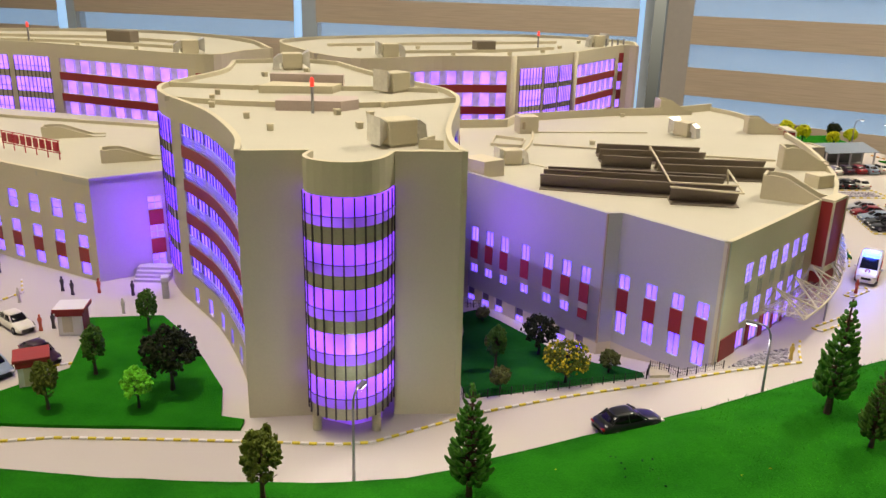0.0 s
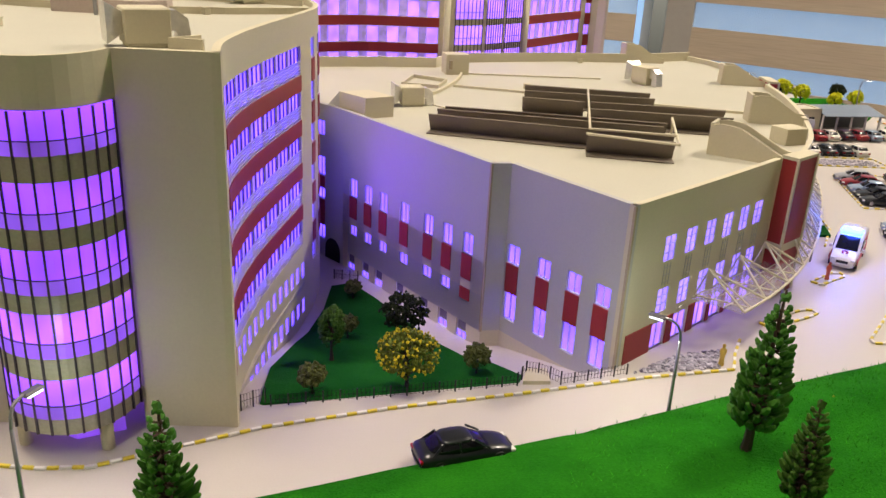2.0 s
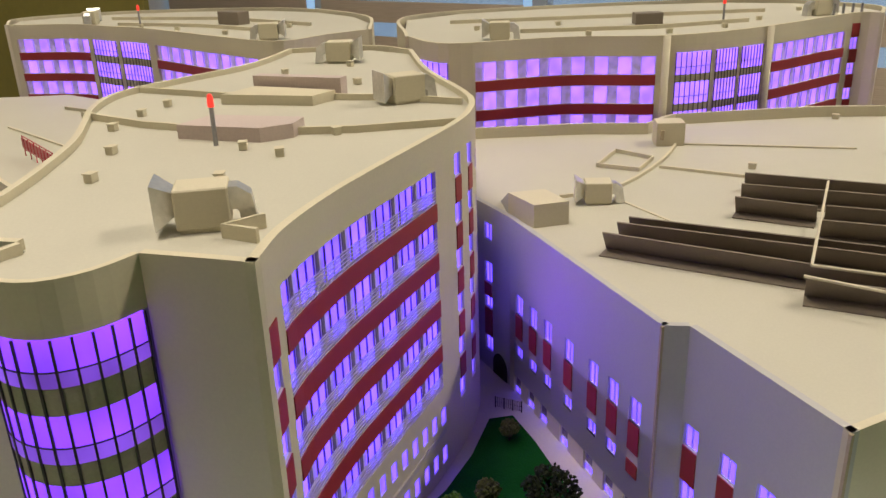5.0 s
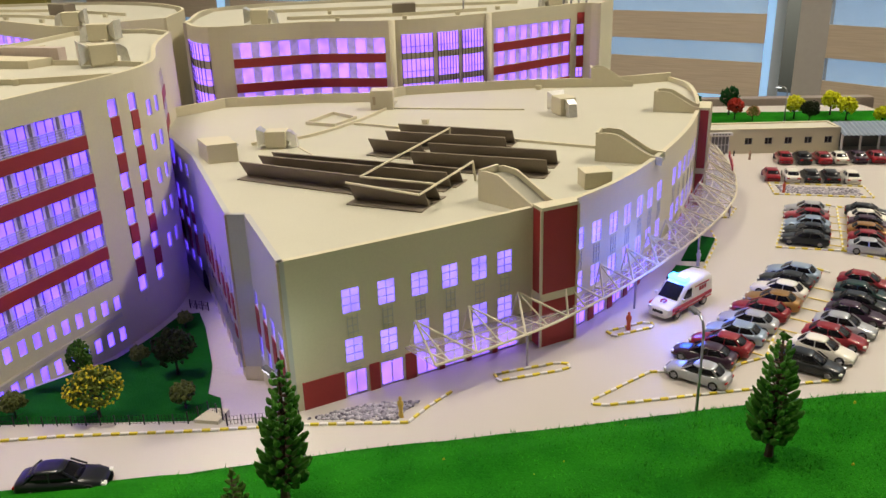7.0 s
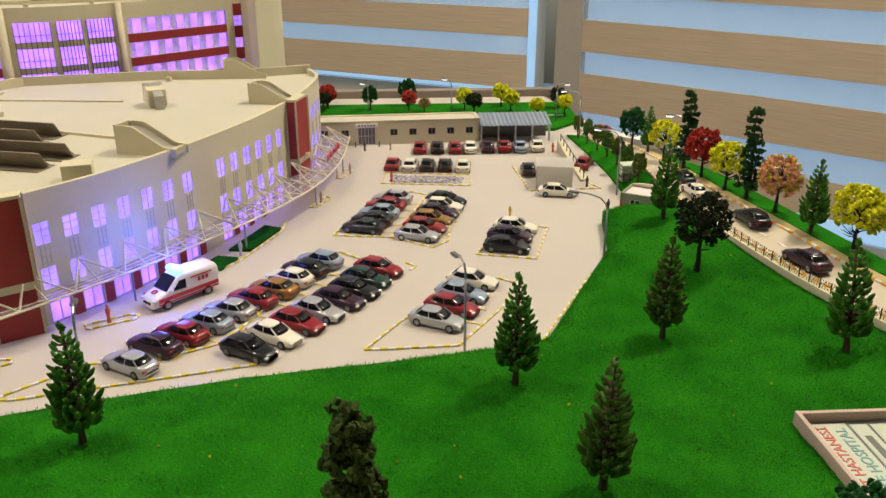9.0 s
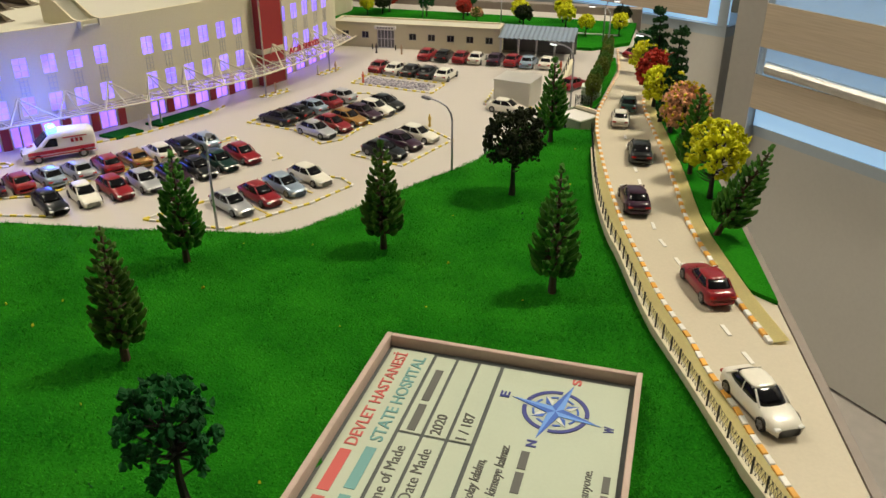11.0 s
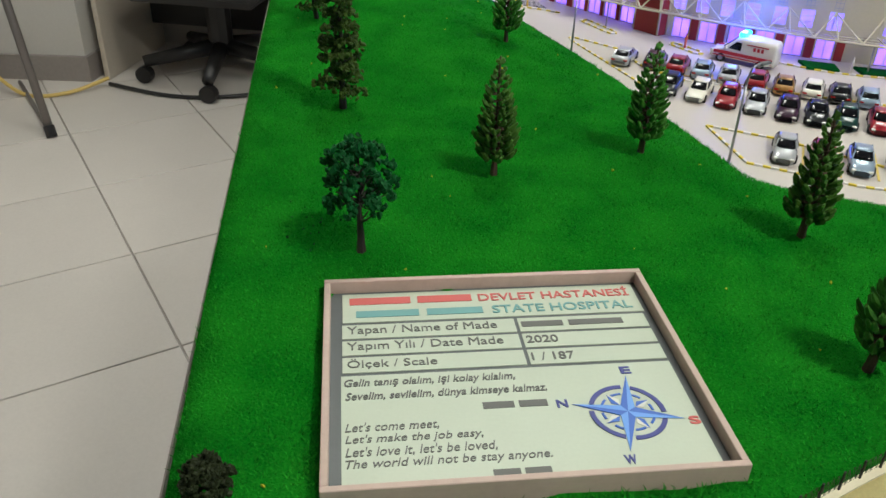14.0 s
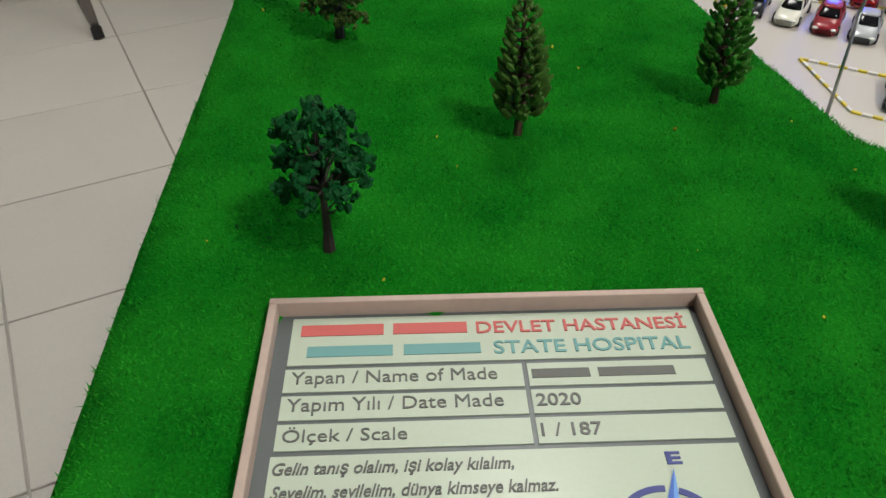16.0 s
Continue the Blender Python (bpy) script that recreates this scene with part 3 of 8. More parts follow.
def make_windows():
    window_wall(BLIND_L, BANDS_L, -1.15, 6.0, [0.0, 4.3, 9.9, 15.55, 22.02], "wall_north", "beige zebra roller blind with sheer stripes, drawn down")
    window_wall(BLIND_R, BANDS_R, -2.45, 6.0, [-0.22, 9.0, 18], "wall_north_east", "wide beige zebra roller blind with sheer stripes, drawn down")
    bm = B()
    prism(bm, [(2.80, 14.13), (3.19, 14.02), (3.30, 14.75), (2.90, 14.86)], FLOOR, 13.0)
    solid("wall_column", bm, M["mullion"], "grey column between the office windows", "column", "structure")
    bm = B()
    box(bm, (-12.3, 12.9, 0.0), (5.0, 0.14, 2 * -FLOOR), bevel=0.02)
    solid("olive_board", bm, M["olive"], "tall olive-green board standing behind the table", "board")
    bm = B()
    rod(bm, (3.35, 14.0, -1.55), (5.2, 13.0, -1.6), 0.09, n=10)
    solid("window_pipe", bm, M["foil"], "shiny metal pipe along the window sill", "pipe")


make_room()
make_windows()


# ---- the model's table and ground ----
def make_table():
    th = thing("display_table", 0, 0, 0, 0, "wooden display table with a brown-grey rim carrying the model", "table")
    bm = B()
    prism(bm, [uv(U0, V0), RIGHT_FRONT, RIGHT_BACK, uv(U0, V1)], -0.62, -0.22)
    part("table_top", bm, M["table_wood"], th)
    for name, (a, b, c, d) in (("front", (U0 - 0.14, 6.54, V0 - 0.008, V0)), ("back", (U0 - 0.14, 5.56, V1, V1 + 0.12)), ("left", (U0 - 0.14, U0, V0, V1)), ("right", (0, 0, 0, 0))):
        bm = B()
        top = {"front": 0.05, "right": 0.035}.get(name, 0.06)
        if name == "right":
            rings = []
            for k in range(41):
                f = k / 40
                x, y = (RIGHT_FRONT[i] + (RIGHT_BACK[i] - RIGHT_FRONT[i]) * f for i in (0, 1))
                c = min(max((7.3 - y) / 1.5, 0.0), 1.0)
                top = 0.13 * c * c * (3 - 2 * c) - 0.004
                rings.append([(x, y, -0.62), (x + 0.02, y + 0.01, -0.62), (x + 0.02, y + 0.01, top), (x, y, top)])
            loft(bm, rings)
            bmesh.ops.recalc_face_normals(bm, faces=bm.faces)
        else:
            prism(bm, [uv(a, c), uv(b, c), uv(b, d), uv(a, d)], -0.62, top)
            bmesh.ops.bevel(bm, geom=[e for e in bm.edges if all(v.co.z > -0.01 for v in e.verts)], offset=0.006, segments=2, affect="EDGES")
        part("rim", bm, M["table_rim"], th, "brown-grey painted wooden rim")
    for u in (U0 + 0.5, U1 - 1.1):
        for v in (V0 + 0.9, V1 - 0.5):
            bm = B()
            p = uv(u, v)
            box(bm, (p[0], p[1], (FLOOR - 0.62) / 2), (0.42, 0.42, -FLOOR - 0.62), turn=16.4, bevel=0.03)
            part("leg", bm, M["table_wood"], th)


make_table()

COURT = [(0.02, 2.62), (0.10, 2.60), (0.80, 2.86), (1.07, 2.997), (0.715, 3.372), (0.645, 3.352), (0.0, 4.02), (-0.40, 4.42), (-0.45, 4.38), (-0.15, 4.02), (-0.02, 3.6), (-0.01, 3.0)]


def court_height(x, y):
    """The court between the two blocks falls away from the street."""
    k = min(max((y - 2.70 - 0.25 * max(x, 0) * 0.5) / 0.62, 0.0), 1.0)
    return -0.012 - 0.148 * k


def grid_sheet(poly, height, step, skirt=None, inner=()):
    """A triangulated sheet over a plan polygon with its own heights."""
    from mathutils import geometry
    pts = [Vector(p) for p in poly]
    out = []
    for a, b in zip(pts, pts[1:] + pts[:1]):
        k = max(1, int((b - a).length / step))
        out += [a.lerp(b, i / k) for i in range(k)]
    n = len(out)
    xs, ys = [p.x for p in out], [p.y for p in out]
    allp = list(out)
    arr = np.array([(p.x, p.y) for p in out])

    def inside(x, y):
        x1, y1 = arr[:, 0], arr[:, 1]
        x2, y2 = np.roll(x1, -1), np.roll(y1, -1)
        c = ((y1 > y) != (y2 > y)) & (x < (x2 - x1) * (y - y1) / (y2 - y1 + 1e-12) + x1)
        return bool(c.sum() % 2)

    rng = random.Random(5)
    y = min(ys)
    while y < max(ys):
        x = min(xs)
        while x < max(xs):
            px, py = x + rng.uniform(-0.2, 0.2) * step, y + rng.uniform(-0.2, 0.2) * step
            if inside(px, py) and np.min(np.hypot(arr[:, 0] - px, arr[:, 1] - py)) > 0.4 * step:
                allp.append(Vector((px, py)))
            x += step
        y += step
    v, _, f, *_ = geometry.delaunay_2d_cdt(allp, [], [list(range(n))], 1, 1e-5)
    bm = B()
    vs = [bm.verts.new((p.x, p.y, height(p.x, p.y))) for p in v]
    for t in f:
        bm.faces.new([vs[i] for i in t])
    bmesh.ops.recalc_face_normals(bm, faces=bm.faces)
    if bm.faces and sum(g.normal.z for g in bm.faces) < 0:
        bmesh.ops.reverse_faces(bm, faces=bm.faces)
    if skirt is not None:
        edges = [e for e in bm.edges if e.is_boundary]
        r = bmesh.ops.extrude_edge_only(bm, edges=edges)
        for g in r["geom"]:
            if isinstance(g, bmesh.types.BMVert):
                g.co.z = skirt
    return bm


# the painted board of the site, with the sunken court left open
def make_ground():
    from mathutils import geometry
    outer = [uv(U0, V0), RIGHT_FRONT, RIGHT_BACK, uv(U0, V1)]
    pts = [Vector(p) for p in outer] + [Vector(p) for p in COURT]
    v, _, f, *_ = geometry.delaunay_2d_cdt(pts, [], [[0, 1, 2, 3], list(range(4, 4 + len(COURT)))[::-1]], 0, 1e-5)
    bm = B()
    vs = [bm.verts.new((p.x, p.y, 0)) for p in v]
    carr = [Vector(p) for p in COURT]
    for t in f:
        c = sum((v[i] for i in t), Vector((0, 0))) / len(t)
        ins = False
        for a, b in zip(carr, carr[1:] + carr[:1]):
            if (a.y > c.y) != (b.y > c.y) and c.x < (b.x - a.x) * (c.y - a.y) / (b.y - a.y) + a.x:
                ins = not ins
        ob = Vector(uv(0, 0))
        u_, v_ = float(np.dot(UX, c)), float(np.dot(UY, c))
        if not ins and U0 < u_ < 6.6 and V0 < v_ < V1:
            bm.faces.new([vs[i] for i in t])
    bmesh.ops.recalc_face_normals(bm, faces=bm.faces)
    r = bmesh.ops.extrude_face_region(bm, geom=bm.faces[:])
    for g in r["geom"]:
        if isinstance(g, bmesh.types.BMVert):
            g.co.z = -0.02
    bmesh.ops.recalc_face_normals(bm, faces=bm.faces)
    solid("ground", bm, M["lot"], "pale pinkish-grey painted board, streets and parking area", "ground", "structure")
    bm = grid_sheet(COURT, court_height, 0.08, skirt=-0.22)
    solid("court_ground", bm, M["path"], "sunken pale paved court between the blocks", "ground", "structure")


make_ground()

LOT_EDGE = [(-4.3, 1.75), (-3.0, 1.9), (-1.30, 1.97), (-0.94, 1.96), (-0.6, 1.98), (-0.27, 2.01), (-0.07, 2.06), (0.07, 2.12), (0.2, 2.2), (0.55, 2.39), (0.95, 2.60),
            (1.22, 2.77), (1.51, 2.94), (1.97, 3.19), (2.48, 3.465), (2.97, 3.70), (3.33, 3.845), (3.45, 3.895), (3.58, 3.95), (3.63, 4.02), (3.765, 4.70), (3.815, 4.95),
            (3.765, 5.42), (3.88, 5.51), (4.06, 5.53)]
FENCE_TOP = [(4.10, 5.52), (4.14, 5.42), (4.22, 5.23), (4.30, 5.04), (4.40, 4.82), (4.50, 4.62), (4.61, 4.43), (4.68, 4.33), (4.77, 4.185), (4.90, 3.985), (5.05, 3.795), (5.205, 3.60), (5.265, 3.525), (5.42, 3.36), (5.53, 3.25)]
GRASS_POLY = [uv(U0 + 0.01, V0 + 0.005)] + LOT_EDGE + FENCE_TOP + [(5.625, 3.25), (5.795, 2.915)]
EDGE_LINE = Line(LOT_EDGE, 1)
EDGE_ARR = np.array([EDGE_LINE.xy(s) for s in np.linspace(0, EDGE_LINE.length, 1200)])


def grass_height(x, y):
    d = float(np.min(np.hypot(EDGE_ARR[:, 0] - x, EDGE_ARR[:, 1] - y)))
    far = 0.115 + 0.012 * math.sin(x * 3.1 + 1) * math.sin(y * 2.7)
    k = min(max((x - 0.2) / 2.0, 0.0), 1.0)
    far = far * (0.55 + 0.45 * k)
    steep = min(max((x - 3.0) / 0.5, 0.0), 1.0)
    rise = 0.018 + 0.025 * min(max((x - 1.9) / 0.8, 0.0), 1.0) + 0.020 * steep
    lip = rise + (far - rise) * (1 - math.exp(-d / (0.17 - 0.11 * steep)))
    fold = sum(a * math.exp(-((d - c - 0.05 * math.sin(x * 1.7)) / 0.028) ** 2) for a, c in ((0.012, 0.20), (-0.010, 0.30), (0.010, 0.44)))
    fold *= min(max((x - 0.2) / 0.5, 0.0), 1.0) * min(max((2.7 - x) / 0.6, 0.0), 1.0)
    return lip + fold + 0.004 * noise.noise(Vector((x * 9, y * 9, 0.3)))


def inside_poly(poly, x, y):
    ins = False
    for (ax, ay), (bx, by) in zip(poly, poly[1:] + poly[:1]):
        if (ay > y) != (by > y) and x < (bx - ax) * (y - ay) / (by - ay) + ax:
            ins = not ins
    return ins


def make_grass():
    a = radians(105.6)

    def height(x, y):
        # pressed flat where the name board lies
        dx, dy = x - 4.7625, y - 3.284
        under = abs(dx * math.cos(a) + dy * math.sin(a)) < 0.365 and abs(dy * math.cos(a) - dx * math.sin(a)) < 0.31
        return grass_height(x, y) - 0.02 * under

    bm = grid_sheet(GRASS_POLY, height, 0.07, skirt=0.0)
    solid("lawn", bm, M["grass"], "bright green flocked lawn sloping up from the street", "lawn", "structure", smooth=True)


make_grass()


# ---- the hospital blocks ----
ROW_TOP, ROW_PITCH, ROW_HIGH = 0.842, 0.15, 0.095
TOWER_H = 0.942


def inset(poly, d=0.012):
    """A plan polygon drawn in by d on all sides."""
    n = len(poly)
    area = sum(poly[i - 1][0] * poly[i][1] - poly[i][0] * poly[i - 1][1] for i in range(n))
    out = []
    for i in range(n):
        a, b, c = (np.array(poly[k % n], float) for k in (i - 1, i, i + 1))
        t = (b - a) / (np.hypot(*(b - a)) or 1) + (c - b) / (np.hypot(*(c - b)) or 1)
        t /= np.hypot(*t) or 1
        m = np.array([-t[1], t[0]]) * (1 if area > 0 else -1)
        out.append(tuple(b + m * d))
    return out


def balcony_rows(th, line, s0, s1, count, rows=5, side=1, pane=None, rails=True):
    """Openings, panes, red bands and balcony fronts of a ward front between s0 and s1. Returns the openings."""
    holes = []
    step = (s1 - s0) / (count + (0.45 if rails else 0.0))
    for i in range(rows):
        zt = ROW_TOP - ROW_PITCH * i
        zb = zt - ROW_HIGH
        holes.append((s0, s1, zb, zt))
        for k in range(count + (1 if rails else 0)):
            b = s1 - step * k - 0.03 * step
            a = max(b - 0.60 * step, s0 + 0.004)
            window(th, line, a, b, zb, zt - 0.003, side, 2 if rails and b - a > 0.4 * step else 1, 1, deep=0.010, frame_mat=M["balcony_bar" if rails else "window_bar"], pane_mat=pane, bar=0.0022)
            g = b - 0.80 * step
            if rails and g > s0 + 0.01:
                part("balcony_door", band(line, g - 0.05 * step, g + 0.05 * step, zb, zt - 0.006, -0.0125, 0.004, side), M["dark_gap"], th, "narrow dark balcony door")
        # recessed dull glass behind the balconies
        part("balcony_back", band(line, s0, s1, zb, zt, -0.0155, 0.004, side), M["balcony_glass"], th, "dull lilac balcony glass")
        if rails:
            part("balcony_front", band(line, s0, s1, zb, zb + 0.046, -0.0012, 0.0016, side), M["balcony_sheet"], th, "cloudy clear balcony front sheet")
            k = max(2, int((s1 - s0) / 0.06))
            for z in (0.009, 0.019, 0.029, 0.039, 0.046):
                bm = B()
                rings = []
                for j in range(k + 1):
                    sj = s0 + (s1 - s0) * j / k
                    p, q = line.off(sj, -0.0006, side), line.off(sj, 0.0016, side)
                    rings.append([(p[0], p[1], zb + z - 0.0009), (q[0], q[1], zb + z), (p[0], p[1], zb + z + 0.0009)])
                loft(bm, rings)
                part("balcony_rail", bm, M["balcony_ridge"], th, "thin pale balcony ridge")
        if i < rows - 1:
            part("red_band", band(line, s0, s1, zt - ROW_PITCH + 0.001, zb - 0.001, 0.003, 0.012, side), M["red_card"], th, "dark red spandrel band")
    return holes


def window_column(th, line, s0, s1, zs, side=1, cols=2, rows=2, pane=None, red=None):
    """A column of windows; red: strips of red card between (z0, z1)."""
    holes = []
    for z0, z1 in zs:
        holes.append((s0, s1, z0, z1))
        window(th, line, s0, s1, z0, z1, side, cols, rows, pane_mat=pane)
    for z0, z1 in red or ():
        part("red_panel", band(line, s0, s1, z0, z1, 0.003, 0.008, side), M["red_card"], th, "dark red infill panel")
    return holes


def alternating(top, n, win=0.07, gap=0.08):
    wins = [(top - (win + gap) * i - win, top - (win + gap) * i) for i in range(n)]
    reds = [(top - (win + gap) * i - win - gap + 0.001, top - (win + gap) * i - win - 0.001) for i in range(n - 1)]
    return wins, reds


def glass_bay(th, line, s0, s1, rows, cols, side=1, pane=None, proud=0.002, foot=0.0, bar=0.0035):
    """Curtain glazing on a round bay: glowing strips, grey spandrels and dark bars."""
    n = len(rows)
    for i, (z0, z1) in enumerate(rows):
        strip = part("glass_strip", band(line, s0, s1, z0, z1, proud, 0.006, side, 0.02), pane or M["glass_bay" if i < 3 else "bay_bright"], th, "glowing violet curved glazing strip")
        zz = z0 + (z1 - z0) * 0.34
        if pane is None:
            part("frosted_strip", band(line, s0, s1, z0, zz, proud + 0.0012, 0.002, side, 0.02), M["bay_low"], strip, "frosted bluish violet lower strip")
        part("glazing_bar", band(line, s0, s1, zz - 0.0012, zz + 0.0012, proud + 0.0025, 0.004, side, 0.02), M["dark_bar"], strip)
        if i < n - 1:
            part("spandrel", band(line, s0, s1, rows[i + 1][1], z0, proud - 0.0005, 0.006, side, 0.02), M["grey_sheet"], th, "dull grey spandrel strip")
    for k in range(cols + 1):
        s = s0 + (s1 - s0) * k / cols
        a = line.off(s, proud + 0.001, side)
        bm = B()
        t = math.degrees(math.atan2(*line.way(s)[::-1]))
        box(bm, (a[0], a[1], (rows[-1][0] - foot + rows[0][1]) / 2), (bar, 0.005, rows[0][1] - rows[-1][0] + foot), turn=t)
        part("mullion", bm, M["dark_bar"], th)


def roof_unit(th_name, x, y, z, turn, size=0.12, foil=True):
    """An air handler: a card box with a bright duct bend and a square foil hood."""
    th = thing(th_name, x, y, z, turn, "cream box air handler with a bent foil duct on the roof", "air handler", "roof air handlers")
    s = size
    bm = B()
    box(bm, (0, 0, s * 0.42), (s * 0.9, s * 0.75, s * 0.7), bevel=0.003)
    box(bm, (0, 0, s * 0.04), (s * 0.8, s * 0.65, s * 0.08))
    part("cabinet", bm, M["card"], th)
    bm = B()
    loft(bm, [[(px * s, -0.19 * s, pz * s), (px * s, 0.19 * s, pz * s), (qx * s, 0.19 * s, qz * s), (qx * s, -0.19 * s, qz * s)]
              for px, pz, qx, qz in ((-0.44, 0.32, -0.44, 0.72), (-0.56, 0.32, -0.60, 0.72), (-0.60, 0.26, -0.82, 0.56), (-0.60, 0.02, -0.90, 0.02))])
    part("duct", bm, M["foil"], th, "folded foil duct bend")
    bm = B()
    loft(bm, [[(s * 0.45, -s * 0.22, s * 0.3), (s * 0.45, s * 0.22, s * 0.3), (s * 0.45, s * 0.22, s * 0.7), (s * 0.45, -s * 0.22, s * 0.7)],
              [(s * 0.78, -s * 0.42, s * 0.1), (s * 0.78, s * 0.42, s * 0.1), (s * 0.78, s * 0.42, s * 0.9), (s * 0.78, -s * 0.42, s * 0.9)]])
    part("hood", bm, M["foil"], th, "square flared foil hood")
    return th


def roof_vent(x, y, z, turn, size=0.023):
    bm = B()
    box(bm, (0, 0, size * 0.45), (size * 1.3, size, size * 0.9), bevel=0.002)
    box(bm, (0, 0, size * 0.98), (size * 1.45, size * 1.15, size * 0.12))
    return solid("roof_vent", bm, M["card"], "small cream card vent box on the flat roof", "roof vent", x=x, y=y, z=z, turn=turn, group="roof vents")


def beacon(x, y, z, h=0.11, lit=True):
    th = thing("aviation_beacon", x, y, z, 0, "grey mast with a red warning lamp on the roof", "beacon lamp", "roof beacons")
    bm = B()
    rod(bm, (0, 0, 0), (0, 0, h), 0.0065, n=8)
    part("mast", bm, M["steel"], th)
    bm = B()
    rod(bm, (0, 0, h), (0, 0, h + 0.028), 0.009, 0.008, n=8)
    bmesh.ops.create_icosphere(bm, subdivisions=1, radius=0.0075, matrix=Matrix.Translation((0, 0, h + 0.030)))
    part("red_lamp", bm, M["red_lamp"], th, "glowing red lamp")


def parapet_ridge(th, pts, z, h=0.022, w=0.012, name="roof_ridge"):
    ln = Line(pts, 1)
    bm = B()
    rings = []
    for i in range(len(ln.p)):
        t = ln.way(ln.s[i])
        o = np.array([t[1], -t[0]]) * w / 2
        a, b = ln.p[i] + o, ln.p[i] - o
        rings.append([(a[0], a[1], z), (a[0], a[1], z + h), (b[0], b[1], z + h), (b[0], b[1], z)])
    loft(bm, rings)
    bmesh.ops.recalc_face_normals(bm, faces=bm.faces)
    part(name, bm, M["card"], th)


TR = Line([(0.068, 2.49), (0.015, 2.66), (-0.012, 2.88), (-0.018, 3.1), (-0.018, 3.35), (-0.02, 3.6), (-0.05, 3.8), (-0.13, 4.0), (-0.28, 4.2), (-0.42, 4.37), (-0.60, 4.62), (-0.85, 5.03)])
TL = Line([(-0.655, 2.375), (-0.72, 2.58), (-0.83, 2.80), (-1.0, 3.08), (-1.18, 3.3), (-1.32, 3.46), (-1.44, 3.66), (-1.48, 3.85), (-1.44, 4.15), (-1.4, 4.48), (-1.5, 4.95)])
BAY = Line([(-0.43, 2.425), (-0.436, 2.36), (-0.412, 2.308), (-0.36, 2.28), (-0.30, 2.273), (-0.24, 2.29), (-0.195, 2.335), (-0.172, 2.39), (-0.162, 2.458)])


def make_ward_tower():
    th = thing("ward_tower", 0, 0, 0, 0, "tall cream card hospital ward block with red bands and violet-lit windows", "hospital building")
    base = -0.2
    # court side
    holes = balcony_rows(th, TR, 0.125, 0.95, 6)
    w, r = alternating(0.72, 5)
    holes += window_column(th, TR, 0.02, 0.075, w, red=[(0.721, 0.80)] + r, cols=1, rows=1)
    for s in (1.09, 1.22):
        w, r = alternating(0.852, 6, 0.07, 0.08)
        holes += window_column(th, TR, s, s + 0.052, w, red=r, cols=1, rows=1)
    for s in (1.36, 1.46):
        w, _ = alternating(0.80, 5, 0.07, 0.08)
        holes += window_column(th, TR, s, s + 0.045, w, cols=1, rows=1)
    for i in range(3):
        zt = ROW_TOP - 0.02 - ROW_PITCH * i
        for s in (1.85, 1.95, 2.05, 2.15):
            holes.append((s, s + 0.065, zt - 0.09, zt))
            window(th, TR, s, s + 0.065, zt - 0.09, zt, 1, 3, 1)
        part("red_band", band(TR, 1.82, 2.25, zt - 0.148, zt - 0.092, 0.003, 0.01), M["red_card"], th, "dark red spandrel band")
    for k in range(13):
        s = 0.115 + 0.068 * k
        drop = 0.065 * (s - 0.1) / 0.87
        for z in (0.105, -0.035):
            if k == 0 and z > 0:
                continue
            holes.append((s, s + 0.035, z - drop - 0.027, z - drop + 0.032))
            window(th, TR, s, s + 0.035, z - drop - 0.027, z - drop + 0.032, 1, 1, 1, deep=0.003, bar=0.0015)
    part("wall", shell(TR, base, TOWER_H, holes, 0.02, 1), M["card"], th, "curved cream card wall on the court side")
    # garden side, mirrored
    holes = balcony_rows(th, TL, 0.14, 1.12, 7, side=-1)
    w, r = alternating(0.80, 5)
    glass_bay(th, TL, 1.24, 1.48, [(0.84 - 0.155 * i - 0.108, 0.84 - 0.155 * i) for i in range(5)], 5, side=-1, pane=M["pane_notch"], proud=0.004)
    for k in range(6):
        s = 0.20 + 0.17 * k
        holes.append((s, s + 0.05, 0.02, 0.095))
        window(th, TL, s, s + 0.05, 0.02, 0.095, -1, 1, 1)
    part("wall", shell(TL, base, TOWER_H, holes, 0.02, -1), M["card"], th, "curved cream card wall on the garden side")
    # street front: two blank panels and the round glazed bay
    for a, b in (((-0.655, 2.375), (-0.43, 2.425)), ((-0.162, 2.458), (0.068, 2.49))):
        ln = Line([a, b], 1)
        part("front_panel", shell(ln, -0.03, TOWER_H, th=0.02), M["card"], th, "blank cream card front panel")
    rows = [(0.740, 0.833), (0.582, 0.683), (0.430, 0.534), (0.275, 0.384), (0.118, 0.220)]
    part("bay_wall", shell(BAY, 0.835, TOWER_H, th=0.015, step=0.03), M["card"], th, "round cream card head of the glazed bay")
    part("bay_wall", shell(BAY, 0.075, 0.116, th=0.012, step=0.03), M["grey_sheet"], th)
    glass_bay(th, BAY, 0.012, BAY.length - 0.012, rows, 14, foot=0.042, bar=0.0048)
    bm = B()
    prism(bm, [tuple(BAY.off(s, -0.01)) for s in np.linspace(0, BAY.length, 16)], 0.068, 0.08)
    part("bay_floor", bm, M["card"], th)
    for s in (0.10, 0.38):
        bm = B()
        p = BAY.off(s, -0.02)
        rod(bm, (p[0], p[1], -0.01), (p[0], p[1], 0.07), 0.016, n=12)
        part("bay_column", bm, M["card"], th, "round pale column under the bay", smooth=True)
    core = Line([(-0.40, 2.40), (-0.31, 2.365), (-0.20, 2.43)])
    part("entrance_glass", shell(core, -0.01, 0.07, th=0.01), M["bay_low"], th, "violet-lit entrance glass")
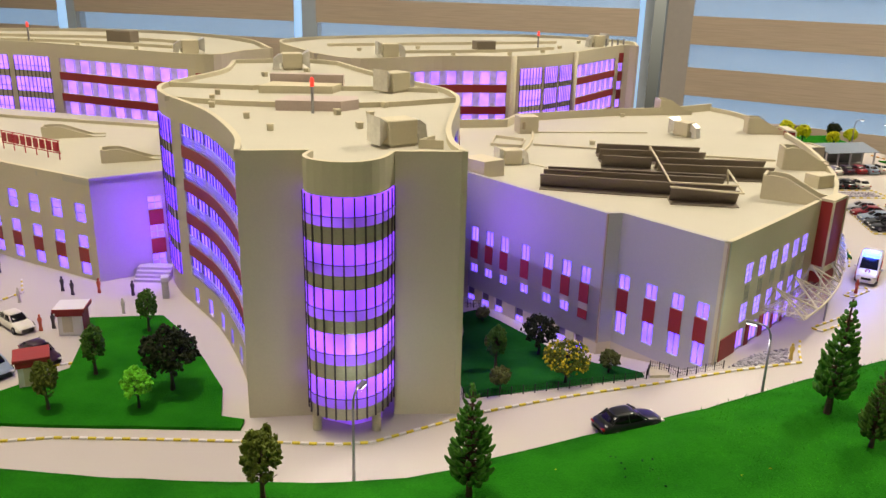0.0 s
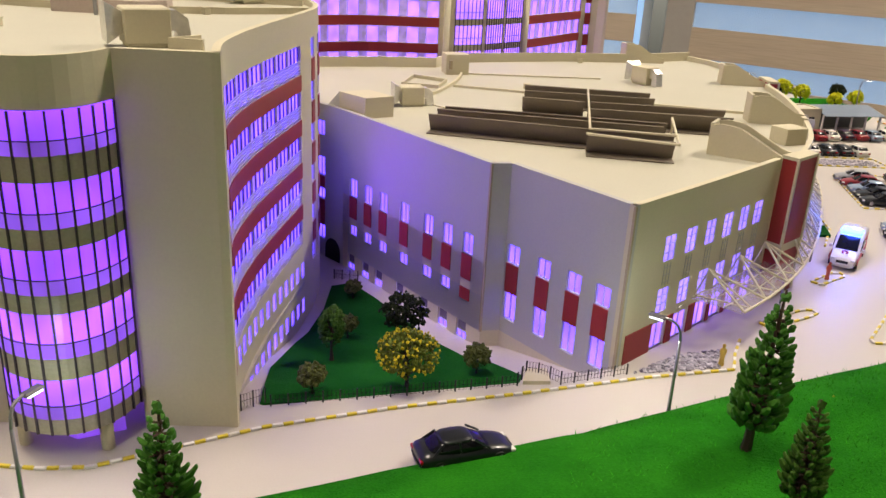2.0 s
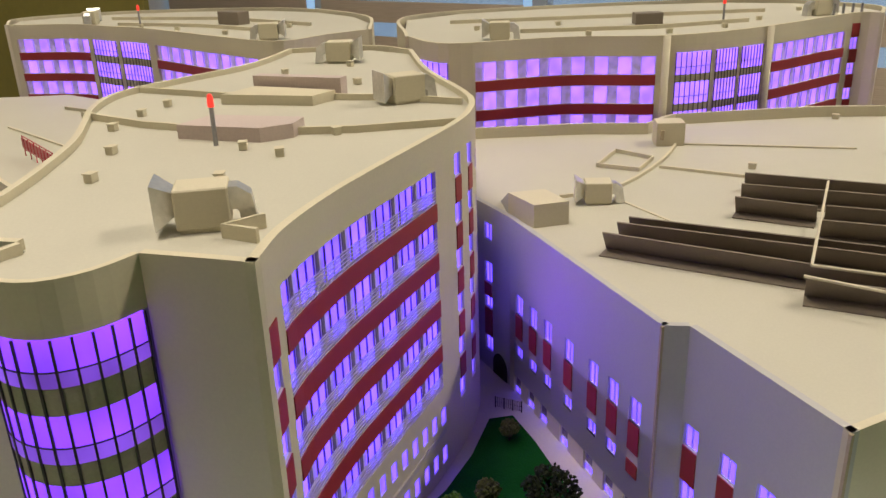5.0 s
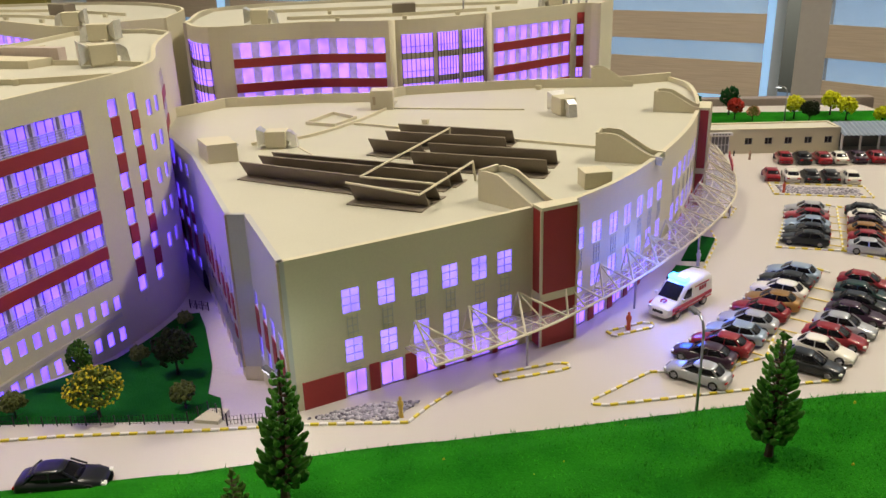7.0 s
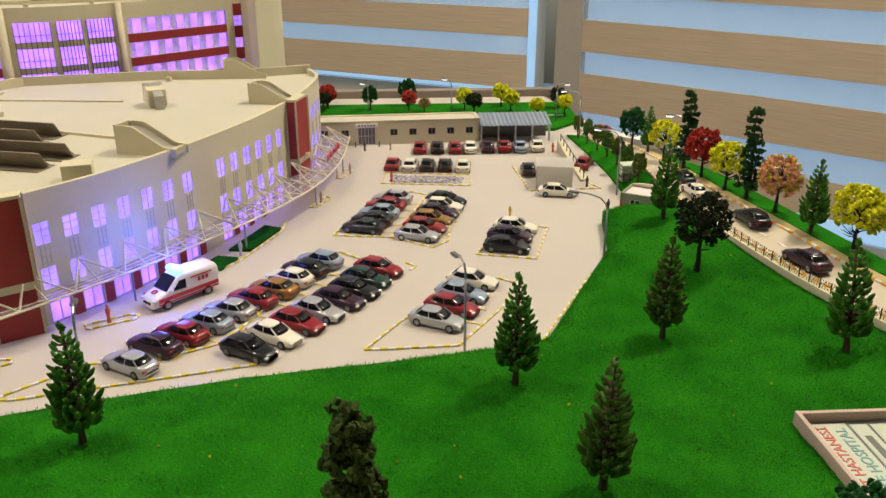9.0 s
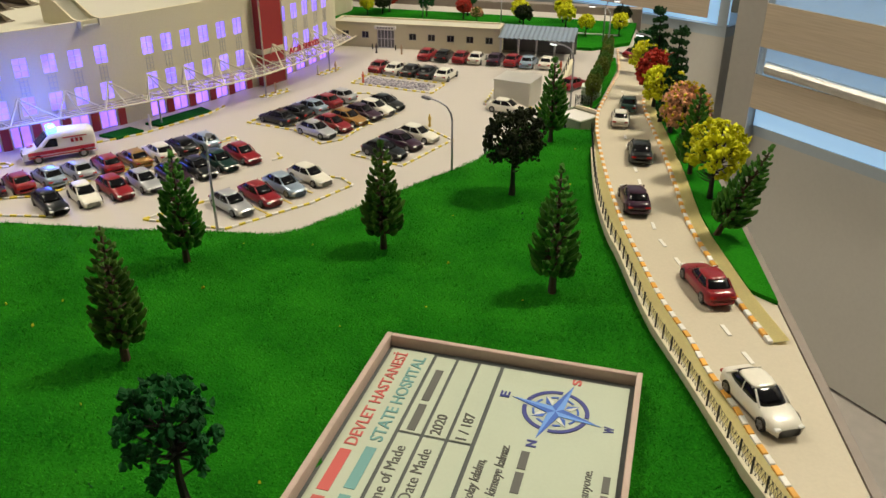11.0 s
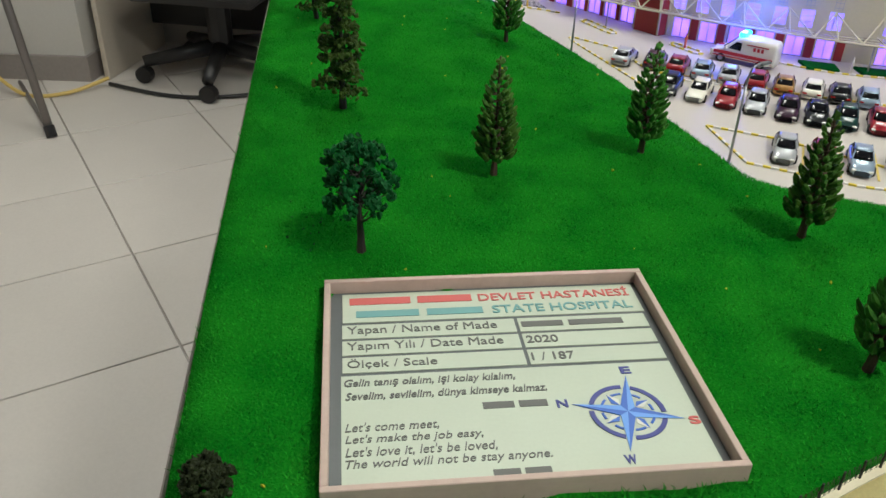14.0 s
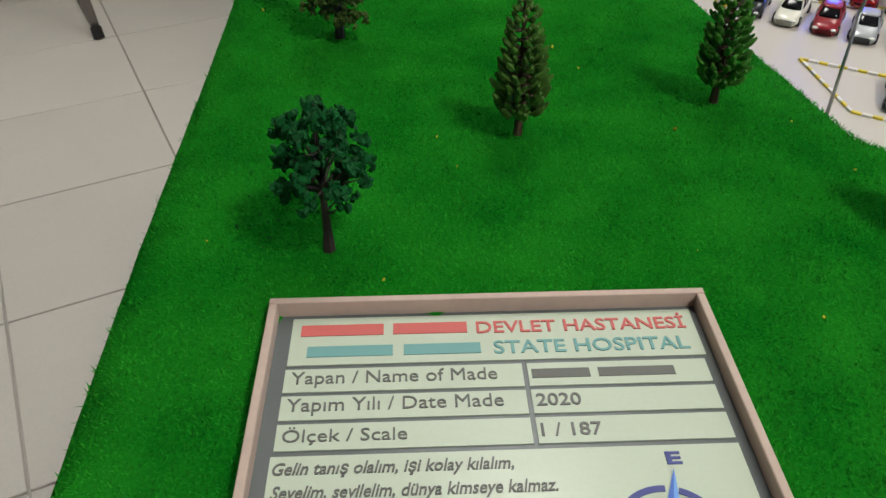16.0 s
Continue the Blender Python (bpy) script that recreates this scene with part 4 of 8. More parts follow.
    # roof
    ring = [tuple(p) for p in BAY.p[::2]] + [(0.068, 2.49)] + [tuple(p) for p in TR.p[4::4]] + [(-1.12, 5.12)] + [tuple(p) for p in TL.p[::-1][::4]]
    bm = B()
    prism(bm, inset(ring), TOWER_H - 0.045, TOWER_H - 0.022)
    part("roof", bm, M["roof_card"], th, "flat cream card roof with low ridges")
    back = Line([(-0.85, 5.03), (-1.12, 5.14), (-1.5, 4.95)])
    part("wall", shell(back, base, TOWER_H, th=0.02, side=1), M["card"], th)
    z = TOWER_H - 0.022
    parapet_ridge(th, [(-1.30, 3.42), (-0.98, 3.36), (-0.77, 3.36), (-0.45, 3.42), (-0.29, 3.49), (-0.05, 3.66)], z)
    parapet_ridge(th, [(-1.47, 3.86), (-1.04, 3.84), (-0.95, 3.92), (-0.60, 3.92), (-0.42, 3.96), (-0.15, 3.95)], z)
    parapet_ridge(th, [(-0.02, 2.62), (-0.10, 2.62), (-0.06, 2.70)], z, 0.03, 0.01)
    bm = B()
    prism(bm, [(-0.77, 3.27), (-0.50, 3.30), (-0.44, 3.38), (-0.46, 3.47), (-0.76, 3.42)], z, z + 0.042)
    part("roof_light", bm, M["purple_card"], th, "mauve-sided raised roof light")
    bm = B()
    prism(bm, [(-0.98, 3.74), (-0.64, 3.80), (-0.62, 3.92), (-0.96, 3.92)], z, z + 0.035)
    part("roof_light", bm, M["card"], th)
    bm = B()
    box(bm, (-0.80, 3.97, z + 0.035), (0.36, 0.05, 0.07), turn=4)
    part("roof_light", bm, M["purple_card"], th)
    roof_unit("air_handler", -0.18, 2.665, z, 215, 0.118)
    roof_unit("air_handler", -0.36, 3.95, z, 230, 0.125)
    roof_unit("air_handler", -1.07, 4.72, z, 20, 0.125)
    for x, y in ((-0.67, 2.84), (-0.83, 3.07), (-1.05, 3.30), (-1.12, 3.50), (-1.15, 3.66), (-0.50, 3.22), (-0.36, 3.19), (-0.36, 2.94), (-0.34, 3.45), (-1.13, 4.36), (-0.70, 4.22), (-0.96, 4.62)):
        roof_vent(x, y, z, 15 + 40 * (x + y))
    beacon(-0.605, 3.235, z)
    return th


make_ward_tower()

# far ward blocks, of which the upper storeys show over the low wing
WD = Line([(-1.1, 5.5), (-0.9, 5.31), (-0.7, 5.28), (-0.25, 5.6), (0.27, 5.75), (0.67, 6.18), (1.1, 6.93), (1.25, 6.96)])
WB2 = Line([(-4.4, 5.7), (-3.9, 5.82), (-3.5, 5.74), (-3.1, 5.66), (-2.3, 5.36), (-1.75, 5.2), (-1.62, 5.55), (-1.5, 5.78)])


def make_far_tower_right():
    th = thing("ward_tower", 0, 0, 0, 0, "cream card ward block with red bands behind the low wing", "hospital building")
    holes = balcony_rows(th, WD, 0.56, 1.50, 8, rows=4, pane=M["pane_far"], rails=False)
    holes += balcony_rows(th, WD, 2.26, 3.0, 7, rows=4, pane=M["pane_far"], rails=False)
    for a, b in ((1.60, 1.80), (1.835, 1.98), (2.01, 2.17)):
        glass_bay(th, WD, a, b, [(ROW_TOP - 0.15 * i - 0.1, ROW_TOP + 0.01 - 0.15 * i) for i in range(4)], 7, pane=M["pane_far"], proud=0.004)
    glass_bay(th, WD, 0.04, 0.42, [(ROW_TOP - 0.15 * i - 0.1, ROW_TOP - 0.15 * i) for i in range(5)], 8, pane=M["pane_far"], proud=0.004)
    w, r = alternating(0.80, 4)
    holes += window_column(th, WD, 3.06, 3.12, w, red=[(0.802, 0.88)] + r, pane=M["pane_far"])
    part("wall", shell(WD, -0.02, TOWER_H, holes, 0.02, 1, step=0.06), M["card"], th)
    for s in (1.545, 2.215):
        bm = B()
        p = WD.off(s, 0.006)
        rod(bm, (p[0], p[1], 0), (p[0], p[1], TOWER_H), 0.02, n=8)
        part("pilaster", bm, M["card"], th, smooth=True)
    back = Line([(1.25, 6.96), (1.2, 7.5), (0.4, 7.9), (-0.8, 7.4), (-1.6, 6.6), (-1.1, 5.5)])
    part("wall", shell(back, -0.02, TOWER_H, th=0.02, side=-1), M["card"], th)
    bm = B()
    prism(bm, inset([tuple(p) for p in WD.p[::3]] + [tuple(p) for p in back.p[1::4]]), TOWER_H - 0.045, TOWER_H - 0.022)
    part("roof", bm, M["roof_card"], th)
    z = TOWER_H - 0.022
    parapet_ridge(th, [(-0.6, 5.9), (0.1, 6.2), (0.55, 6.6)], z)
    parapet_ridge(th, [(-1.2, 6.3), (-0.2, 6.8), (0.6, 7.2)], z)
    bm = B()
    box(bm, (0.0, 6.45, z + 0.03), (0.16, 0.1, 0.07), turn=25, bevel=0.003)
    part("roof_light", bm, M["brown_card"], th)
    roof_unit("air_handler", -0.62, 5.62, z, 200, 0.12)
    roof_unit("air_handler", 0.92, 7.0, z, 40, 0.12)
    for x, y in ((-0.2, 5.85), (0.2, 6.0), (0.45, 6.3), (0.6, 6.7), (-0.5, 6.3), (-0.9, 6.0), (0.8, 7.3)):
        roof_vent(x, y, z, 30)
    beacon(0.42, 6.5, z)
    for k in range(4):
        bm = B()
        rod(bm, (0, 0, 0), (0, 0, 0.07), 0.008, n=8)
        solid("roof_pipe", bm, M["steel"], "thin grey vent pipe on the roof edge", "vent pipe", x=1.0 + 0.05 * k, y=6.98 + 0.02 * k, z=z, group="vent pipes")


def make_far_tower_left():
    th = thing("ward_tower", 0, 0, 0, 0, "cream card ward block with red bands beyond the entrance wing", "hospital building")
    holes = balcony_rows(th, WB2, 1.45, 2.62, 8, rows=4, pane=M["pane_far"], rails=False)
    glass_bay(th, WB2, 1.05, 1.36, [(ROW_TOP - 0.15 * i - 0.1, ROW_TOP - 0.15 * i) for i in range(4)], 9, pane=M["pane_far"], proud=0.004)
    glass_bay(th, WB2, 0.72, 1.0, [(ROW_TOP - 0.15 * i - 0.1, ROW_TOP - 0.15 * i) for i in range(4)], 7, pane=M["pane_far"], proud=0.004)
    holes += balcony_rows(th, WB2, 0.05, 0.65, 5, rows=4, pane=M["pane_far"], rails=False)
    part("wall", shell(WB2, -0.02, TOWER_H, holes, 0.02, 1, step=0.06), M["card"], th)
    part("red_panel", band(WB2, 2.68, 2.74, 0.76, 0.82, 0.003, 0.008), M["red_card"], th)
    back = Line([(-1.5, 5.78), (-2.0, 6.6), (-3.0, 7.1), (-4.2, 6.8), (-4.8, 6.2), (-4.4, 5.7)])
    part("wall", shell(back, -0.02, TOWER_H, th=0.02, side=-1), M["card"], th)
    bm = B()
    prism(bm, inset([tuple(p) for p in WB2.p[::3]] + [tuple(p) for p in back.p[1::4]]), TOWER_H - 0.045, TOWER_H - 0.022)
    part("roof", bm, M["roof_card"], th)
    z = TOWER_H - 0.022
    parapet_ridge(th, [(-3.6, 5.95), (-2.9, 5.95), (-2.2, 5.75)], z)
    parapet_ridge(th, [(-4.0, 6.3), (-3.0, 6.4), (-2.1, 6.1)], z)
    roof_unit("air_handler", -1.95, 5.42, z, 30, 0.12)
    roof_unit("air_handler", -3.9, 6.0, z, 120, 0.12)
    bm = B()
    box(bm, (-2.75, 6.15, z + 0.04), (0.22, 0.1, 0.09), turn=-15, bevel=0.003)
    part("roof_light", bm, M["brown_card"], th)
    for x, y in ((-2.4, 5.6), (-2.9, 5.75), (-3.3, 5.85), (-2.2, 6.0)):
        roof_vent(x, y, z, 10)
    beacon(-3.35, 5.9, z)


make_far_tower_right()
make_far_tower_left()

# ---- the low wing with the long curved street front ----
WING_H, WING_ROOF = 0.52, 0.49
WA = Line([(0.0, 4.0), (0.64, 3.335)], 1)
WA2 = Line([(0.64, 3.335), (0.705, 3.355)], 1)
WBF = Line([(0.705, 3.355), (1.063, 2.99)], 1)
WF = Line([(1.063, 2.99), (1.37, 3.355), (1.655, 3.705)])
WG = Line([(1.77, 3.82), (1.90, 4.15), (2.0, 4.6), (2.06, 5.1), (2.07, 5.5)])
WH = Line([(2.06, 5.68), (2.02, 6.0), (1.94, 6.35), (1.80, 6.56)])
WEND = Line([(-0.78, 4.80), (-0.435, 4.362), (-0.04, 4.035), (0.0, 4.0)], 1)


def slot_column(th, line, s, w, side=1, top=0.40):
    """Tall slot of the street front: glowing head and foot panes with a grey louvre between."""
    z = [(top - 0.085, top), (top - 0.26, top - 0.175)]
    for z0, z1 in z:
        window(th, line, s - w / 2, s + w / 2, z0, z1, side, 2, 3, deep=0.003, pane_mat=M["pane_slot"], bar=0.0018)
    bm = B()
    for k in range(3):
        p = line.off(s - w * 0.28 + w * 0.28 * k, 0.0006, side)
        box(bm, (p[0], p[1], top - 0.130), (0.0024, 0.002, 0.075), turn=math.degrees(math.atan2(*line.way(s)[::-1])))
    for zz in (top - 0.105, top - 0.13, top - 0.155, top - 0.275, top - 0.285):
        p = line.off(s, 0.0006, side)
        box(bm, (p[0], p[1], zz), (w * 0.62, 0.002, 0.0028), turn=math.degrees(math.atan2(*line.way(s)[::-1])))
    part("louvre", bm, M["grey_card"], th, "narrow grey louvre between the panes")
    return [(s - w / 2, s + w / 2, z0, z1) for z0, z1 in z]


def pier(th, line_pts, z1=0.54):
    """A projecting red pier with cream edges, split by a cream band."""
    a, b, c, d = line_pts
    bm = B()
    prism(bm, [a, b, c, d], -0.01, 0.18)
    part("pier_red", bm, M["red_card"], th, "dark red pier foot")
    bm = B()
    prism(bm, [a, b, c, d], 0.21, z1 - 0.018)
    part("pier_red", bm, M["red_card"], th, "dark red projecting pier")
    m = [sum(q[i] for q in line_pts) / 4 for i in (0, 1)]
    big = [(m[0] + (x - m[0]) * 1.02, m[1] + (y - m[1]) * 1.02) for x, y in line_pts]
    for z0, zz in ((0.18, 0.21), (z1 - 0.018, z1 - 0.006)):
        bm = B()
        prism(bm, big, z0, zz)
        part("pier_cap", bm, M["card"], th)
    for x, y in big:
        bm = B()
        box(bm, (x, y, z1 / 2 - 0.005), (0.0085, 0.0085, z1 - 0.016), turn=40)
        part("pier_edge", bm, M["card"], th)


def roof_stair(x, y, turn, L=0.30, h=0.085):
    """A roof stair cheek: high box end sweeping down in a curve to the roof, with a sunk tread way."""
    th = thing("roof_stair_housing", x, y, WING_ROOF, turn, "cream card housing sweeping down to the roof edge", "roof housing", "roof housings")
    prof = [(-L * 0.5, 0), (-L * 0.5, h * 0.93), (-L * 0.38, h), (-L * 0.20, h * 0.97), (-L * 0.16, h * 0.93), (L * 0.26, h * 0.36), (L * 0.32, h * 0.31), (L * 0.5, h * 0.27), (L * 0.5, 0)]
    for yy in (-0.055, 0.045):
        bm = B()
        a = [bm.verts.new((px, yy, pz)) for px, pz in prof]
        b = [bm.verts.new((px, yy + 0.010, pz)) for px, pz in prof]
        bm.faces.new(a)
        bm.faces.new(b[::-1])
        for i in range(len(prof)):
            bm.faces.new((a[i], a[i - 1], b[i - 1], b[i]))
        bmesh.ops.recalc_face_normals(bm, faces=bm.faces)
        part("cheek", bm, M["card"], th)
    bm = B()
    loft(bm, [[(px, -0.045, max(pz - 0.022, 0.0)), (px, 0.045, max(pz - 0.022, 0.0))] for px, pz in prof[1:-1]], close=False, cap=False)
    bmesh.ops.solidify(bm, geom=bm.faces[:], thickness=0.005)
    part("slope", bm, M["roof_card"], th)
    bm = B()
    box(bm, (-L * 0.49, 0, h * 0.5), (0.012, 0.1, h))
    part("end_wall", bm, M["card"], th)
    return th


def make_low_wing():
    th = thing("clinic_wing", 0, 0, 0, 0, "low cream card clinic wing with a flat roof and violet-lit windows", "hospital building")
    base = -0.22
    # court fronts
    holes = []
    for s in (0.055, 0.165, 0.275, 0.42, 0.572, 0.685, 0.80):
        low = (0.045, 0.075) if s == 0.80 else (0.0, 0.078)
        holes += window_column(th, WA, s, s + 0.054, [(0.17, 0.248), low], red=[(0.0785, 0.1695)] + ([(0.0, 0.044)] if s == 0.80 else []), cols=2, rows=1)
    for s in (0.04, 0.15, 0.25, 0.40, 0.56, 0.68, 0.79):
        holes.append((s, s + 0.055, -0.158, -0.088))
        window(th, WA, s, s + 0.055, -0.158, -0.130, 1, 2, 1, pane_mat=M["pane"], bar=0.002)
        window(th, WA, s, s + 0.055, -0.1295, -0.088, 1, 1, 1, pane_mat=M["dark_gap"], bar=0.002)
    part("wall", shell(WA, -0.085, WING_H, holes, 0.02, 1), M["grey_card"], th, "grey card court wall")
    part("plinth", shell(WA, base, -0.085, holes, 0.02, 1), M["card"], th, "cream card plinth")
    part("wall", shell(WA2, -0.085, WING_H, th=0.02), M["grey_card"], th)
    part("plinth", shell(WA2, base, -0.085, th=0.02), M["card"], th)
    holes = []
    for s in (0.012, 0.155, 0.287, 0.405):
        holes += window_column(th, WBF, s, s + 0.058, [(0.178, 0.246), (-0.03, 0.072)], red=[(0.0725, 0.1775)], cols=2, rows=1)
    part("wall", shell(WBF, -0.085, WING_H, holes, 0.02, 1), M["grey_card"], th)
    part("plinth", shell(WBF, base, -0.085, [], 0.02, 1), M["card"], th)
    for p, w in (((0.64, 3.335), 0.008), ((1.063, 2.99), 0.008)):
        bm = B()
        box(bm, (p[0], p[1], WING_H / 2 - 0.045), (w, w, WING_H + 0.085), turn=45)
        part("corner_edge", bm, M["edge_card"], th, "raw card edge at the corner")
    # end towards the tower
    holes = []
    for s in (0.13, 0.265, 0.41, 0.575):
        s = WEND.length - s - 0.055
        holes += window_column(th, WEND, s, s + 0.055, [(0.385, 0.45), (0.21, 0.295), (0.105, 0.155), (-0.08, -0.015)], red=[(0.156, 0.209), (-0.014, 0.104)], cols=2, rows=1)
    part("wall", shell(WEND, base, WING_H, holes, 0.02, 1), M["grey_card"], th)
    s0 = WEND.length - 0.125
    arch = [(0.0, -0.20), (0.105, -0.20), (0.105, -0.115)] + [(0.0525 + 0.0525 * math.cos(k), -0.115 + 0.055 * math.sin(k)) for k in np.linspace(0, math.pi, 9)[1:-1]] + [(0.0, -0.115)]
    # flat near-black panel paints the dark of an arched opening onto the wall
    bm = B()
    loft(bm, [[(*WEND.off(s0 + x, d), z) for x, z in arch] for d in (0.003, -0.006)])
    bmesh.ops.recalc_face_normals(bm, faces=bm.faces)
    part("passage", bm, M["passage_dark"], th, "near-black arched panel painted as the dark of a passage at the court head")
    # street front
    holes = []
    for s in (0.225, 0.35, 0.472, 0.588, 0.705, 0.81):
        holes += slot_column(th, WF, s, 0.062, top=0.385)
    gf = [(0.19, 0.265), (0.315, 0.40), (0.45, 0.53), (0.56, 0.64), (0.67, 0.75), (0.78, 0.87)]
    for a, b in gf:
        holes.append((a, b, 0.0, 0.09))
        window(th, WF, a, b, 0.0, 0.09, 1, 2, 1, pane_mat=M["pane_far"])
    for a, b in ((0.04, 0.182), (0.272, 0.308), (0.405, 0.445), (0.535, 0.555), (0.645, 0.665), (0.755, 0.775)):
        part("red_panel", band(WF, a, b, -0.012, 0.098, 0.004, 0.01), M["red_card"], th, "dark red ground floor panel")
    part("wall", shell(WF, base, WING_H, holes, 0.02, 1), M["card"], th)
    holes = []
    for s in (0.05, 0.165, 0.285, 0.405, 0.53, 0.65, 0.775, 1.02, 1.13, 1.245, 1.36, 1.48, 1.60):
        holes += slot_column(th, WG, s, 0.062, top=0.40)
    k = 0
    for a in np.arange(0.03, 1.66, 0.137):
        if 0.84 < a < 0.96:
            continue
        holes.append((a, a + 0.085, 0.0, 0.10))
        window(th, WG, a, a + 0.085, 0.0, 0.10, 1, 2, 1, pane_mat=M["pane_far"])
        part("red_panel", band(WG, a + 0.092, a + 0.13, -0.012, 0.105, 0.004, 0.01), M["red_card"], th, "dark red ground floor panel")
    part("wall", shell(WG, base, WING_H, holes, 0.02, 1), M["card"], th)
    holes = []
    for s in (0.08, 0.2, 0.32, 0.44, 0.56):
        holes += slot_column(th, WH, s, 0.062, top=0.40)
    for a in (0.05, 0.19, 0.33, 0.47, 0.61):
        holes.append((a, a + 0.10, 0.0, 0.10))
        window(th, WH, a, a + 0.10, 0.0, 0.10, 1, 2, 1, pane_mat=M["pane_far"])
    part("wall", shell(WH, base, WING_H, holes, 0.02, 1), M["card"], th)
    pier(th, [(1.655, 3.705), (1.70, 3.66), (1.80, 3.775), (1.77, 3.82)])
    pier(th, [(2.07, 5.5), (2.125, 5.5), (2.12, 5.68), (2.06, 5.68)])
    # back
    back = Line([(1.80, 6.56), (1.41, 6.27), (0.97, 6.13), (0.6, 5.93), (0.27, 5.74), (0.19, 5.5), (-0.1, 5.42), (-0.62, 5.16), (-0.76, 4.80)], 1)
    part("wall", shell(back, -0.02, WING_H + 0.025, th=0.02, side=1), M["card"], th)
    # roof
    ring = [tuple(q) for q in ((0.0, 4.0), (0.64, 3.335), (0.705, 3.355))] + [tuple(q) for q in WF.p[::4]] + [(1.70, 3.66), (1.80, 3.775)] + [tuple(q) for q in WG.p[::4]] \
        + [(2.11, 5.5), (2.11, 5.68)] + [tuple(q) for q in WH.p[::4]] + [tuple(q) for q in back.p[1:]] + [(-0.435, 4.362), (-0.04, 4.035)]
    bm = B()
    prism(bm, inset(ring), WING_ROOF - 0.023, WING_ROOF)
    part("roof", bm, M["roof_card"], th, "flat cream card roof with thin ridges")
    z = WING_ROOF
    arc = Line([(0.081, 4.352), (0.254, 4.535), (0.345, 4.891), (0.371, 5.278), (0.315, 5.594)])
    parapet_ridge(th, [tuple(q) for q in arc.p[::3]], z, 0.014)
    parapet_ridge(th, [(0.366, 4.891), (0.681, 4.851), (1.313, 4.739), (1.750, 4.688)], z, 0.012)
    parapet_ridge(th, [(0.386, 5.319), (1.140, 5.451)], z, 0.008)
    parapet_ridge(th, [(0.284, 4.413), (0.651, 4.107)], z, 0.004, 0.01)
    parapet_ridge(th, [(0.111, 4.830), (0.294, 4.810), (0.315, 5.014), (0.132, 5.095), (0.111, 4.830)], z, 0.018, 0.01, "roof_light")
    bm = B()
    box(bm, (0.330, 5.329, z + 0.055), (0.13, 0.11, 0.11), turn=20, bevel=0.002)
    part("roof_house", bm, M["card"], th, "cream stair house with a narrow slit")
    bm = B()
    box(bm, (0.310, 5.263, z + 0.055), (0.016, 0.03, 0.045), turn=20)
    part("slit", bm, M["edge_card"], th)
    # entry box beside the court, with its vent
    bm = B()
    prism(bm, [(-0.042, 4.107), (0.091, 3.995), (0.193, 4.077), (0.070, 4.189)], z, z + 0.085)
    part("roof_house", bm, M["card"], th, "cream card roof house")
    bm = B()
    v = [bm.verts.new(q) for q in ((-0.042, 4.107, z), (0.070, 4.189, z), (0.009, 4.352, z), (-0.123, 4.250, z), (-0.042, 4.107, z + 0.085), (0.070, 4.189, z + 0.085))]
    for f in ((0, 1, 2, 3), (0, 4, 5, 1), (3, 2, 5, 4), (0, 3, 4), (1, 5, 2)):
        bm.faces.new([v[i] for i in f])
    part("roof_house", bm, M["grey_card"], th)
    roof_unit("air_handler", 0.228, 4.352, z, 200, 0.11)
    roof_unit("air_handler", 1.374, 5.400, z, 130, 0.125)
    bm = B()
    box(bm, (1.791, 4.118, z + 0.033), (0.11, 0.09, 0.066), turn=30, bevel=0.002)
    part("roof_house", bm, M["card"], th)
    roof_vent(0.732, 4.993, z, 0, 0.025)
    roof_vent(1.058, 6.083, z, 0, 0.025)
    roof_stair(1.585, 3.80, -25, 0.32, 0.118)
    roof_stair(1.865, 4.53, 0, 0.28, 0.125)
    roof_stair(1.96, 5.62, 0, 0.26, 0.11)
    roof_stair(1.47, 6.32, 15, 0.26, 0.12)
    return th


make_low_wing()


def solar_row(x0, y0, x1, y1, tilt=1.0, h=0.072):
    """A row of tilted brown boards on a base strip: board, back stays and base."""
    d = math.degrees(math.atan2(y1 - y0, x1 - x0))
    L = math.hypot(x1 - x0, y1 - y0)
    th = thing("solar_panel_row", (x0 + x1) / 2, (y0 + y1) / 2, WING_ROOF, d, "long tilted brown card panel row on the flat roof", "solar panels", "roof panel rows")
    bm = B()
    loft(bm, [[(-L / 2, 0.012, 0.004), (-L / 2, -0.032, h), (-L / 2, -0.028, h + 0.002), (-L / 2, 0.017, 0.004)],
              [(L / 2, 0.012, 0.004), (L / 2, -0.032, h), (L / 2, -0.028, h + 0.002), (L / 2, 0.017, 0.004)]])
    part("board", bm, M["brown_card"], th)
    bm = B()
    box(bm, (0, 0.0, 0.002), (L, 0.11, 0.004))
    part("base_strip", bm, M["brown_card"], th)
    for k in (-0.45, 0.0, 0.45):
        bm = B()
        v = [(k * L, 0.015, 0.004), (k * L, 0.055, 0.004), (k * L, -0.027, h * 0.95)]
        loft(bm, [v, [(x + 0.004, y, z) for x, y, z in v]])
        part("stay", bm, M["brown_card"], th)


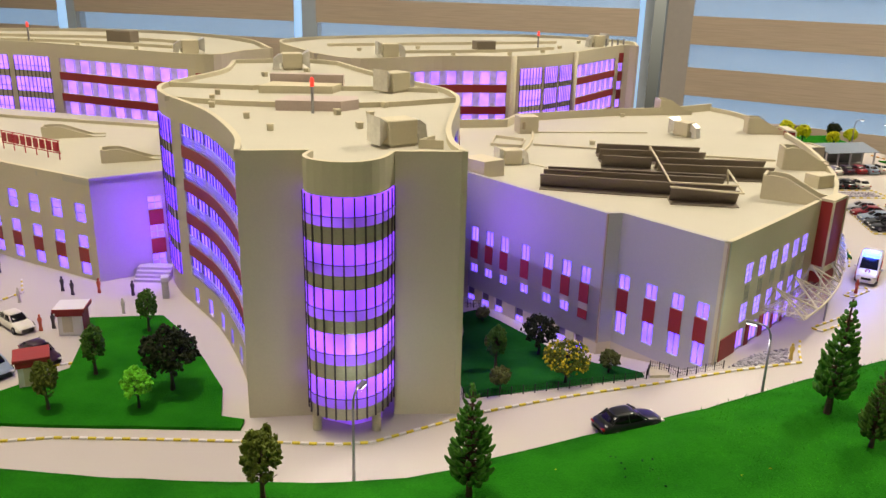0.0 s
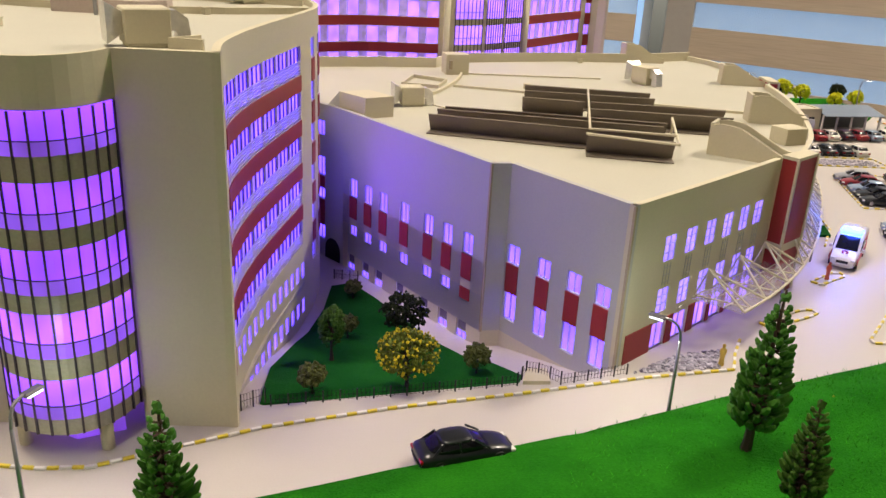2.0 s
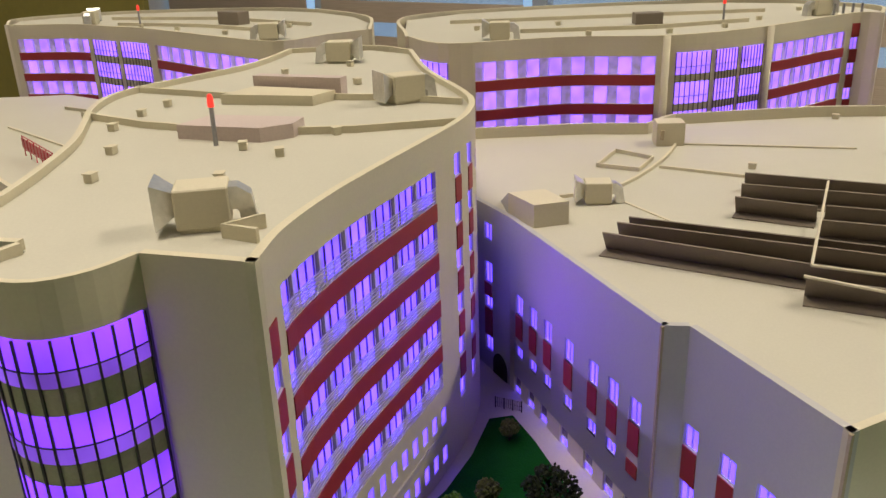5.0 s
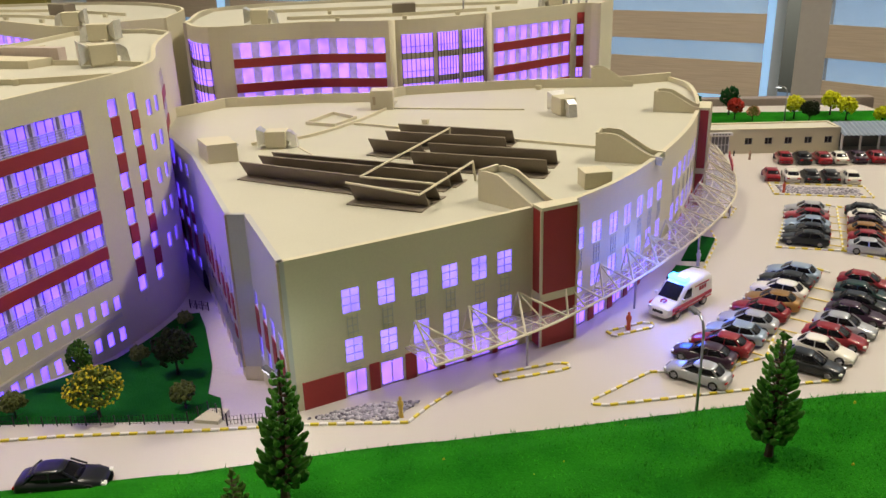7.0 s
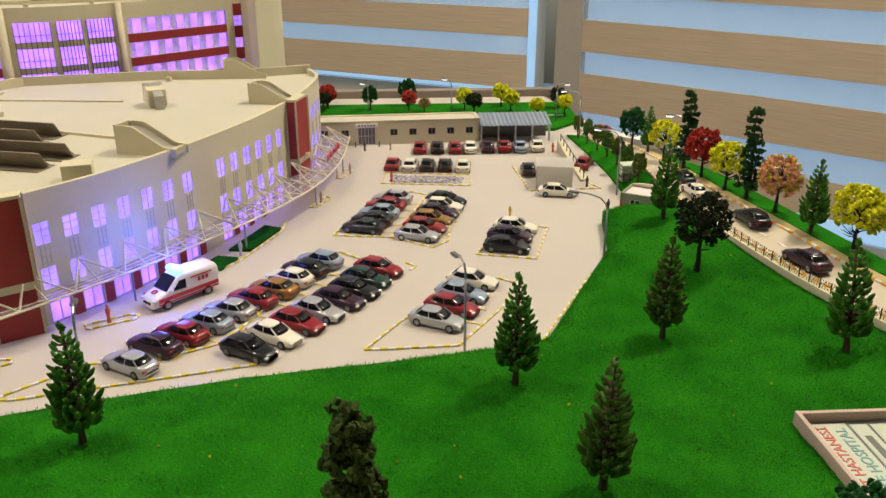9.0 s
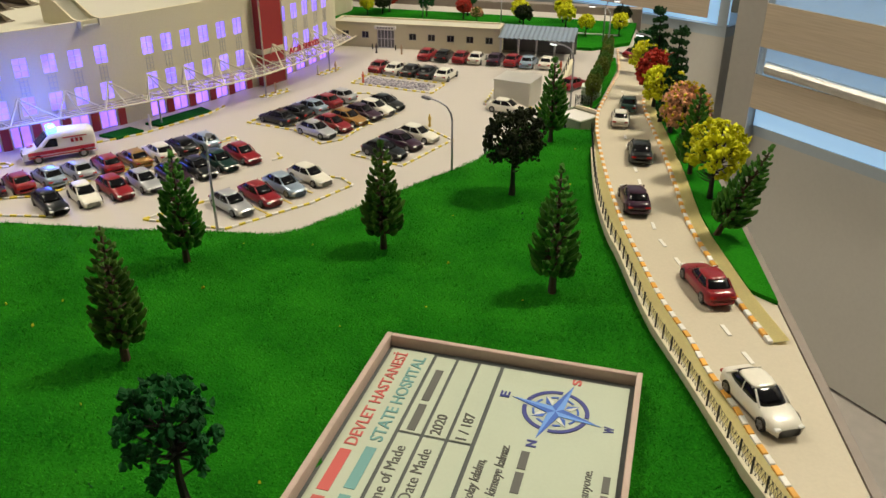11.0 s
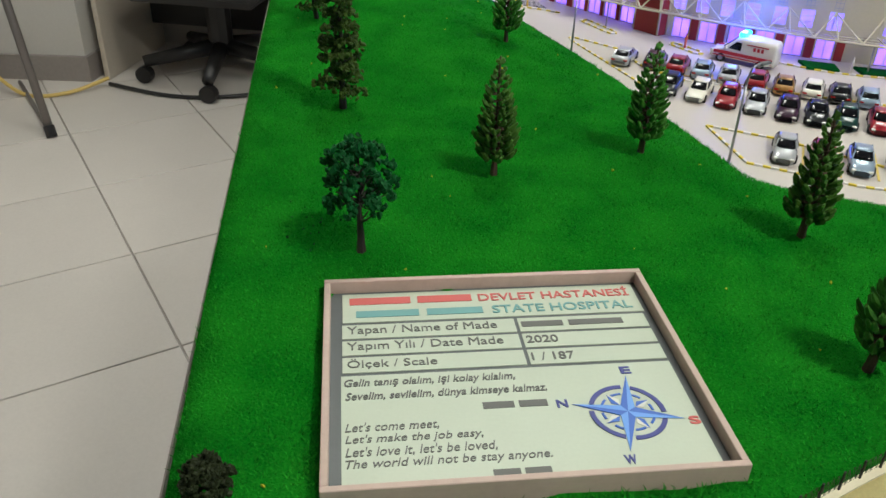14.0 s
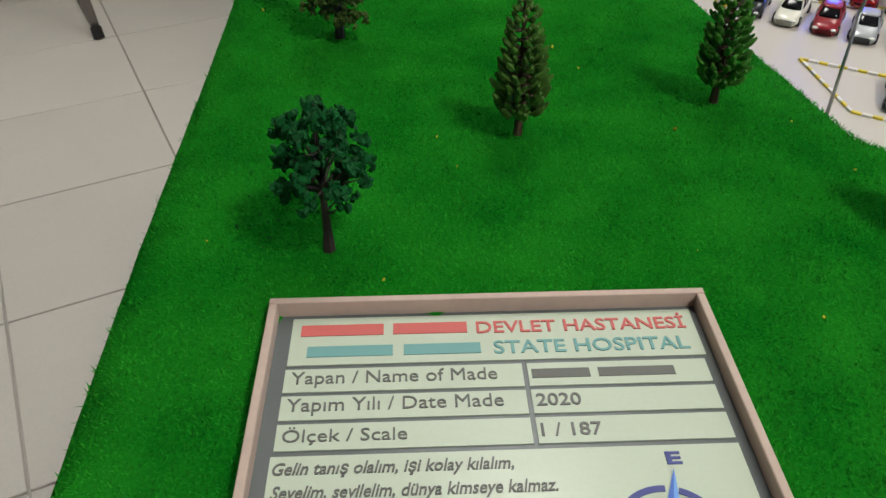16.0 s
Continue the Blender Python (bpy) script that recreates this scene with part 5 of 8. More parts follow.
def make_solar():
    for a, b, c, d in ((0.37, 3.868, 1.28, 3.768), (0.39, 3.977, 1.262, 3.932), (0.415, 4.042, 1.287, 4.002), (0.963, 3.69, 1.27, 3.68),
                       (0.72, 4.37, 0.985, 4.345), (0.725, 4.537, 1.31, 4.542), (0.725, 4.69, 1.307, 4.677),
                       (0.992, 4.202, 1.583, 4.207), (1.01, 4.362, 1.585, 4.367)):
        solar_row(a, b, c, d)
    th = thing("pipe_rail", 0, 0, WING_ROOF, 0, "thin cream pipe frame running over the roof panels", "roof pipe")
    pts = [(1.015, 4.60, 0.08), (0.973, 3.74, 0.08), (1.283, 3.724, 0.08)]
    for a, b in zip(pts[:-1], pts[1:]):
        bm = B()
        rod(bm, a, b, 0.005, n=6)
        part("pipe", bm, M["card"], th)
    for a, b in (((1.325, 4.06, 0.0), (1.315, 4.055, 0.08)), ((1.315, 4.055, 0.08), (1.272, 3.60, 0.075)), ((1.272, 3.60, 0.075), (0.955, 3.655, 0.08)), ((1.015, 4.60, 0), (1.015, 4.60, 0.08))):
        bm = B()
        rod(bm, a, b, 0.005, n=6)
        part("pipe", bm, M["card"], th)


make_solar()

# ---- the entrance wing on the garden side ----
WE = Line([(-3.6, 4.75), (-3.0, 4.22), (-2.44, 3.86), (-1.76, 3.545)])
WE2 = Line([(-1.76, 3.545), (-1.44, 3.80), (-1.44, 4.1)], 1)


def violet_fill(x, y, z, toward, watts, high):
    """An added violet strip lamp that strengthens window glow in a gap between blocks."""
    la = new("violet_fill", bpy.data.lights.new("violet_fill", "AREA"))
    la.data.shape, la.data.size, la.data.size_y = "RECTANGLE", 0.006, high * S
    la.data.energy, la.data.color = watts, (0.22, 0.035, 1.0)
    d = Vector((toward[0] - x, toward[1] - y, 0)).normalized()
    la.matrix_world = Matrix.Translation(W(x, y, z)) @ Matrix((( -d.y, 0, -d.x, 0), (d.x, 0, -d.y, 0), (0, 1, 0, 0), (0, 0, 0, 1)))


violet_fill(-1.405, 3.50, 0.28, (-1.64, 3.66), 0.052, 0.4)
violet_fill(0.008, 3.62, 0.34, (0.40, 3.60), 0.026, 0.4)


def make_entrance_wing():
    th = thing("entrance_wing", 0, 0, 0, 0, "low cream card entrance wing with red lettering on its roof", "hospital building")
    holes = []
    L = WE.length
    for k in range(9):
        s = L - 0.13 - 0.17 * k
        holes.append((s, s + 0.075, 0.29, 0.385))
        window(th, WE, s, s + 0.075, 0.29, 0.385, 1, 1, 2)
        holes += window_column(th, WE, s, s + 0.07, [(0.16, 0.225), (0.02, 0.085)], red=[(0.0855, 0.1595)], cols=1, rows=1)
    part("wall", shell(WE, -0.02, WING_H, holes, 0.02, 1), M["card"], th)
    holes = window_column(th, WE2, 0.26, 0.33, [(0.33, 0.40), (0.18, 0.25), (0.03, 0.10)], red=[(0.251, 0.329), (0.101, 0.179)])
    holes += window_column(th, WE2, 0.37, 0.40, [(0.33, 0.40), (0.18, 0.25), (0.03, 0.10)])
    part("wall", shell(WE2, -0.02, WING_H, holes, 0.02, 1), M["grey_card"], th)
    ring = [tuple(p) for p in WE.p[::2]] + [(-1.44, 3.80), (-1.40, 4.3), (-1.45, 5.0), (-2.6, 5.25), (-3.7, 5.5), (-4.3, 5.2)]
    bm = B()
    prism(bm, ring, WING_H - 0.035, WING_H - 0.01)
    part("roof", bm, M["roof_card"], th)
    z = WING_H - 0.01
    roof_stair(-1.75, 4.02, 28, 0.32, 0.09)
    roof_stair(-2.35, 4.55, 24, 0.34, 0.09)
    parapet_ridge(th, [(-3.2, 4.6), (-2.5, 4.35), (-2.2, 4.1)], z, 0.01)
    parapet_ridge(th, [(-3.3, 5.1), (-2.0, 4.9), (-1.5, 4.95)], z, 0.02)
    # roof sign: red bars on posts
    sg = thing("roof_sign", -2.33, 4.05, z, -26, "row of red letters on a frame above the roof edge", "roof sign")
    bm = B()
    for zz in (0.035, 0.10):
        box(bm, (0, 0, zz), (0.50, 0.004, 0.004))
    for k in range(6):
        box(bm, (-0.24 + 0.096 * k, 0, 0.05), (0.004, 0.004, 0.10))
    part("frame", bm, M["red_stripe"], sg)
    for k in range(9):
        bm = B()
        box(bm, (-0.22 + 0.055 * k, -0.004, 0.068), (0.040, 0.006, 0.05), bevel=0.002)
        part("letter_bar", bm, M["red_stripe"], sg)
    # steps in the corner by the ward tower, with the white pier beside them
    st = thing("corner_steps", -1.52, 3.60, 0, 4, "short flight of pale card steps between two blocks", "steps")
    for k in range(4):
        bm = B()
        box(bm, (0, -0.03 + 0.022 * k + 0.03, 0.007 + 0.014 * k), (0.17, 0.06, 0.014), bevel=0.001)
        part("step", bm, M["grey_card"], st)
    pr = thing("corner_pier", -1.37, 3.40, 0, 20, "small white and grey card pier beside the steps", "pier")
    bm = B()
    box(bm, (0, 0, 0.042), (0.030, 0.045, 0.084), bevel=0.0015)
    part("body", bm, M["grey_card"], pr)
    bm = B()
    box(bm, (0, 0, 0.095), (0.034, 0.049, 0.022), bevel=0.003)
    part("cap", bm, M["rail_white"], pr, "white cap")
    # entrance canopy corner
    cn = thing("entrance_canopy", -2.5, 3.72, 0.2, 0, "white strutted canopy over the entrance", "canopy")
    bm = B()
    prism(bm, [(-0.5, 0.15), (0.08, 0.14), (0.14, -0.12), (-0.4, -0.3)], -0.006, 0.0)
    part("sheet", bm, M["canopy"], cn)
    for x in (-0.3, -0.1, 0.06):
        bm = B()
        rod(bm, (x, 0.2, 0.12), (x + 0.06, -0.12, 0.0), 0.006, n=6)
        part("strut", bm, M["rail_white"], cn)


make_entrance_wing()


# ---- the strutted canopy along the curved street front ----
CANOPY = Line([(1.32, 3.295), (1.50, 3.51), (1.655, 3.695), (1.76, 3.80), (1.86, 4.02), (1.93, 4.25), (2.01, 4.6), (2.07, 5.1), (2.10, 5.6), (2.04, 6.0), (1.96, 6.35)])
CANOPY_EDGE = Line([(1.475, 3.20), (1.58, 3.33), (1.69, 3.49), (1.80, 3.68), (1.955, 4.02), (2.09, 4.40), (2.195, 4.75), (2.27, 5.1), (2.295, 5.4), (2.26, 5.8), (2.17, 6.2), (2.13, 6.35)])


def tube_along(pts, r, n=6):
    """One connected tube through the points."""
    bm = B()
    rings = []
    for i, p in enumerate(pts):
        p = Vector(p)
        d = (Vector(pts[min(i + 1, len(pts) - 1)]) - Vector(pts[max(i - 1, 0)])).normalized()
        q = d.to_track_quat("Z", "Y").to_matrix()
        rings.append([tuple(p + q @ Vector((math.cos(a) * r, math.sin(a) * r, 0))) for a in np.linspace(0, 2 * math.pi, n + 1)[:-1]])
    loft(bm, rings)
    bmesh.ops.recalc_face_normals(bm, faces=bm.faces)
    return bm


def make_canopy():
    th = thing("street_canopy", 0, 0, 0, 0, "curved clear canopy on white triangular struts along the facade", "canopy")
    z, top_z = 0.130, 0.232

    def at(u, d):
        """u: 0 to 1 along the canopy, d: 0 at the wall, 1 at the edge."""
        a, b = CANOPY.xy(u * CANOPY.length), CANOPY_EDGE.xy(u * CANOPY_EDGE.length)
        return a + (b - a) * d

    k = 44
    for i in range(k):
        a, b = i / k, (i + 0.97) / k
        p = [at(a, 0.05), at(a, 0.99), at(b, 0.99), at(b, 0.05)]
        bm = B()
        prism(bm, [tuple(q) for q in p], z - 0.004, z)
        part("sheet", bm, M["canopy"], th, "clear acrylic canopy sheet")
    for d, r in ((1.0, 0.005), (0.66, 0.0018), (0.36, 0.0018)):
        bm = tube_along([(*at(i / 60, d), z + 0.003) for i in range(61)], r)
        part("edge_beam" if d == 1.0 else "purlin", bm, M["card"], th, "pale curved beam")
    n = 16
    for i in range(n):
        u = (i + 0.12) / n
        top = at(u, 0.22)
        feet = [at(max(u - 0.38 / n, 0), 1.0), at(min(u + 0.12 / n, 1), 1.0), at(min(u + 0.62 / n, 1), 1.0)]
        wall = at(u, 0.03)
        for q, zz, r in ((feet[0], z, 0.0042), (feet[1], z, 0.0034), (feet[2], z, 0.0042), (wall, z, 0.003)):
            bm = B()
            rod(bm, (top[0], top[1], top_z), (q[0], q[1], zz + 0.004), r, n=6)
            part("strut", bm, M["card"], th, "cream canopy strut")
        bm = B()
        rod(bm, (wall[0], wall[1], z + 0.002), (feet[1][0], feet[1][1], z + 0.002), 0.003, n=6)
        part("rafter", bm, M["card"], th)
    for i in range(5):
        p = at((i + 0.6) / 5.2, 0.9)
        bm = B()
        rod(bm, (p[0], p[1], 0.0), (p[0], p[1], z - 0.004), 0.0045, n=8)
        part("post", bm, M["steel"], th, "thin grey canopy post")


make_canopy()


# ---- kerbs: rows of white and yellow stones ----
STONES = {}


def stone(mat, L, w=0.010, h=0.008):
    key = (mat.name, L, w, h)
    if key not in STONES:
        bm = B()
        box(bm, (0, 0, h / 2), (L * 0.93, w, h), bevel=0.0015)
        STONES[key] = link_mesh("kerb_stone", bm, mat)
    return STONES[key]


def kerb(pts, label="low kerb of white and yellow stones", first="kerb_white", second="kerb_yellow", unit=0.028, close=False, z=0.0, n=1, w=0.0095, h=0.008, every=1):
    pts = list(pts) + ([pts[0]] if close else [])
    ln = Line(pts, n)
    th = thing("kerb", 0, 0, z, 0, label, "kerb", "", "structure")
    k = max(1, round(ln.length / unit))
    for i in range(k):
        s = ln.length * (i + 0.5) / k
        p, t = ln.xy(s), ln.way(s)
        part("kerb_stone", stone(M[first if (i // every) % 2 else second], round(ln.length / k, 3), w, h), None, th, at=(p[0], p[1], 0), turn=math.degrees(math.atan2(t[1], t[0])))
    return th


def island(pts, fill=None, label="low kerb of white and yellow stones round a parking island"):
    kerb(pts, label, close=True)
    if fill:
        bm = B()
        prism(bm, pts, 0.001, 0.006)
        solid("traffic_island", bm, M[fill], "flat grey-beige painted traffic island inside its kerb", "traffic island", "structure")


kerb([(-4.2, 1.98), (-2.2, 2.05), (-1.41, 2.135), (-1.25, 2.175), (-0.88, 2.205), (-0.6, 2.225), (-0.32, 2.24), (-0.21, 2.265), (-0.07, 2.36), (0.14, 2.50), (0.45, 2.65), (0.78, 2.785), (1.14, 2.945), (1.435, 3.055), (1.46, 3.16), (1.50, 3.27)],
     "street kerb of alternating white and yellow stones")
ISLANDS = [
    [(1.955, 3.335), (2.0, 3.345), (2.69, 3.735), (2.655, 3.765), (2.47, 3.83), (2.30, 3.665), (2.10, 3.60), (1.95, 3.36)],
    [(2.99, 3.895), (3.31, 4.0), (3.42, 4.35), (3.445, 4.58), (3.36, 4.62), (3.30, 4.60), (3.06, 4.145)],
]
for isl in ISLANDS:
    island(isl)
kerb([(2.47, 3.83), (2.60, 4.76), (2.72, 4.70)], "double-row parking divider of white and yellow stones", unit=0.03)
kerb([(2.93, 4.70), (2.985, 4.67), (2.97, 4.62)], unit=0.026)
island([(2.50, 4.955), (2.79, 4.99), (3.01, 4.905), (3.06, 5.0), (2.96, 5.62), (2.70, 5.70), (2.56, 5.60)])
kerb([(2.79, 5.0), (2.80, 5.66)], unit=0.03)
island([(3.22, 4.865), (3.495, 4.87), (3.505, 5.28), (3.31, 5.36)])
island([(2.49, 5.82), (3.0, 5.89), (2.965, 6.10), (2.46, 6.04)])
island([(1.60, 3.42), (1.63, 3.385), (1.80, 3.51), (1.835, 3.545), (1.82, 3.57), (1.78, 3.56)])
island([(1.905, 3.855), (1.94, 3.83), (2.06, 3.94), (2.06, 3.975), (2.02, 3.97)])
kerb([(3.19, 6.34), (3.35, 5.865), (3.74, 6.0), (3.62, 6.14)])
kerb([(2.10, 4.30), (2.20, 4.55), (2.235, 4.95), (2.20, 5.1)], unit=0.03)
island([(2.24, 5.32), (2.275, 5.34), (2.30, 5.50), (2.26, 5.52)])
island([(2.20, 5.86), (2.24, 5.86), (2.24, 6.05), (2.20, 6.05)])
kerb([(3.60, 4.10), (3.745, 4.76)], unit=0.03)
# left forecourt
kerb([(-1.69, 2.60), (-1.43, 2.70), (-1.50, 2.88)], unit=0.03)
kerb([(-2.30, 3.30), (-2.10, 3.24), (-2.05, 3.36), (-2.15, 3.52)], unit=0.03)

# pebble beds
def pebbles(name, poly, count, seed, z=0.0, label="bed of grey and white pebbles"):
    rng = random.Random(seed)
    xs, ys = [p[0] for p in poly], [p[1] for p in poly]
    bm = B()
    n = 0
    while n < count:
        x, y = rng.uniform(min(xs), max(xs)), rng.uniform(min(ys), max(ys))
        if inside_poly(poly, x, y):
            r = rng.uniform(0.004, 0.0085)
            m = Matrix.Translation((x, y, z + r * 0.3)) @ Matrix.Rotation(rng.uniform(0, 6), 4, "Z") @ Matrix.Diagonal((r * 1.3, r, r * 0.6, 1))
            bmesh.ops.create_icosphere(bm, subdivisions=1, radius=1, matrix=m)
            n += 1
    return solid(name, bm, M["gravel_mix"], label, "pebbles", "stuff")


m, n_, l_, p_ = nodes_of("grey_white_pebbles")
g_, r_ = n_.new("ShaderNodeNewGeometry"), n_.new("ShaderNodeValToRGB")
r_.color_ramp.elements[0].color, r_.color_ramp.elements[1].color = (0.07, 0.06, 0.09, 1), (0.50, 0.47, 0.52, 1)
l_.new(g_.outputs["Random Per Island"], r_.inputs[0])
l_.new(r_.outputs[0], p_.inputs["Base Color"])
p_.inputs["Roughness"].default_value = 0.7
M["gravel_mix"] = m
pebbles("pebble_bed", [(1.12, 2.975), (1.39, 3.06), (1.42, 3.19), (1.27, 3.115)], 520, 3)
pebbles("pebble_bed", [(2.53, 5.86), (2.95, 5.92), (2.93, 6.05), (2.50, 6.0)], 560, 4)

# parking stripes
def stripe(a, b, mat="line_yellow", w=0.008, z=0.0015):
    bm = B()
    d = math.degrees(math.atan2(b[1] - a[1], b[0] - a[0]))
    L = math.hypot(b[0] - a[0], b[1] - a[1])
    box(bm, (0, 0, 0.001), (L, w, 0.002))
    return solid("painted_line", bm, M[mat], "thin yellow parking line painted on the ground" if "yellow" in mat else "white line painted on the road", "road marking", "structure",
                 x=(a[0] + b[0]) / 2, y=(a[1] + b[1]) / 2, z=z, turn=d)


# ---- cars ----
def car_shape(kind="sedan"):
    """Rings of a toy saloon along its length: a rounded body; lengths in plan units, nose at +x."""
    L, Wd = 0.215, 0.085
    body = []
    prof = [(-0.5, 0.034, 0.016, 0.66), (-0.492, 0.041, 0.012, 0.80), (-0.46, 0.0465, 0.009, 0.92), (-0.40, 0.0485, 0.008, 0.98), (-0.28, 0.049, 0.008, 1.0), (-0.05, 0.047, 0.008, 1.0), (0.15, 0.0455, 0.008, 1.0),
            (0.27, 0.0425, 0.008, 0.99), (0.38, 0.038, 0.009, 0.95), (0.45, 0.033, 0.010, 0.87), (0.49, 0.027, 0.012, 0.74), (0.5, 0.022, 0.015, 0.60)]
    for x, top, low, k in prof:
        w = Wd / 2 * k
        half = [(0.82, low), (0.97, low + 0.004), (1.0, low + 0.012), (0.985, top - 0.014), (0.93, top - 0.006), (0.78, top - 0.0015), (0.45, top)]
        body.append([(x * L, -w * a, z) for a, z in half] + [(x * L, w * a, z) for a, z in half[::-1]])
    return L, Wd, body


CAR_MESHES = {}


def rounded_ring(z, a, b, w, n=20, e=0.5):
    """A rounded box outline from x = a to b, half width w."""
    out = []
    for k in range(n):
        t = 2 * math.pi * (k + 0.5) / n
        c, s = math.cos(t), math.sin(t)
        out.append(((a + b) / 2 + (b - a) / 2 * math.copysign(abs(c) ** e, c), w * math.copysign(abs(s) ** e, s), z))
    return out


def car_parts(colour, kind):
    if (colour, kind) in CAR_MESHES:
        return CAR_MESHES[(colour, kind)]
    L, Wd, body = car_shape()
    mat = M["car_" + colour]
    bm = B()
    loft(bm, body)
    bmesh.ops.recalc_face_normals(bm, faces=bm.faces)
    for e in bm.edges:
        e.smooth = e.calc_face_angle(0) < 1.0
    body_me = link_mesh("body", bm, mat, True)
    shift = {"sedan": 0.0, "coupe": -0.02, "hatch": -0.06}[kind]
    bm = B()
    h0, h1 = 0.043, 0.0695
    loft(bm, [rounded_ring(h0, (-0.42 + shift) * L, 0.235 * L, Wd / 2 * 0.88), rounded_ring(0.052, (-0.375 + shift * 1.2) * L, 0.165 * L, Wd / 2 * 0.83),
              rounded_ring(0.060, (-0.325 + shift * 1.4) * L, 0.095 * L, Wd / 2 * 0.765), rounded_ring(h1 - 0.004, (-0.27 + shift * 1.5) * L, 0.035 * L, Wd / 2 * 0.68)])
    glass_me = link_mesh("glass_house", bm, M["car_glass"], True)
    bm = B()
    a, b = (-0.275 + shift * 1.5) * L, 0.045 * L
    loft(bm, [rounded_ring(h1 - 0.0055, a - 0.002, b + 0.003, Wd / 2 * 0.715), rounded_ring(h1 - 0.0025, a + 0.003, b - 0.002, Wd / 2 * 0.665), rounded_ring(h1 - 0.0005, a + 0.014, b - 0.012, Wd / 2 * 0.52), rounded_ring(h1, a + 0.03, b - 0.024, Wd / 2 * 0.22)])
    roof_me = link_mesh("roof", bm, mat, True)
    # pillars: front, middle and rear on both sides
    pil = []
    for x0, x1 in ((0.215, 0.058), (-0.09, -0.10), (-0.385 + shift, -0.262 + shift * 1.5)):
        for sd in (-1, 1):
            bm = B()
            rod(bm, (x0 * L, sd * Wd / 2 * 0.845, h0), (x1 * L, sd * Wd / 2 * 0.685, h1 - 0.004), 0.0027, n=5)
            pil.append(link_mesh("pillar", bm, mat))
    bm = B()
    rod(bm, (0, -0.006, 0), (0, 0.006, 0), 0.0165, n=14)
    tyre = link_mesh("tyre", bm, M["tyre"], False)
    bm = B()
    rod(bm, (0, -0.0068, 0), (0, 0.0068, 0), 0.0100, n=10)
    for k in range(5):
        a2 = k * 2 * math.pi / 5
        rod(bm, (0, -0.0073, 0), (math.cos(a2) * 0.0115, -0.0073, math.sin(a2) * 0.0115), 0.0016, n=4)
    rim = link_mesh("rim", bm, M["rim"], False)
    bm = B()
    box(bm, (0, 0, 0), (0.012, 0.016, 0.007), bevel=0.002)
    head = link_mesh("head_lamp", bm, M["head_light"])
    bm = B()
    box(bm, (0, 0, 0), (0.006, 0.018, 0.007), bevel=0.0015)
    tail = link_mesh("tail_lamp", bm, M["tail_light"])
    CAR_MESHES[(colour, kind)] = (L, Wd, body_me, glass_me, roof_me, pil, tyre, rim, head, tail)
    return CAR_MESHES[(colour, kind)]


CAR_COLOURS = {"silver": (0.42, 0.43, 0.45), "white": (0.72, 0.69, 0.60), "black": (0.010, 0.012, 0.014), "red": (0.24, 0.012, 0.02), "purple": (0.035, 0.012, 0.03), "gold": (0.32, 0.17, 0.045),
               "blue": (0.30, 0.38, 0.48), "green": (0.008, 0.035, 0.03)}
for k_, c_ in CAR_COLOURS.items():
    M["car_" + k_] = paint("car_paint_" + k_, c_, 0.28, metal=0.35 if k_ in ("silver", "gold", "blue") else 0.0, amount=0.05, bump=0.0, coat=0.35, spec=0.3)
CAR_WORDS = {"silver": "silver-grey", "white": "cream-white", "black": "glossy black", "red": "dark red", "purple": "dark plum", "gold": "golden brown", "blue": "pale blue-silver", "green": "dark green"}


def car(x, y, turn, colour, where="parked in the lot", group="parked toy cars", kind="sedan", z=0.0, scale=1.0):
    L, Wd, body, glass, roof, pil, tyre, rim, head, tail = car_parts(colour, kind)
    th = thing("toy_car", x, y, z, turn, f"{CAR_WORDS[colour]} toy saloon car {where}", "car", group)
    th.scale = (scale, scale, scale)
    part("body", body, None, th)
    part("glass_house", glass, None, th, "black side and end windows")
    part("roof", roof, None, th)
    for p in pil:
        part("pillar", p, None, th)
    for sx in (-0.31, 0.31):
        for sy in (-1, 1):
            wl = part("wheel", tyre, None, th, at=(sx * L, sy * Wd * 0.44, 0.0165), turn=0 if sy < 0 else 180)
            part("rim", rim, None, wl)
    for sy in (-1, 1):
        part("head_lamp", head, None, th, at=(0.475 * L, sy * Wd * 0.32, 0.026))
        part("tail_lamp", tail, None, th, at=(-0.489 * L, sy * Wd * 0.33, 0.034))
    return th


def row_of(cars, turn, where, group):
    rng = random.Random(len(cars) * 7 + int(turn))
    for x, y, c in cars:
        car(x, y, turn + rng.uniform(-3, 3), c, where, group, rng.choice(("sedan", "sedan", "coupe")))


row_of([(2.255, 3.60, "silver"), (2.265, 3.74, "purple"), (2.315, 3.84, "red"), (2.36, 3.945, "blue"), (2.40, 4.055, "silver"), (2.44, 4.17, "red"), (2.485, 4.275, "gold"), (2.51, 4.39, "white"), (2.535, 4.495, "black"), (2.565, 4.60, "blue")],
       164, "in the double row beside the canopy", "double parking row")
row_of([(2.605, 3.78, "black"), (2.65, 3.90, "white"), (2.695, 4.01, "red"), (2.735, 4.12, "silver"), (2.78, 4.235, "purple"), (2.81, 4.34, "black"), (2.825, 4.45, "green"), (2.845, 4.57, "red")],
       -16, "in the double row facing the lawn", "double parking row")
row_of([(2.625, 5.045, "black"), (2.635, 5.155, "black"), (2.64, 5.27, "blue"), (2.64, 5.39, "red"), (2.645, 5.51, "silver")], 177, "on the middle parking island", "middle parking row")
row_of([(2.91, 5.0, "silver"), (2.92, 5.115, "red"), (2.925, 5.23, "gold"), (2.935, 5.34, "purple"), (2.94, 5.44, "white"), (2.935, 5.545, "black")], -3, "on the middle parking island", "middle parking row")
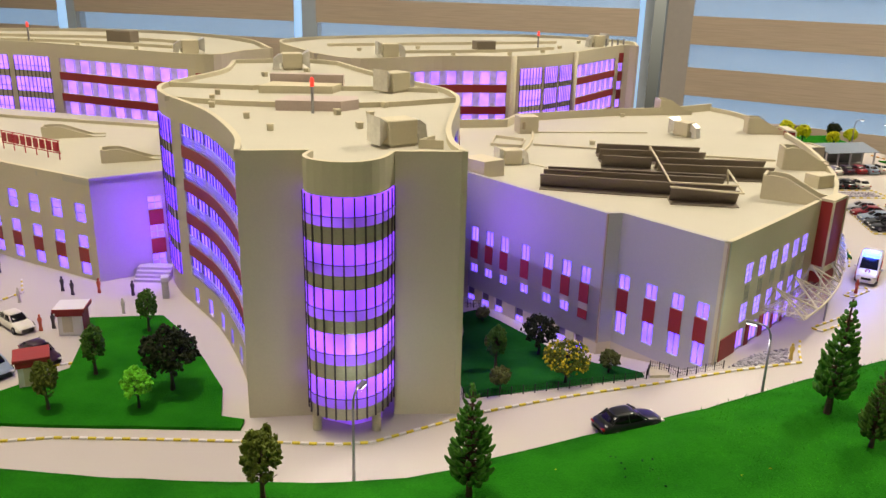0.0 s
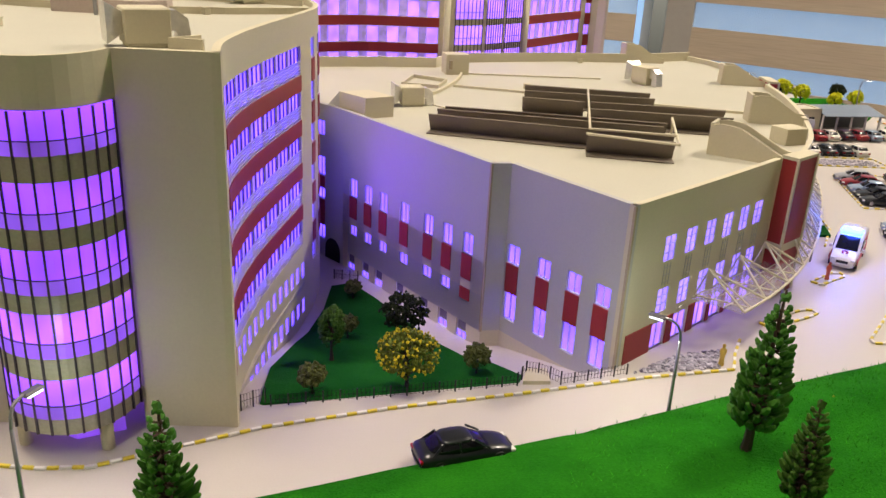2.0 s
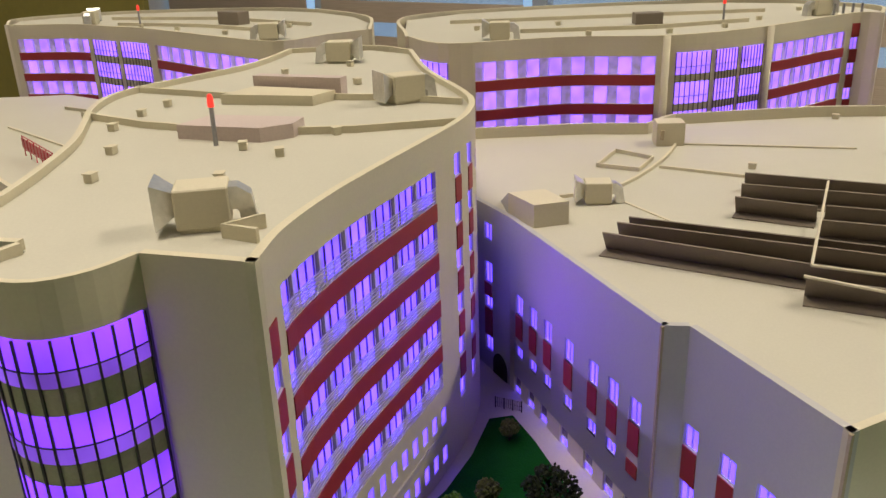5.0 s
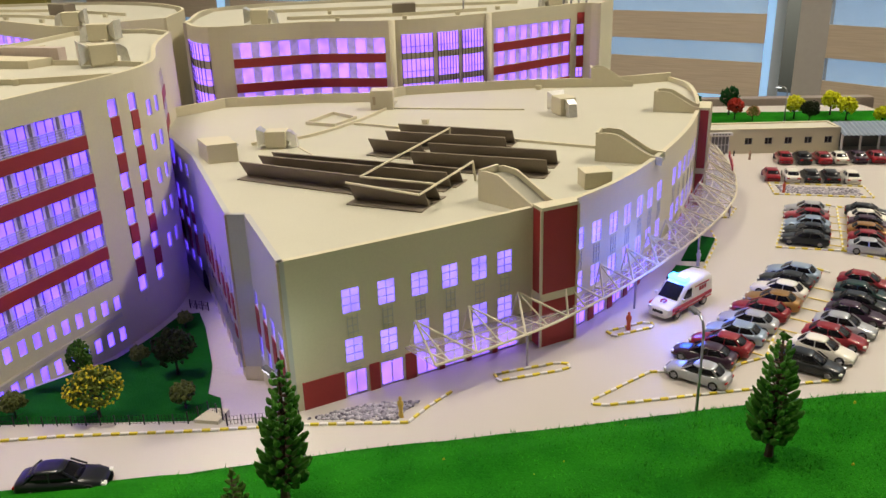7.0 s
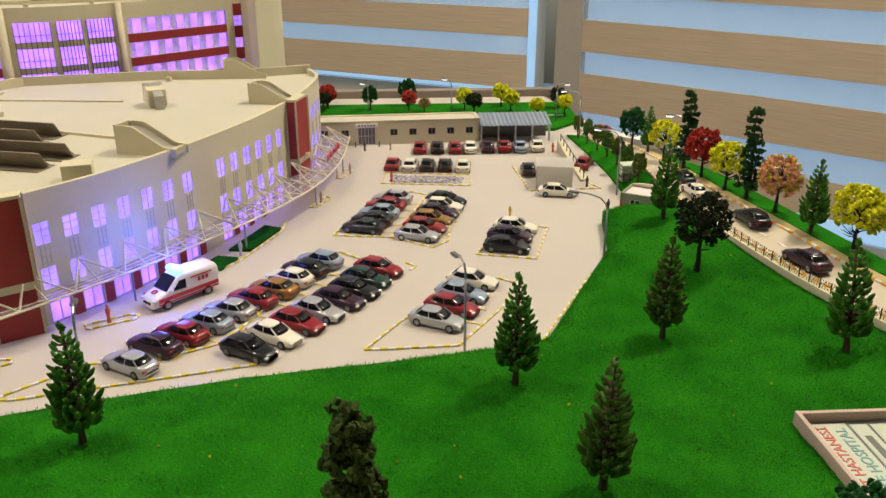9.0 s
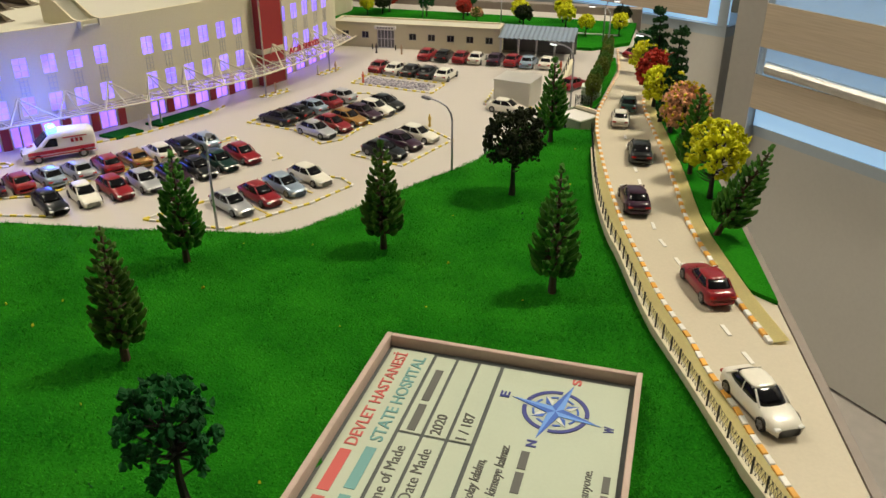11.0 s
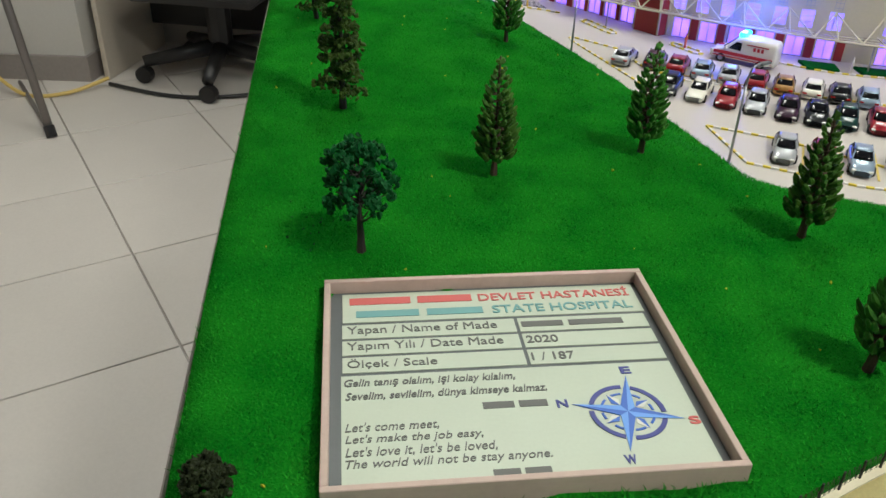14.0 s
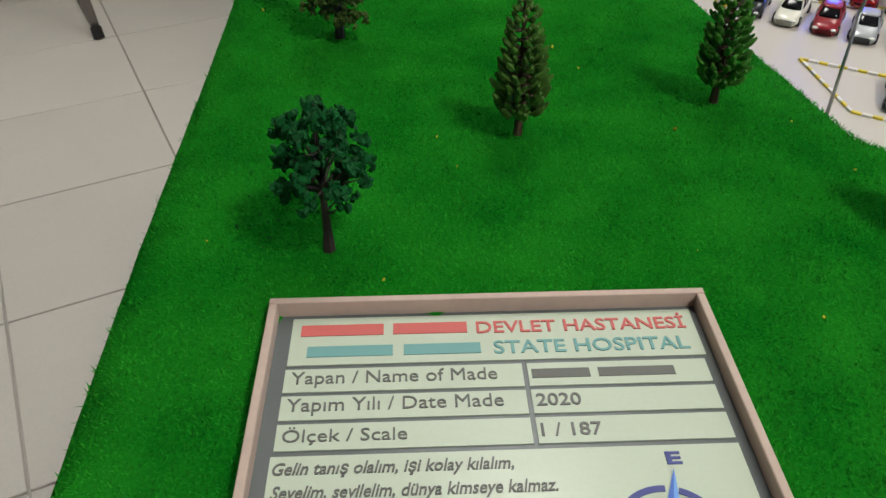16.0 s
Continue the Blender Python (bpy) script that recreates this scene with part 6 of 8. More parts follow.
row_of([(3.35, 4.945, "black"), (3.345, 5.085, "purple"), (3.355, 5.21, "white")], -2, "on the small parking island", "small parking row")
row_of([(3.20, 4.145, "silver"), (3.23, 4.27, "red"), (3.245, 4.395, "blue"), (3.265, 4.53, "white")], -12, "on the lawn-side parking island", "lawn-side parking row")
row_of([(2.47, 6.15, "red"), (2.58, 6.16, "white"), (2.685, 6.175, "black"), (2.79, 6.195, "black"), (2.90, 6.21, "white")], 98, "behind the pebble bed", "pebble bed parking row")
row_of([(2.54, 6.575, "red"), (2.65, 6.60, "black"), (2.765, 6.625, "red"), (2.86, 6.655, "white"), (2.97, 6.70, "purple"), (3.08, 6.73, "red"), (3.18, 6.745, "blue"), (3.29, 6.79, "white")], 104, "before the long low building", "back parking row")
car(3.30, 6.22, 100, "black", "beside the clear box", "loose toy cars")
car(3.51, 5.82, 4, "white", "before the clear box", "loose toy cars")
car(3.62, 6.42, 80, "red", "behind the clear box", "loose toy cars")
car(0.65, 2.455, 26, "black", "driving on the front street", "driving toy cars", scale=1.15)
car(4.437, 5.196, 112, "black", "driving on the side road", "driving toy cars", z=0.133, scale=1.04)
car(4.585, 4.720, 118, "purple", "driving on the side road", "driving toy cars", z=0.133, scale=1.04)
car(4.970, 4.250, 128, "red", "driving on the side road", "driving toy cars", z=0.133, scale=1.04)
car(5.225, 3.770, -45, "white", "driving on the side road", "driving toy cars", z=0.133, scale=1.04)
car(4.166, 5.800, 110, "green", "waiting on the side road", "driving toy cars", z=0.133, scale=0.90)
car(4.211, 5.575, 110, "white", "waiting on the side road", "driving toy cars", z=0.133, scale=0.90)
car(3.70, 7.27, 66, "red", "far off on the side road", "driving toy cars", z=0.015, scale=0.99)
# cars of the forecourt
car(-1.86, 2.99, -35, "white", "parked in the forecourt", "forecourt toy cars")
car(-1.60, 2.72, -35, "purple", "parked in the forecourt", "forecourt toy cars")
car(-1.72, 2.60, -35, "blue", "parked in the forecourt", "forecourt toy cars")
for a, b in (((2.36, 3.69), (2.62, 4.72)), ((2.30, 3.665), (2.47, 3.83))):
    stripe(a, b)
for x, y in ((2.42, 3.87), (2.47, 3.98), (2.52, 4.09), (2.56, 4.2), (2.60, 4.31), (2.63, 4.42), (2.66, 4.53)):
    stripe((x - 0.1, y + 0.01), (x + 0.12, y - 0.06))
for y in (4.21, 4.335, 4.46):
    stripe((3.12, y + 0.02), (3.36, y - 0.03))
for y in (5.06, 5.17, 5.285, 5.395, 5.5):
    stripe((2.53, y), (3.05, y - 0.02))


# ---- ambulance ----
def make_ambulance():
    th = thing("ambulance", 2.14, 4.155, 0, 243, "white toy ambulance van with red stripe and lit blue light bar", "ambulance")
    L, w = 0.305, 0.115
    th.scale = (1.0, 0.93, 0.90)
    bm = B()
    # rounded van body: a sloping windscreen, short bonnet and softly domed roof
    prof = [(-0.5, 0.112, 0.86), (-0.49, 0.130, 0.95), (-0.46, 0.139, 0.99), (-0.2, 0.144, 1.0), (0.02, 0.144, 1.0), (0.08, 0.141, 1.0), (0.13, 0.131, 0.99), (0.22, 0.103, 0.98),
            (0.295, 0.080, 0.96), (0.38, 0.071, 0.94), (0.44, 0.063, 0.90), (0.48, 0.051, 0.83), (0.5, 0.034, 0.70)]
    rings = []
    for x, top, k in prof:
        mid, hz, hy = (top + 0.016) / 2, (top - 0.016) / 2, w / 2 * k
        ring = []
        for i in range(20):
            c, q = math.cos(2 * math.pi * i / 20), math.sin(2 * math.pi * i / 20)
            ring.append((x * L, hy * math.copysign(abs(c) ** 0.42, c), mid + hz * math.copysign(abs(q) ** 0.42, q)))
        rings.append(ring)
    loft(bm, rings)
    bmesh.ops.recalc_face_normals(bm, faces=bm.faces)
    part("body", bm, M["white_plastic"], th, smooth=True)
    for sd in (-1, 1):
        bm = B()
        box(bm, (-0.02 * L, sd * (w / 2 + 0.0005), 0.052), (0.90 * L, 0.003, 0.016))
        part("side_stripe", bm, M["red_stripe"], th, "dark red side stripe")
        bm = B()
        box(bm, (-0.02 * L, sd * (w / 2 + 0.0005), 0.034), (0.90 * L, 0.003, 0.005))
        part("side_stripe", bm, M["red_stripe"], th)
        bm = B()
        v = [(0.02, 0.074), (0.02, 0.116), (0.11, 0.116), (0.215, 0.078)]
        loft(bm, [[(x * L, sd * (w / 2 - 0.004), z) for x, z in v], [(x * L, sd * (w / 2 + 0.0015), z) for x, z in v]])
        part("side_window", bm, M["car_glass"], th, "black cab side window")
        for k in range(3):
            bm = B()
            box(bm, ((-0.30 + 0.06 * k) * L, sd * (w / 2 + 0.0008), 0.094), (0.011, 0.002, 0.018))
            part("number_bar", bm, M["red_stripe"], th, "red number bar on the side")
        bm = B()
        box(bm, (-0.22 * L, sd * (w / 2 - 0.0005), 0.112), (0.10, 0.003, 0.005))
        part("number_bar", bm, M["red_stripe"], th)
    bm = B()
    loft(bm, [[(0.115 * L, -0.043, 0.118), (0.115 * L, 0.043, 0.118), (0.27 * L, 0.046, 0.070), (0.27 * L, -0.046, 0.070)],
              [(0.135 * L, -0.042, 0.132), (0.135 * L, 0.042, 0.132), (0.30 * L, 0.045, 0.082), (0.30 * L, -0.045, 0.082)]])
    part("windscreen", bm, M["car_glass"], th, "black windscreen")
    bm = B()
    box(bm, (0.497 * L, 0, 0.040), (0.006, 0.05, 0.014), bevel=0.003)
    part("grille", bm, M["tyre"], th)
    bm = B()
    k = 14
    for i in range(k):
        a = 0.7 + 4.9 * i / (k - 1)
        p = (0.375 * L + math.cos(a) * 0.011, math.sin(a) * 0.011)
        box(bm, (p[0], p[1], 0.0765 - (math.cos(a) * 0.011) * 0.25), (0.006, 0.005, 0.003), turn=math.degrees(a))
    part("crescent", bm, M["red_stripe"], th, "red crescent on the bonnet")
    for sx in (-0.30, 0.31):
        for sy in (-1, 1):
            bm = B()
            rod(bm, (0, -0.007, 0), (0, 0.007, 0), 0.0215, n=14)
            wl = part("wheel", bm, M["tyre"], th, at=(sx * L, sy * w * 0.45, 0.0215))
            bm = B()
            rod(bm, (0, -0.008, 0), (0, 0.008, 0), 0.012, n=10)
            part("rim", bm, M["rim"], wl)
    for sy in (-1, 1):
        bm = B()
        box(bm, (0.475 * L, sy * 0.041, 0.052), (0.012, 0.02, 0.010), bevel=0.002)
        part("head_lamp", bm, M["head_light"], th)
        bm = B()
        box(bm, (0.24 * L, sy * 0.066, 0.082), (0.008, 0.014, 0.016), bevel=0.002)
        part("wing_mirror", bm, M["white_plastic"], th)
    bm = B()
    box(bm, (0.05 * L, 0, 0.151), (0.038, 0.090, 0.022), bevel=0.008)
    part("light_bar", bm, M["blue_beacon"], th, "glowing blue light bar")
    bm = B()
    box(bm, (0.05 * L, 0.018, 0.163), (0.022, 0.03, 0.004), bevel=0.0015)
    part("light_bar_core", bm, M["blue_beacon_core"], th)
    la = new("beacon_lamp", bpy.data.lights.new("beacon_lamp", "POINT"))
    la.data.energy, la.data.color, la.data.shadow_soft_size = 0.12, (0.035, 0.10, 1.0), 0.008
    la.matrix_world = Matrix.Translation(W(2.13, 4.135, 0.185))


make_ambulance()


# ---- trees ----
def trunk_mesh(rng, h, r, limbs, lean=(0, 0), bend=0.02, spread=0.5, mat="bark", start=0.35):
    bm = B()
    k = 6
    pts = [Vector((lean[0] * h * t * t + rng.uniform(-bend, bend) * h * t, lean[1] * h * t * t + rng.uniform(-bend, bend) * h * t, h * t)) for t in np.linspace(0, 1, k)]
    rings = []
    for i, p in enumerate(pts):
        rr = r * (1.25 if i == 0 else 1 - 0.75 * i / (k - 1))
        rings.append([(p.x + math.cos(a) * rr, p.y + math.sin(a) * rr, p.z) for a in np.linspace(0, 2 * math.pi, 7)[:-1]])
    loft(bm, rings)
    tips = []
    for j in range(limbs):
        t = rng.uniform(start, 0.95)
        i = min(int(t * (k - 1)), k - 2)
        p = pts[i].lerp(pts[i + 1], t * (k - 1) - i)
        a = j * 2.4 + rng.uniform(-0.4, 0.4)
        L = h * spread * rng.uniform(0.5, 1.0) * (1.15 - 0.6 * t)
        q = p + Vector((math.cos(a) * L, math.sin(a) * L, L * rng.uniform(0.05, 0.95)))
        mid = p.lerp(q, 0.5) + Vector((0, 0, -0.06 * L))
        rod(bm, p, mid, r * 0.34, r * 0.24, n=4, cap=False)
        rod(bm, mid, q, r * 0.24, r * 0.10, n=4, cap=False)
        tips.append((mid, q))
    return bm, pts, tips


def clump(bm, rng, c, r, flat=1.0, direction=None):
    """A rough little tuft: a stretched, dented ball of few faces."""
    m = Matrix.Translation(c) @ Euler((rng.uniform(0, 6), rng.uniform(0, 6), rng.uniform(0, 6))).to_matrix().to_4x4()
    if direction is not None:
        m = Matrix.Translation(c) @ direction.to_track_quat("X", "Z").to_matrix().to_4x4()
    g = bmesh.ops.create_icosphere(bm, subdivisions=1, radius=1, matrix=m @ Matrix.Diagonal((r, r * 0.75, r * flat, 1)))
    for v in g["verts"]:
        v.co += Vector((rng.uniform(-1, 1), rng.uniform(-1, 1), rng.uniform(-1, 1))) * r * 0.34


def tuft(bm, rng, root, tip, thick):
    """A plump upturned needle bud: a bent, dented spindle of few faces."""
    d = tip - root
    side = Vector((-d.y, d.x, 0)).normalized()
    up = Vector((0, 0, 1))
    rings = []
    for f, w in ((0.0, 0.40), (0.3, 0.95), (0.72, 1.1), (1.0, 0.5)):
        c = root + d * f + up * (f * f * d.length * 0.75)
        ww = thick * w * rng.uniform(0.8, 1.2)
        ring = []
        for k in range(5):
            a = 2 * math.pi * k / 5
            ring.append(tuple(c + side * math.cos(a) * ww * rng.uniform(0.85, 1.15) + (up * 0.85 - d.normalized() * 0.45) * math.sin(a) * ww))
        rings.append(ring)
    loft(bm, rings)


def conifer_meshes(seed, h, width, leaf, shape=0.8, loose=1.0):
    """Toy fir: whorls of bare brown wire branches ending in plump upturned buds."""
    rng = random.Random(seed)
    bm, pts, _ = trunk_mesh(rng, h, 0.0088 * h / 0.34, 0, bend=0.012)
    crown = B()
    layers = 14
    for i in range(layers):
        t = i / (layers - 1)
        zz = h * (0.185 + 0.755 * t)
        rad = width / 2 * ((1 - t) ** shape) * (0.74 + 0.26 * math.sin(min(t * 7, 1.57))) + 0.009
        n = max(4, int(8 * (1 - t) + 4))
        for j in range(n):
            if rng.random() > 0.96 * loose:
                continue
            a = j * 2 * math.pi / n + i * 0.7 + rng.uniform(-0.2, 0.2)
            rr = rad * rng.uniform(0.84, 1.1)
            d = Vector((math.cos(a), math.sin(a), 0))
            root = Vector((0, 0, zz - rr * 0.10))
            tip = Vector((0, 0, zz + rng.uniform(-0.004, 0.004))) + d * rr
            m = root.lerp(tip, 0.50)
            rod(bm, root, m, 0.0034, 0.0026, n=4, cap=False)
            tuft(crown, rng, m, tip, 0.0074 * h / 0.34 * (1.1 - 0.35 * t))
            if rr > 0.030:
                for sgn in (-1, 1):
                    e = Vector((math.cos(a + sgn * 0.75), math.sin(a + sgn * 0.75), 0))
                    q = root.lerp(tip, 0.36)
                    if rng.random() < 0.5:
                        tuft(crown, rng, q, q + e * rr * 0.34 + Vector((0, 0, 0.003)), 0.0062 * h / 0.34)
    clump(crown, rng, Vector((0, 0, h * 0.965)), 0.012, 1.3)
    return link_mesh("trunk", bm, M["bark"]), link_mesh("crown", crown, LEAF[leaf])


def shaggy_meshes(seed, h, width, leaf, lean=(0, 0)):
    """A tall loose cypress: ragged shelves of tufts on alternate sides of a dark stem, with gaps between."""
    rng = random.Random(seed)
    bm, pts, _ = trunk_mesh(rng, h, 0.0085 * h / 0.4, 0, lean, 0.03)
    crown = B()
    layers = 11
    for i in range(layers):
        t = 0.17 + 0.79 * i / (layers - 1)
        k = min(int(t * 5), 4)
        c = pts[k].lerp(pts[k + 1], t * 5 - k)
        rad = width / 2 * (1.0 - 0.62 * t) * rng.uniform(0.88, 1.12)
        turn = i * 2.6 + rng.uniform(-0.5, 0.5)
        for a, far, n in ((turn, 0.58, 52), (turn + 2.3, 0.50, 42), (turn - 2.2, 0.52, 42)):
            o = c + Vector((math.cos(a), math.sin(a), 0)) * rad * far + Vector((0, 0, rng.uniform(-0.010, 0.006)))
            rod(bm, c - Vector((0, 0, 0.01)), o, 0.0032, 0.002, n=4, cap=False)
            for _ in range(n):
                e, q = rng.uniform(0, 6.28), rad * 0.48 * math.sqrt(rng.random())
                clump(crown, rng, o + Vector((math.cos(e) * q, math.sin(e) * q, rng.gauss(0, 0.0048) - q * 0.12)), 0.0068 * rng.uniform(0.7, 1.3), 0.65)
    for _ in range(12):
        clump(crown, rng, pts[-1] + Vector((rng.gauss(0, 0.008), rng.gauss(0, 0.008), rng.uniform(-0.02, 0.006))), 0.008, 0.8)
    return link_mesh("trunk", bm, M["bark_dark"]), link_mesh("crown", crown, LEAF[leaf])


def broadleaf_meshes(seed, h, width, leaf, dense=1.0, leaf2=None, bark="bark_dark", start=0.35, size=1.0, bunches=34, loose=0.11):
    """Toy broadleaf: forked wire limbs carrying many small foam tufts, with gaps."""
    rng = random.Random(seed)
    bm, pts, tips = trunk_mesh(rng, h * 0.74, 0.0105 * h / 0.3, 22, bend=0.03, spread=0.62 * width / h, mat=bark, start=start)
    crown = B()
    n = int(560 * dense)
    # leafy sprays spread evenly over an egg-shaped crown, each a loose bunch of chips
    sprays = []
    for i in range(bunches):
        up = 1 - 1.72 * (i + 0.5) / bunches
        a, r = i * 2.39996 + rng.uniform(-0.2, 0.2), rng.uniform(0.66, 0.95)
        flat_r = math.sqrt(max(1 - up * up, 0))
        sprays.append(Vector((math.cos(a) * flat_r, math.sin(a) * flat_r, up)) * r)
    for c in sprays[::2]:
        q = Vector((c.x * width / 2, c.y * width / 2, h * 0.64 + c.z * h * 0.37))
        root = pts[3].lerp(pts[-1], max(0.0, c.z * 0.6))
        rod(bm, root, q, 0.0040 * h / 0.3, 0.0012 * h / 0.3, n=4, cap=False)
    for i in range(n):
        e = sprays[i % bunches] + Vector((rng.gauss(0, 1), rng.gauss(0, 1), rng.gauss(0, 0.8))) * loose
        if e.length > 1.05:
            e = e / e.length * rng.uniform(0.9, 1.05)
        p = Vector((e.x * width / 2, e.y * width / 2, h * 0.64 + e.z * h * 0.37))
        clump(crown, rng, p, 0.0088 * size * rng.uniform(0.7, 1.35), 0.5)
    mats = [LEAF[leaf]]
    me = link_mesh("crown", crown, mats)
    me2 = None
    if leaf2:
        spot = B()
        for i in range(int(150 * dense)):
            th_, ph = rng.uniform(0, 6.28), math.acos(rng.uniform(-0.6, 1))
            e = Vector((math.sin(ph) * math.cos(th_), math.sin(ph) * math.sin(th_), math.cos(ph))) * rng.uniform(0.95, 1.08)
            clump(spot, rng, Vector((e.x * width / 2, e.y * width / 2, h * 0.64 + e.z * h * 0.37)), 0.0062 * rng.uniform(0.7, 1.2), 0.7)
        me2 = link_mesh("blossom", spot, LEAF[leaf2])
    return link_mesh("trunk", bm, M[bark]), me, me2


def plant(name, meshes, x, y, z, turn, label, category="tree", group="", scale=1.0, tilt=(0, 0)):
    th = thing(name, x, y, z, 0, label, category, group)
    p = W(x, y, z)
    th.matrix_basis = pose(p.x, p.y, p.z, tilt[0], tilt[1], turn)
    th.scale = (scale, scale, scale)
    part("trunk", meshes[0], None, th)
    part("crown", meshes[1], None, th)
    if len(meshes) > 2 and meshes[2]:
        part("blossom", meshes[2], None, th, "scattered blossom tufts")
    return th


FIR = [conifer_meshes(s, 0.37, 0.140, "fir", 0.66) for s in (11, 12, 13)]
FIR_D = [conifer_meshes(s, 0.375, 0.138, "fir_dark", 0.64) for s in (21, 22)]
FIR_O = broadleaf_meshes(31, 0.20, 0.086, "fir_olive", 1.1, bark="bark", start=0.3, size=0.66, bunches=26, loose=0.15)
SHAG = [shaggy_meshes(41, 0.43, 0.165, "cypress"), shaggy_meshes(42, 0.45, 0.17, "deep")]
TEAL = [broadleaf_meshes(51, 0.31, 0.185, "teal", 1.0, start=0.36, size=0.98, bunches=30, loose=0.115), broadleaf_meshes(52, 0.26, 0.17, "teal", 1.3)]
DARK = [broadleaf_meshes(61, 0.335, 0.215, "dark", 2.1, size=0.88, bunches=34, loose=0.11), broadleaf_meshes(62, 0.22, 0.19, "dark", 1.15, size=0.9), broadleaf_meshes(63, 0.19, 0.15, "dark", 1.2)]
LIME = [broadleaf_meshes(71, 0.25, 0.19, "lime", 1.0, start=0.3), broadleaf_meshes(72, 0.19, 0.14, "lime", 1.2)]
REDT = [broadleaf_meshes(81, 0.24, 0.17, "red", 1.6), broadleaf_meshes(82, 0.19, 0.14, "red", 1.2)]
BLOS = [broadleaf_meshes(91, 0.25, 0.17, "blossom", 1.1, "blossom_yellow"), broadleaf_meshes(92, 0.16, 0.13, "bush_green", 1.0, "blossom")]
YELT = broadleaf_meshes(101, 0.20, 0.20, "bush_green", 1.3, "blossom_yellow", start=0.25, size=0.8)
BUSH = broadleaf_meshes(111, 0.10, 0.085, "bush", 0.6, start=0.1, size=0.8)
BRIGHT = broadleaf_meshes(121, 0.16, 0.11, "bright", 0.5, start=0.4)
SMALLFIR = broadleaf_meshes(131, 0.19, 0.080, "fir_garden", 1.1, bark="bark", start=0.3, size=0.66, bunches=26, loose=0.15)


def lawn_z(x, y):
    return grass_height(x, y) - 0.004


def on_lawn(name, meshes, x, y, turn, label, group="lawn trees", **kw):
    plant(name, meshes, x, y, lawn_z(x, y), turn, label, "tree", group, **kw)


on_lawn("fir_tree", FIR[0], 2.47, 3.055, 10, "green toy fir with upturned tufts on the lawn edge")
on_lawn("fir_tree", FIR[1], 3.562, 3.603, 40, "green toy fir with upturned tufts on the lawn")
on_lawn("fir_tree", FIR_D[0], 4.007, 4.018, 80, "olive-green slim toy fir on the lawn")
on_lawn("fir_tree", FIR[2], 4.59, 4.035, 200, "green toy fir leaning beside the road fence", tilt=(7, 0), scale=1.05)
on_lawn("fir_tree", FIR_D[1], 3.838, 3.151, 0, "slim toy fir with a red spot on the lawn")
on_lawn("broadleaf_tree", DARK[0], 4.16, 4.615, 0, "dark green round toy tree on the lawn")
on_lawn("fir_tree", FIR[1], 4.045, 5.19, 120, "green toy fir near the guard hut")
on_lawn("broadleaf_tree", TEAL[0], 4.364, 2.872, 30, "blue-green open toy tree beside the name board", tilt=(0, -4))
on_lawn("cypress_tree", SHAG[0], 3.40, 2.56, 60, "tall ragged dark toy cypress on the lawn", scale=1.28)
on_lawn("cypress_tree", SHAG[0], 2.32, 2.135, 160, "tall ragged dark toy cypress on the lawn", tilt=(0, -8), scale=1.12)
on_lawn("fir_tree", conifer_meshes(14, 0.42, 0.138, "fir", 0.66), 1.331, 2.512, 90, "tall green toy fir with upturned tufts beside the street", tilt=(3, 2))
on_lawn("fir_tree", FIR[2], 0.125, 1.955, 150, "green toy fir with upturned tufts beside the street")
on_lawn("fir_tree", FIR_O, -0.455, 1.86, 30, "olive-green ragged small toy tree beside the street", scale=1.25)
on_lawn("fir_tree", FIR_D[0], 1.375, 2.27, 20, "short dark toy fir on the lawn", scale=0.74)
plant("bush", DARK[2], 5.19, 2.82, lawn_z(5.19, 2.82), 0, "small dark dry bush at the table corner", "bush", "lawn bushes", scale=0.6)


def lawn_flecks():
    rng = random.Random(8)
    bm = B()
    for _ in range(130):
        x, y = rng.uniform(0.3, 5.2), rng.uniform(1.6, 5.2)
        if inside_poly(GRASS_POLY, x, y):
            clump(bm, rng, Vector((x, y, grass_height(x, y) + 0.003)), rng.uniform(0.002, 0.006), 0.5)
    solid("fallen_tufts", bm, LEAF["blossom_yellow"], "tiny fallen tufts scattered over the lawn", "tufts", "stuff")
    bm = B()
    for cx, cy, n, sp in ((4.2, 2.78, 20, 0.06), (4.30, 2.70, 10, 0.05), (0.62, 2.13, 12, 0.05), (4.3, 4.52, 14, 0.06), (0.72, 2.06, 8, 0.03)):
        for _ in range(n):
            x, y = rng.gauss(cx, sp), rng.gauss(cy, sp)
            if inside_poly(GRASS_POLY, x, y):
                clump(bm, rng, Vector((x, y, grass_height(x, y) + 0.001)), rng.uniform(0.002, 0.0055), 0.6)
    solid("fallen_leaves", bm, LEAF["teal"], "dark green crumbs of foam leaf fallen on the lawn", "leaf crumbs", "stuff")


lawn_flecks()


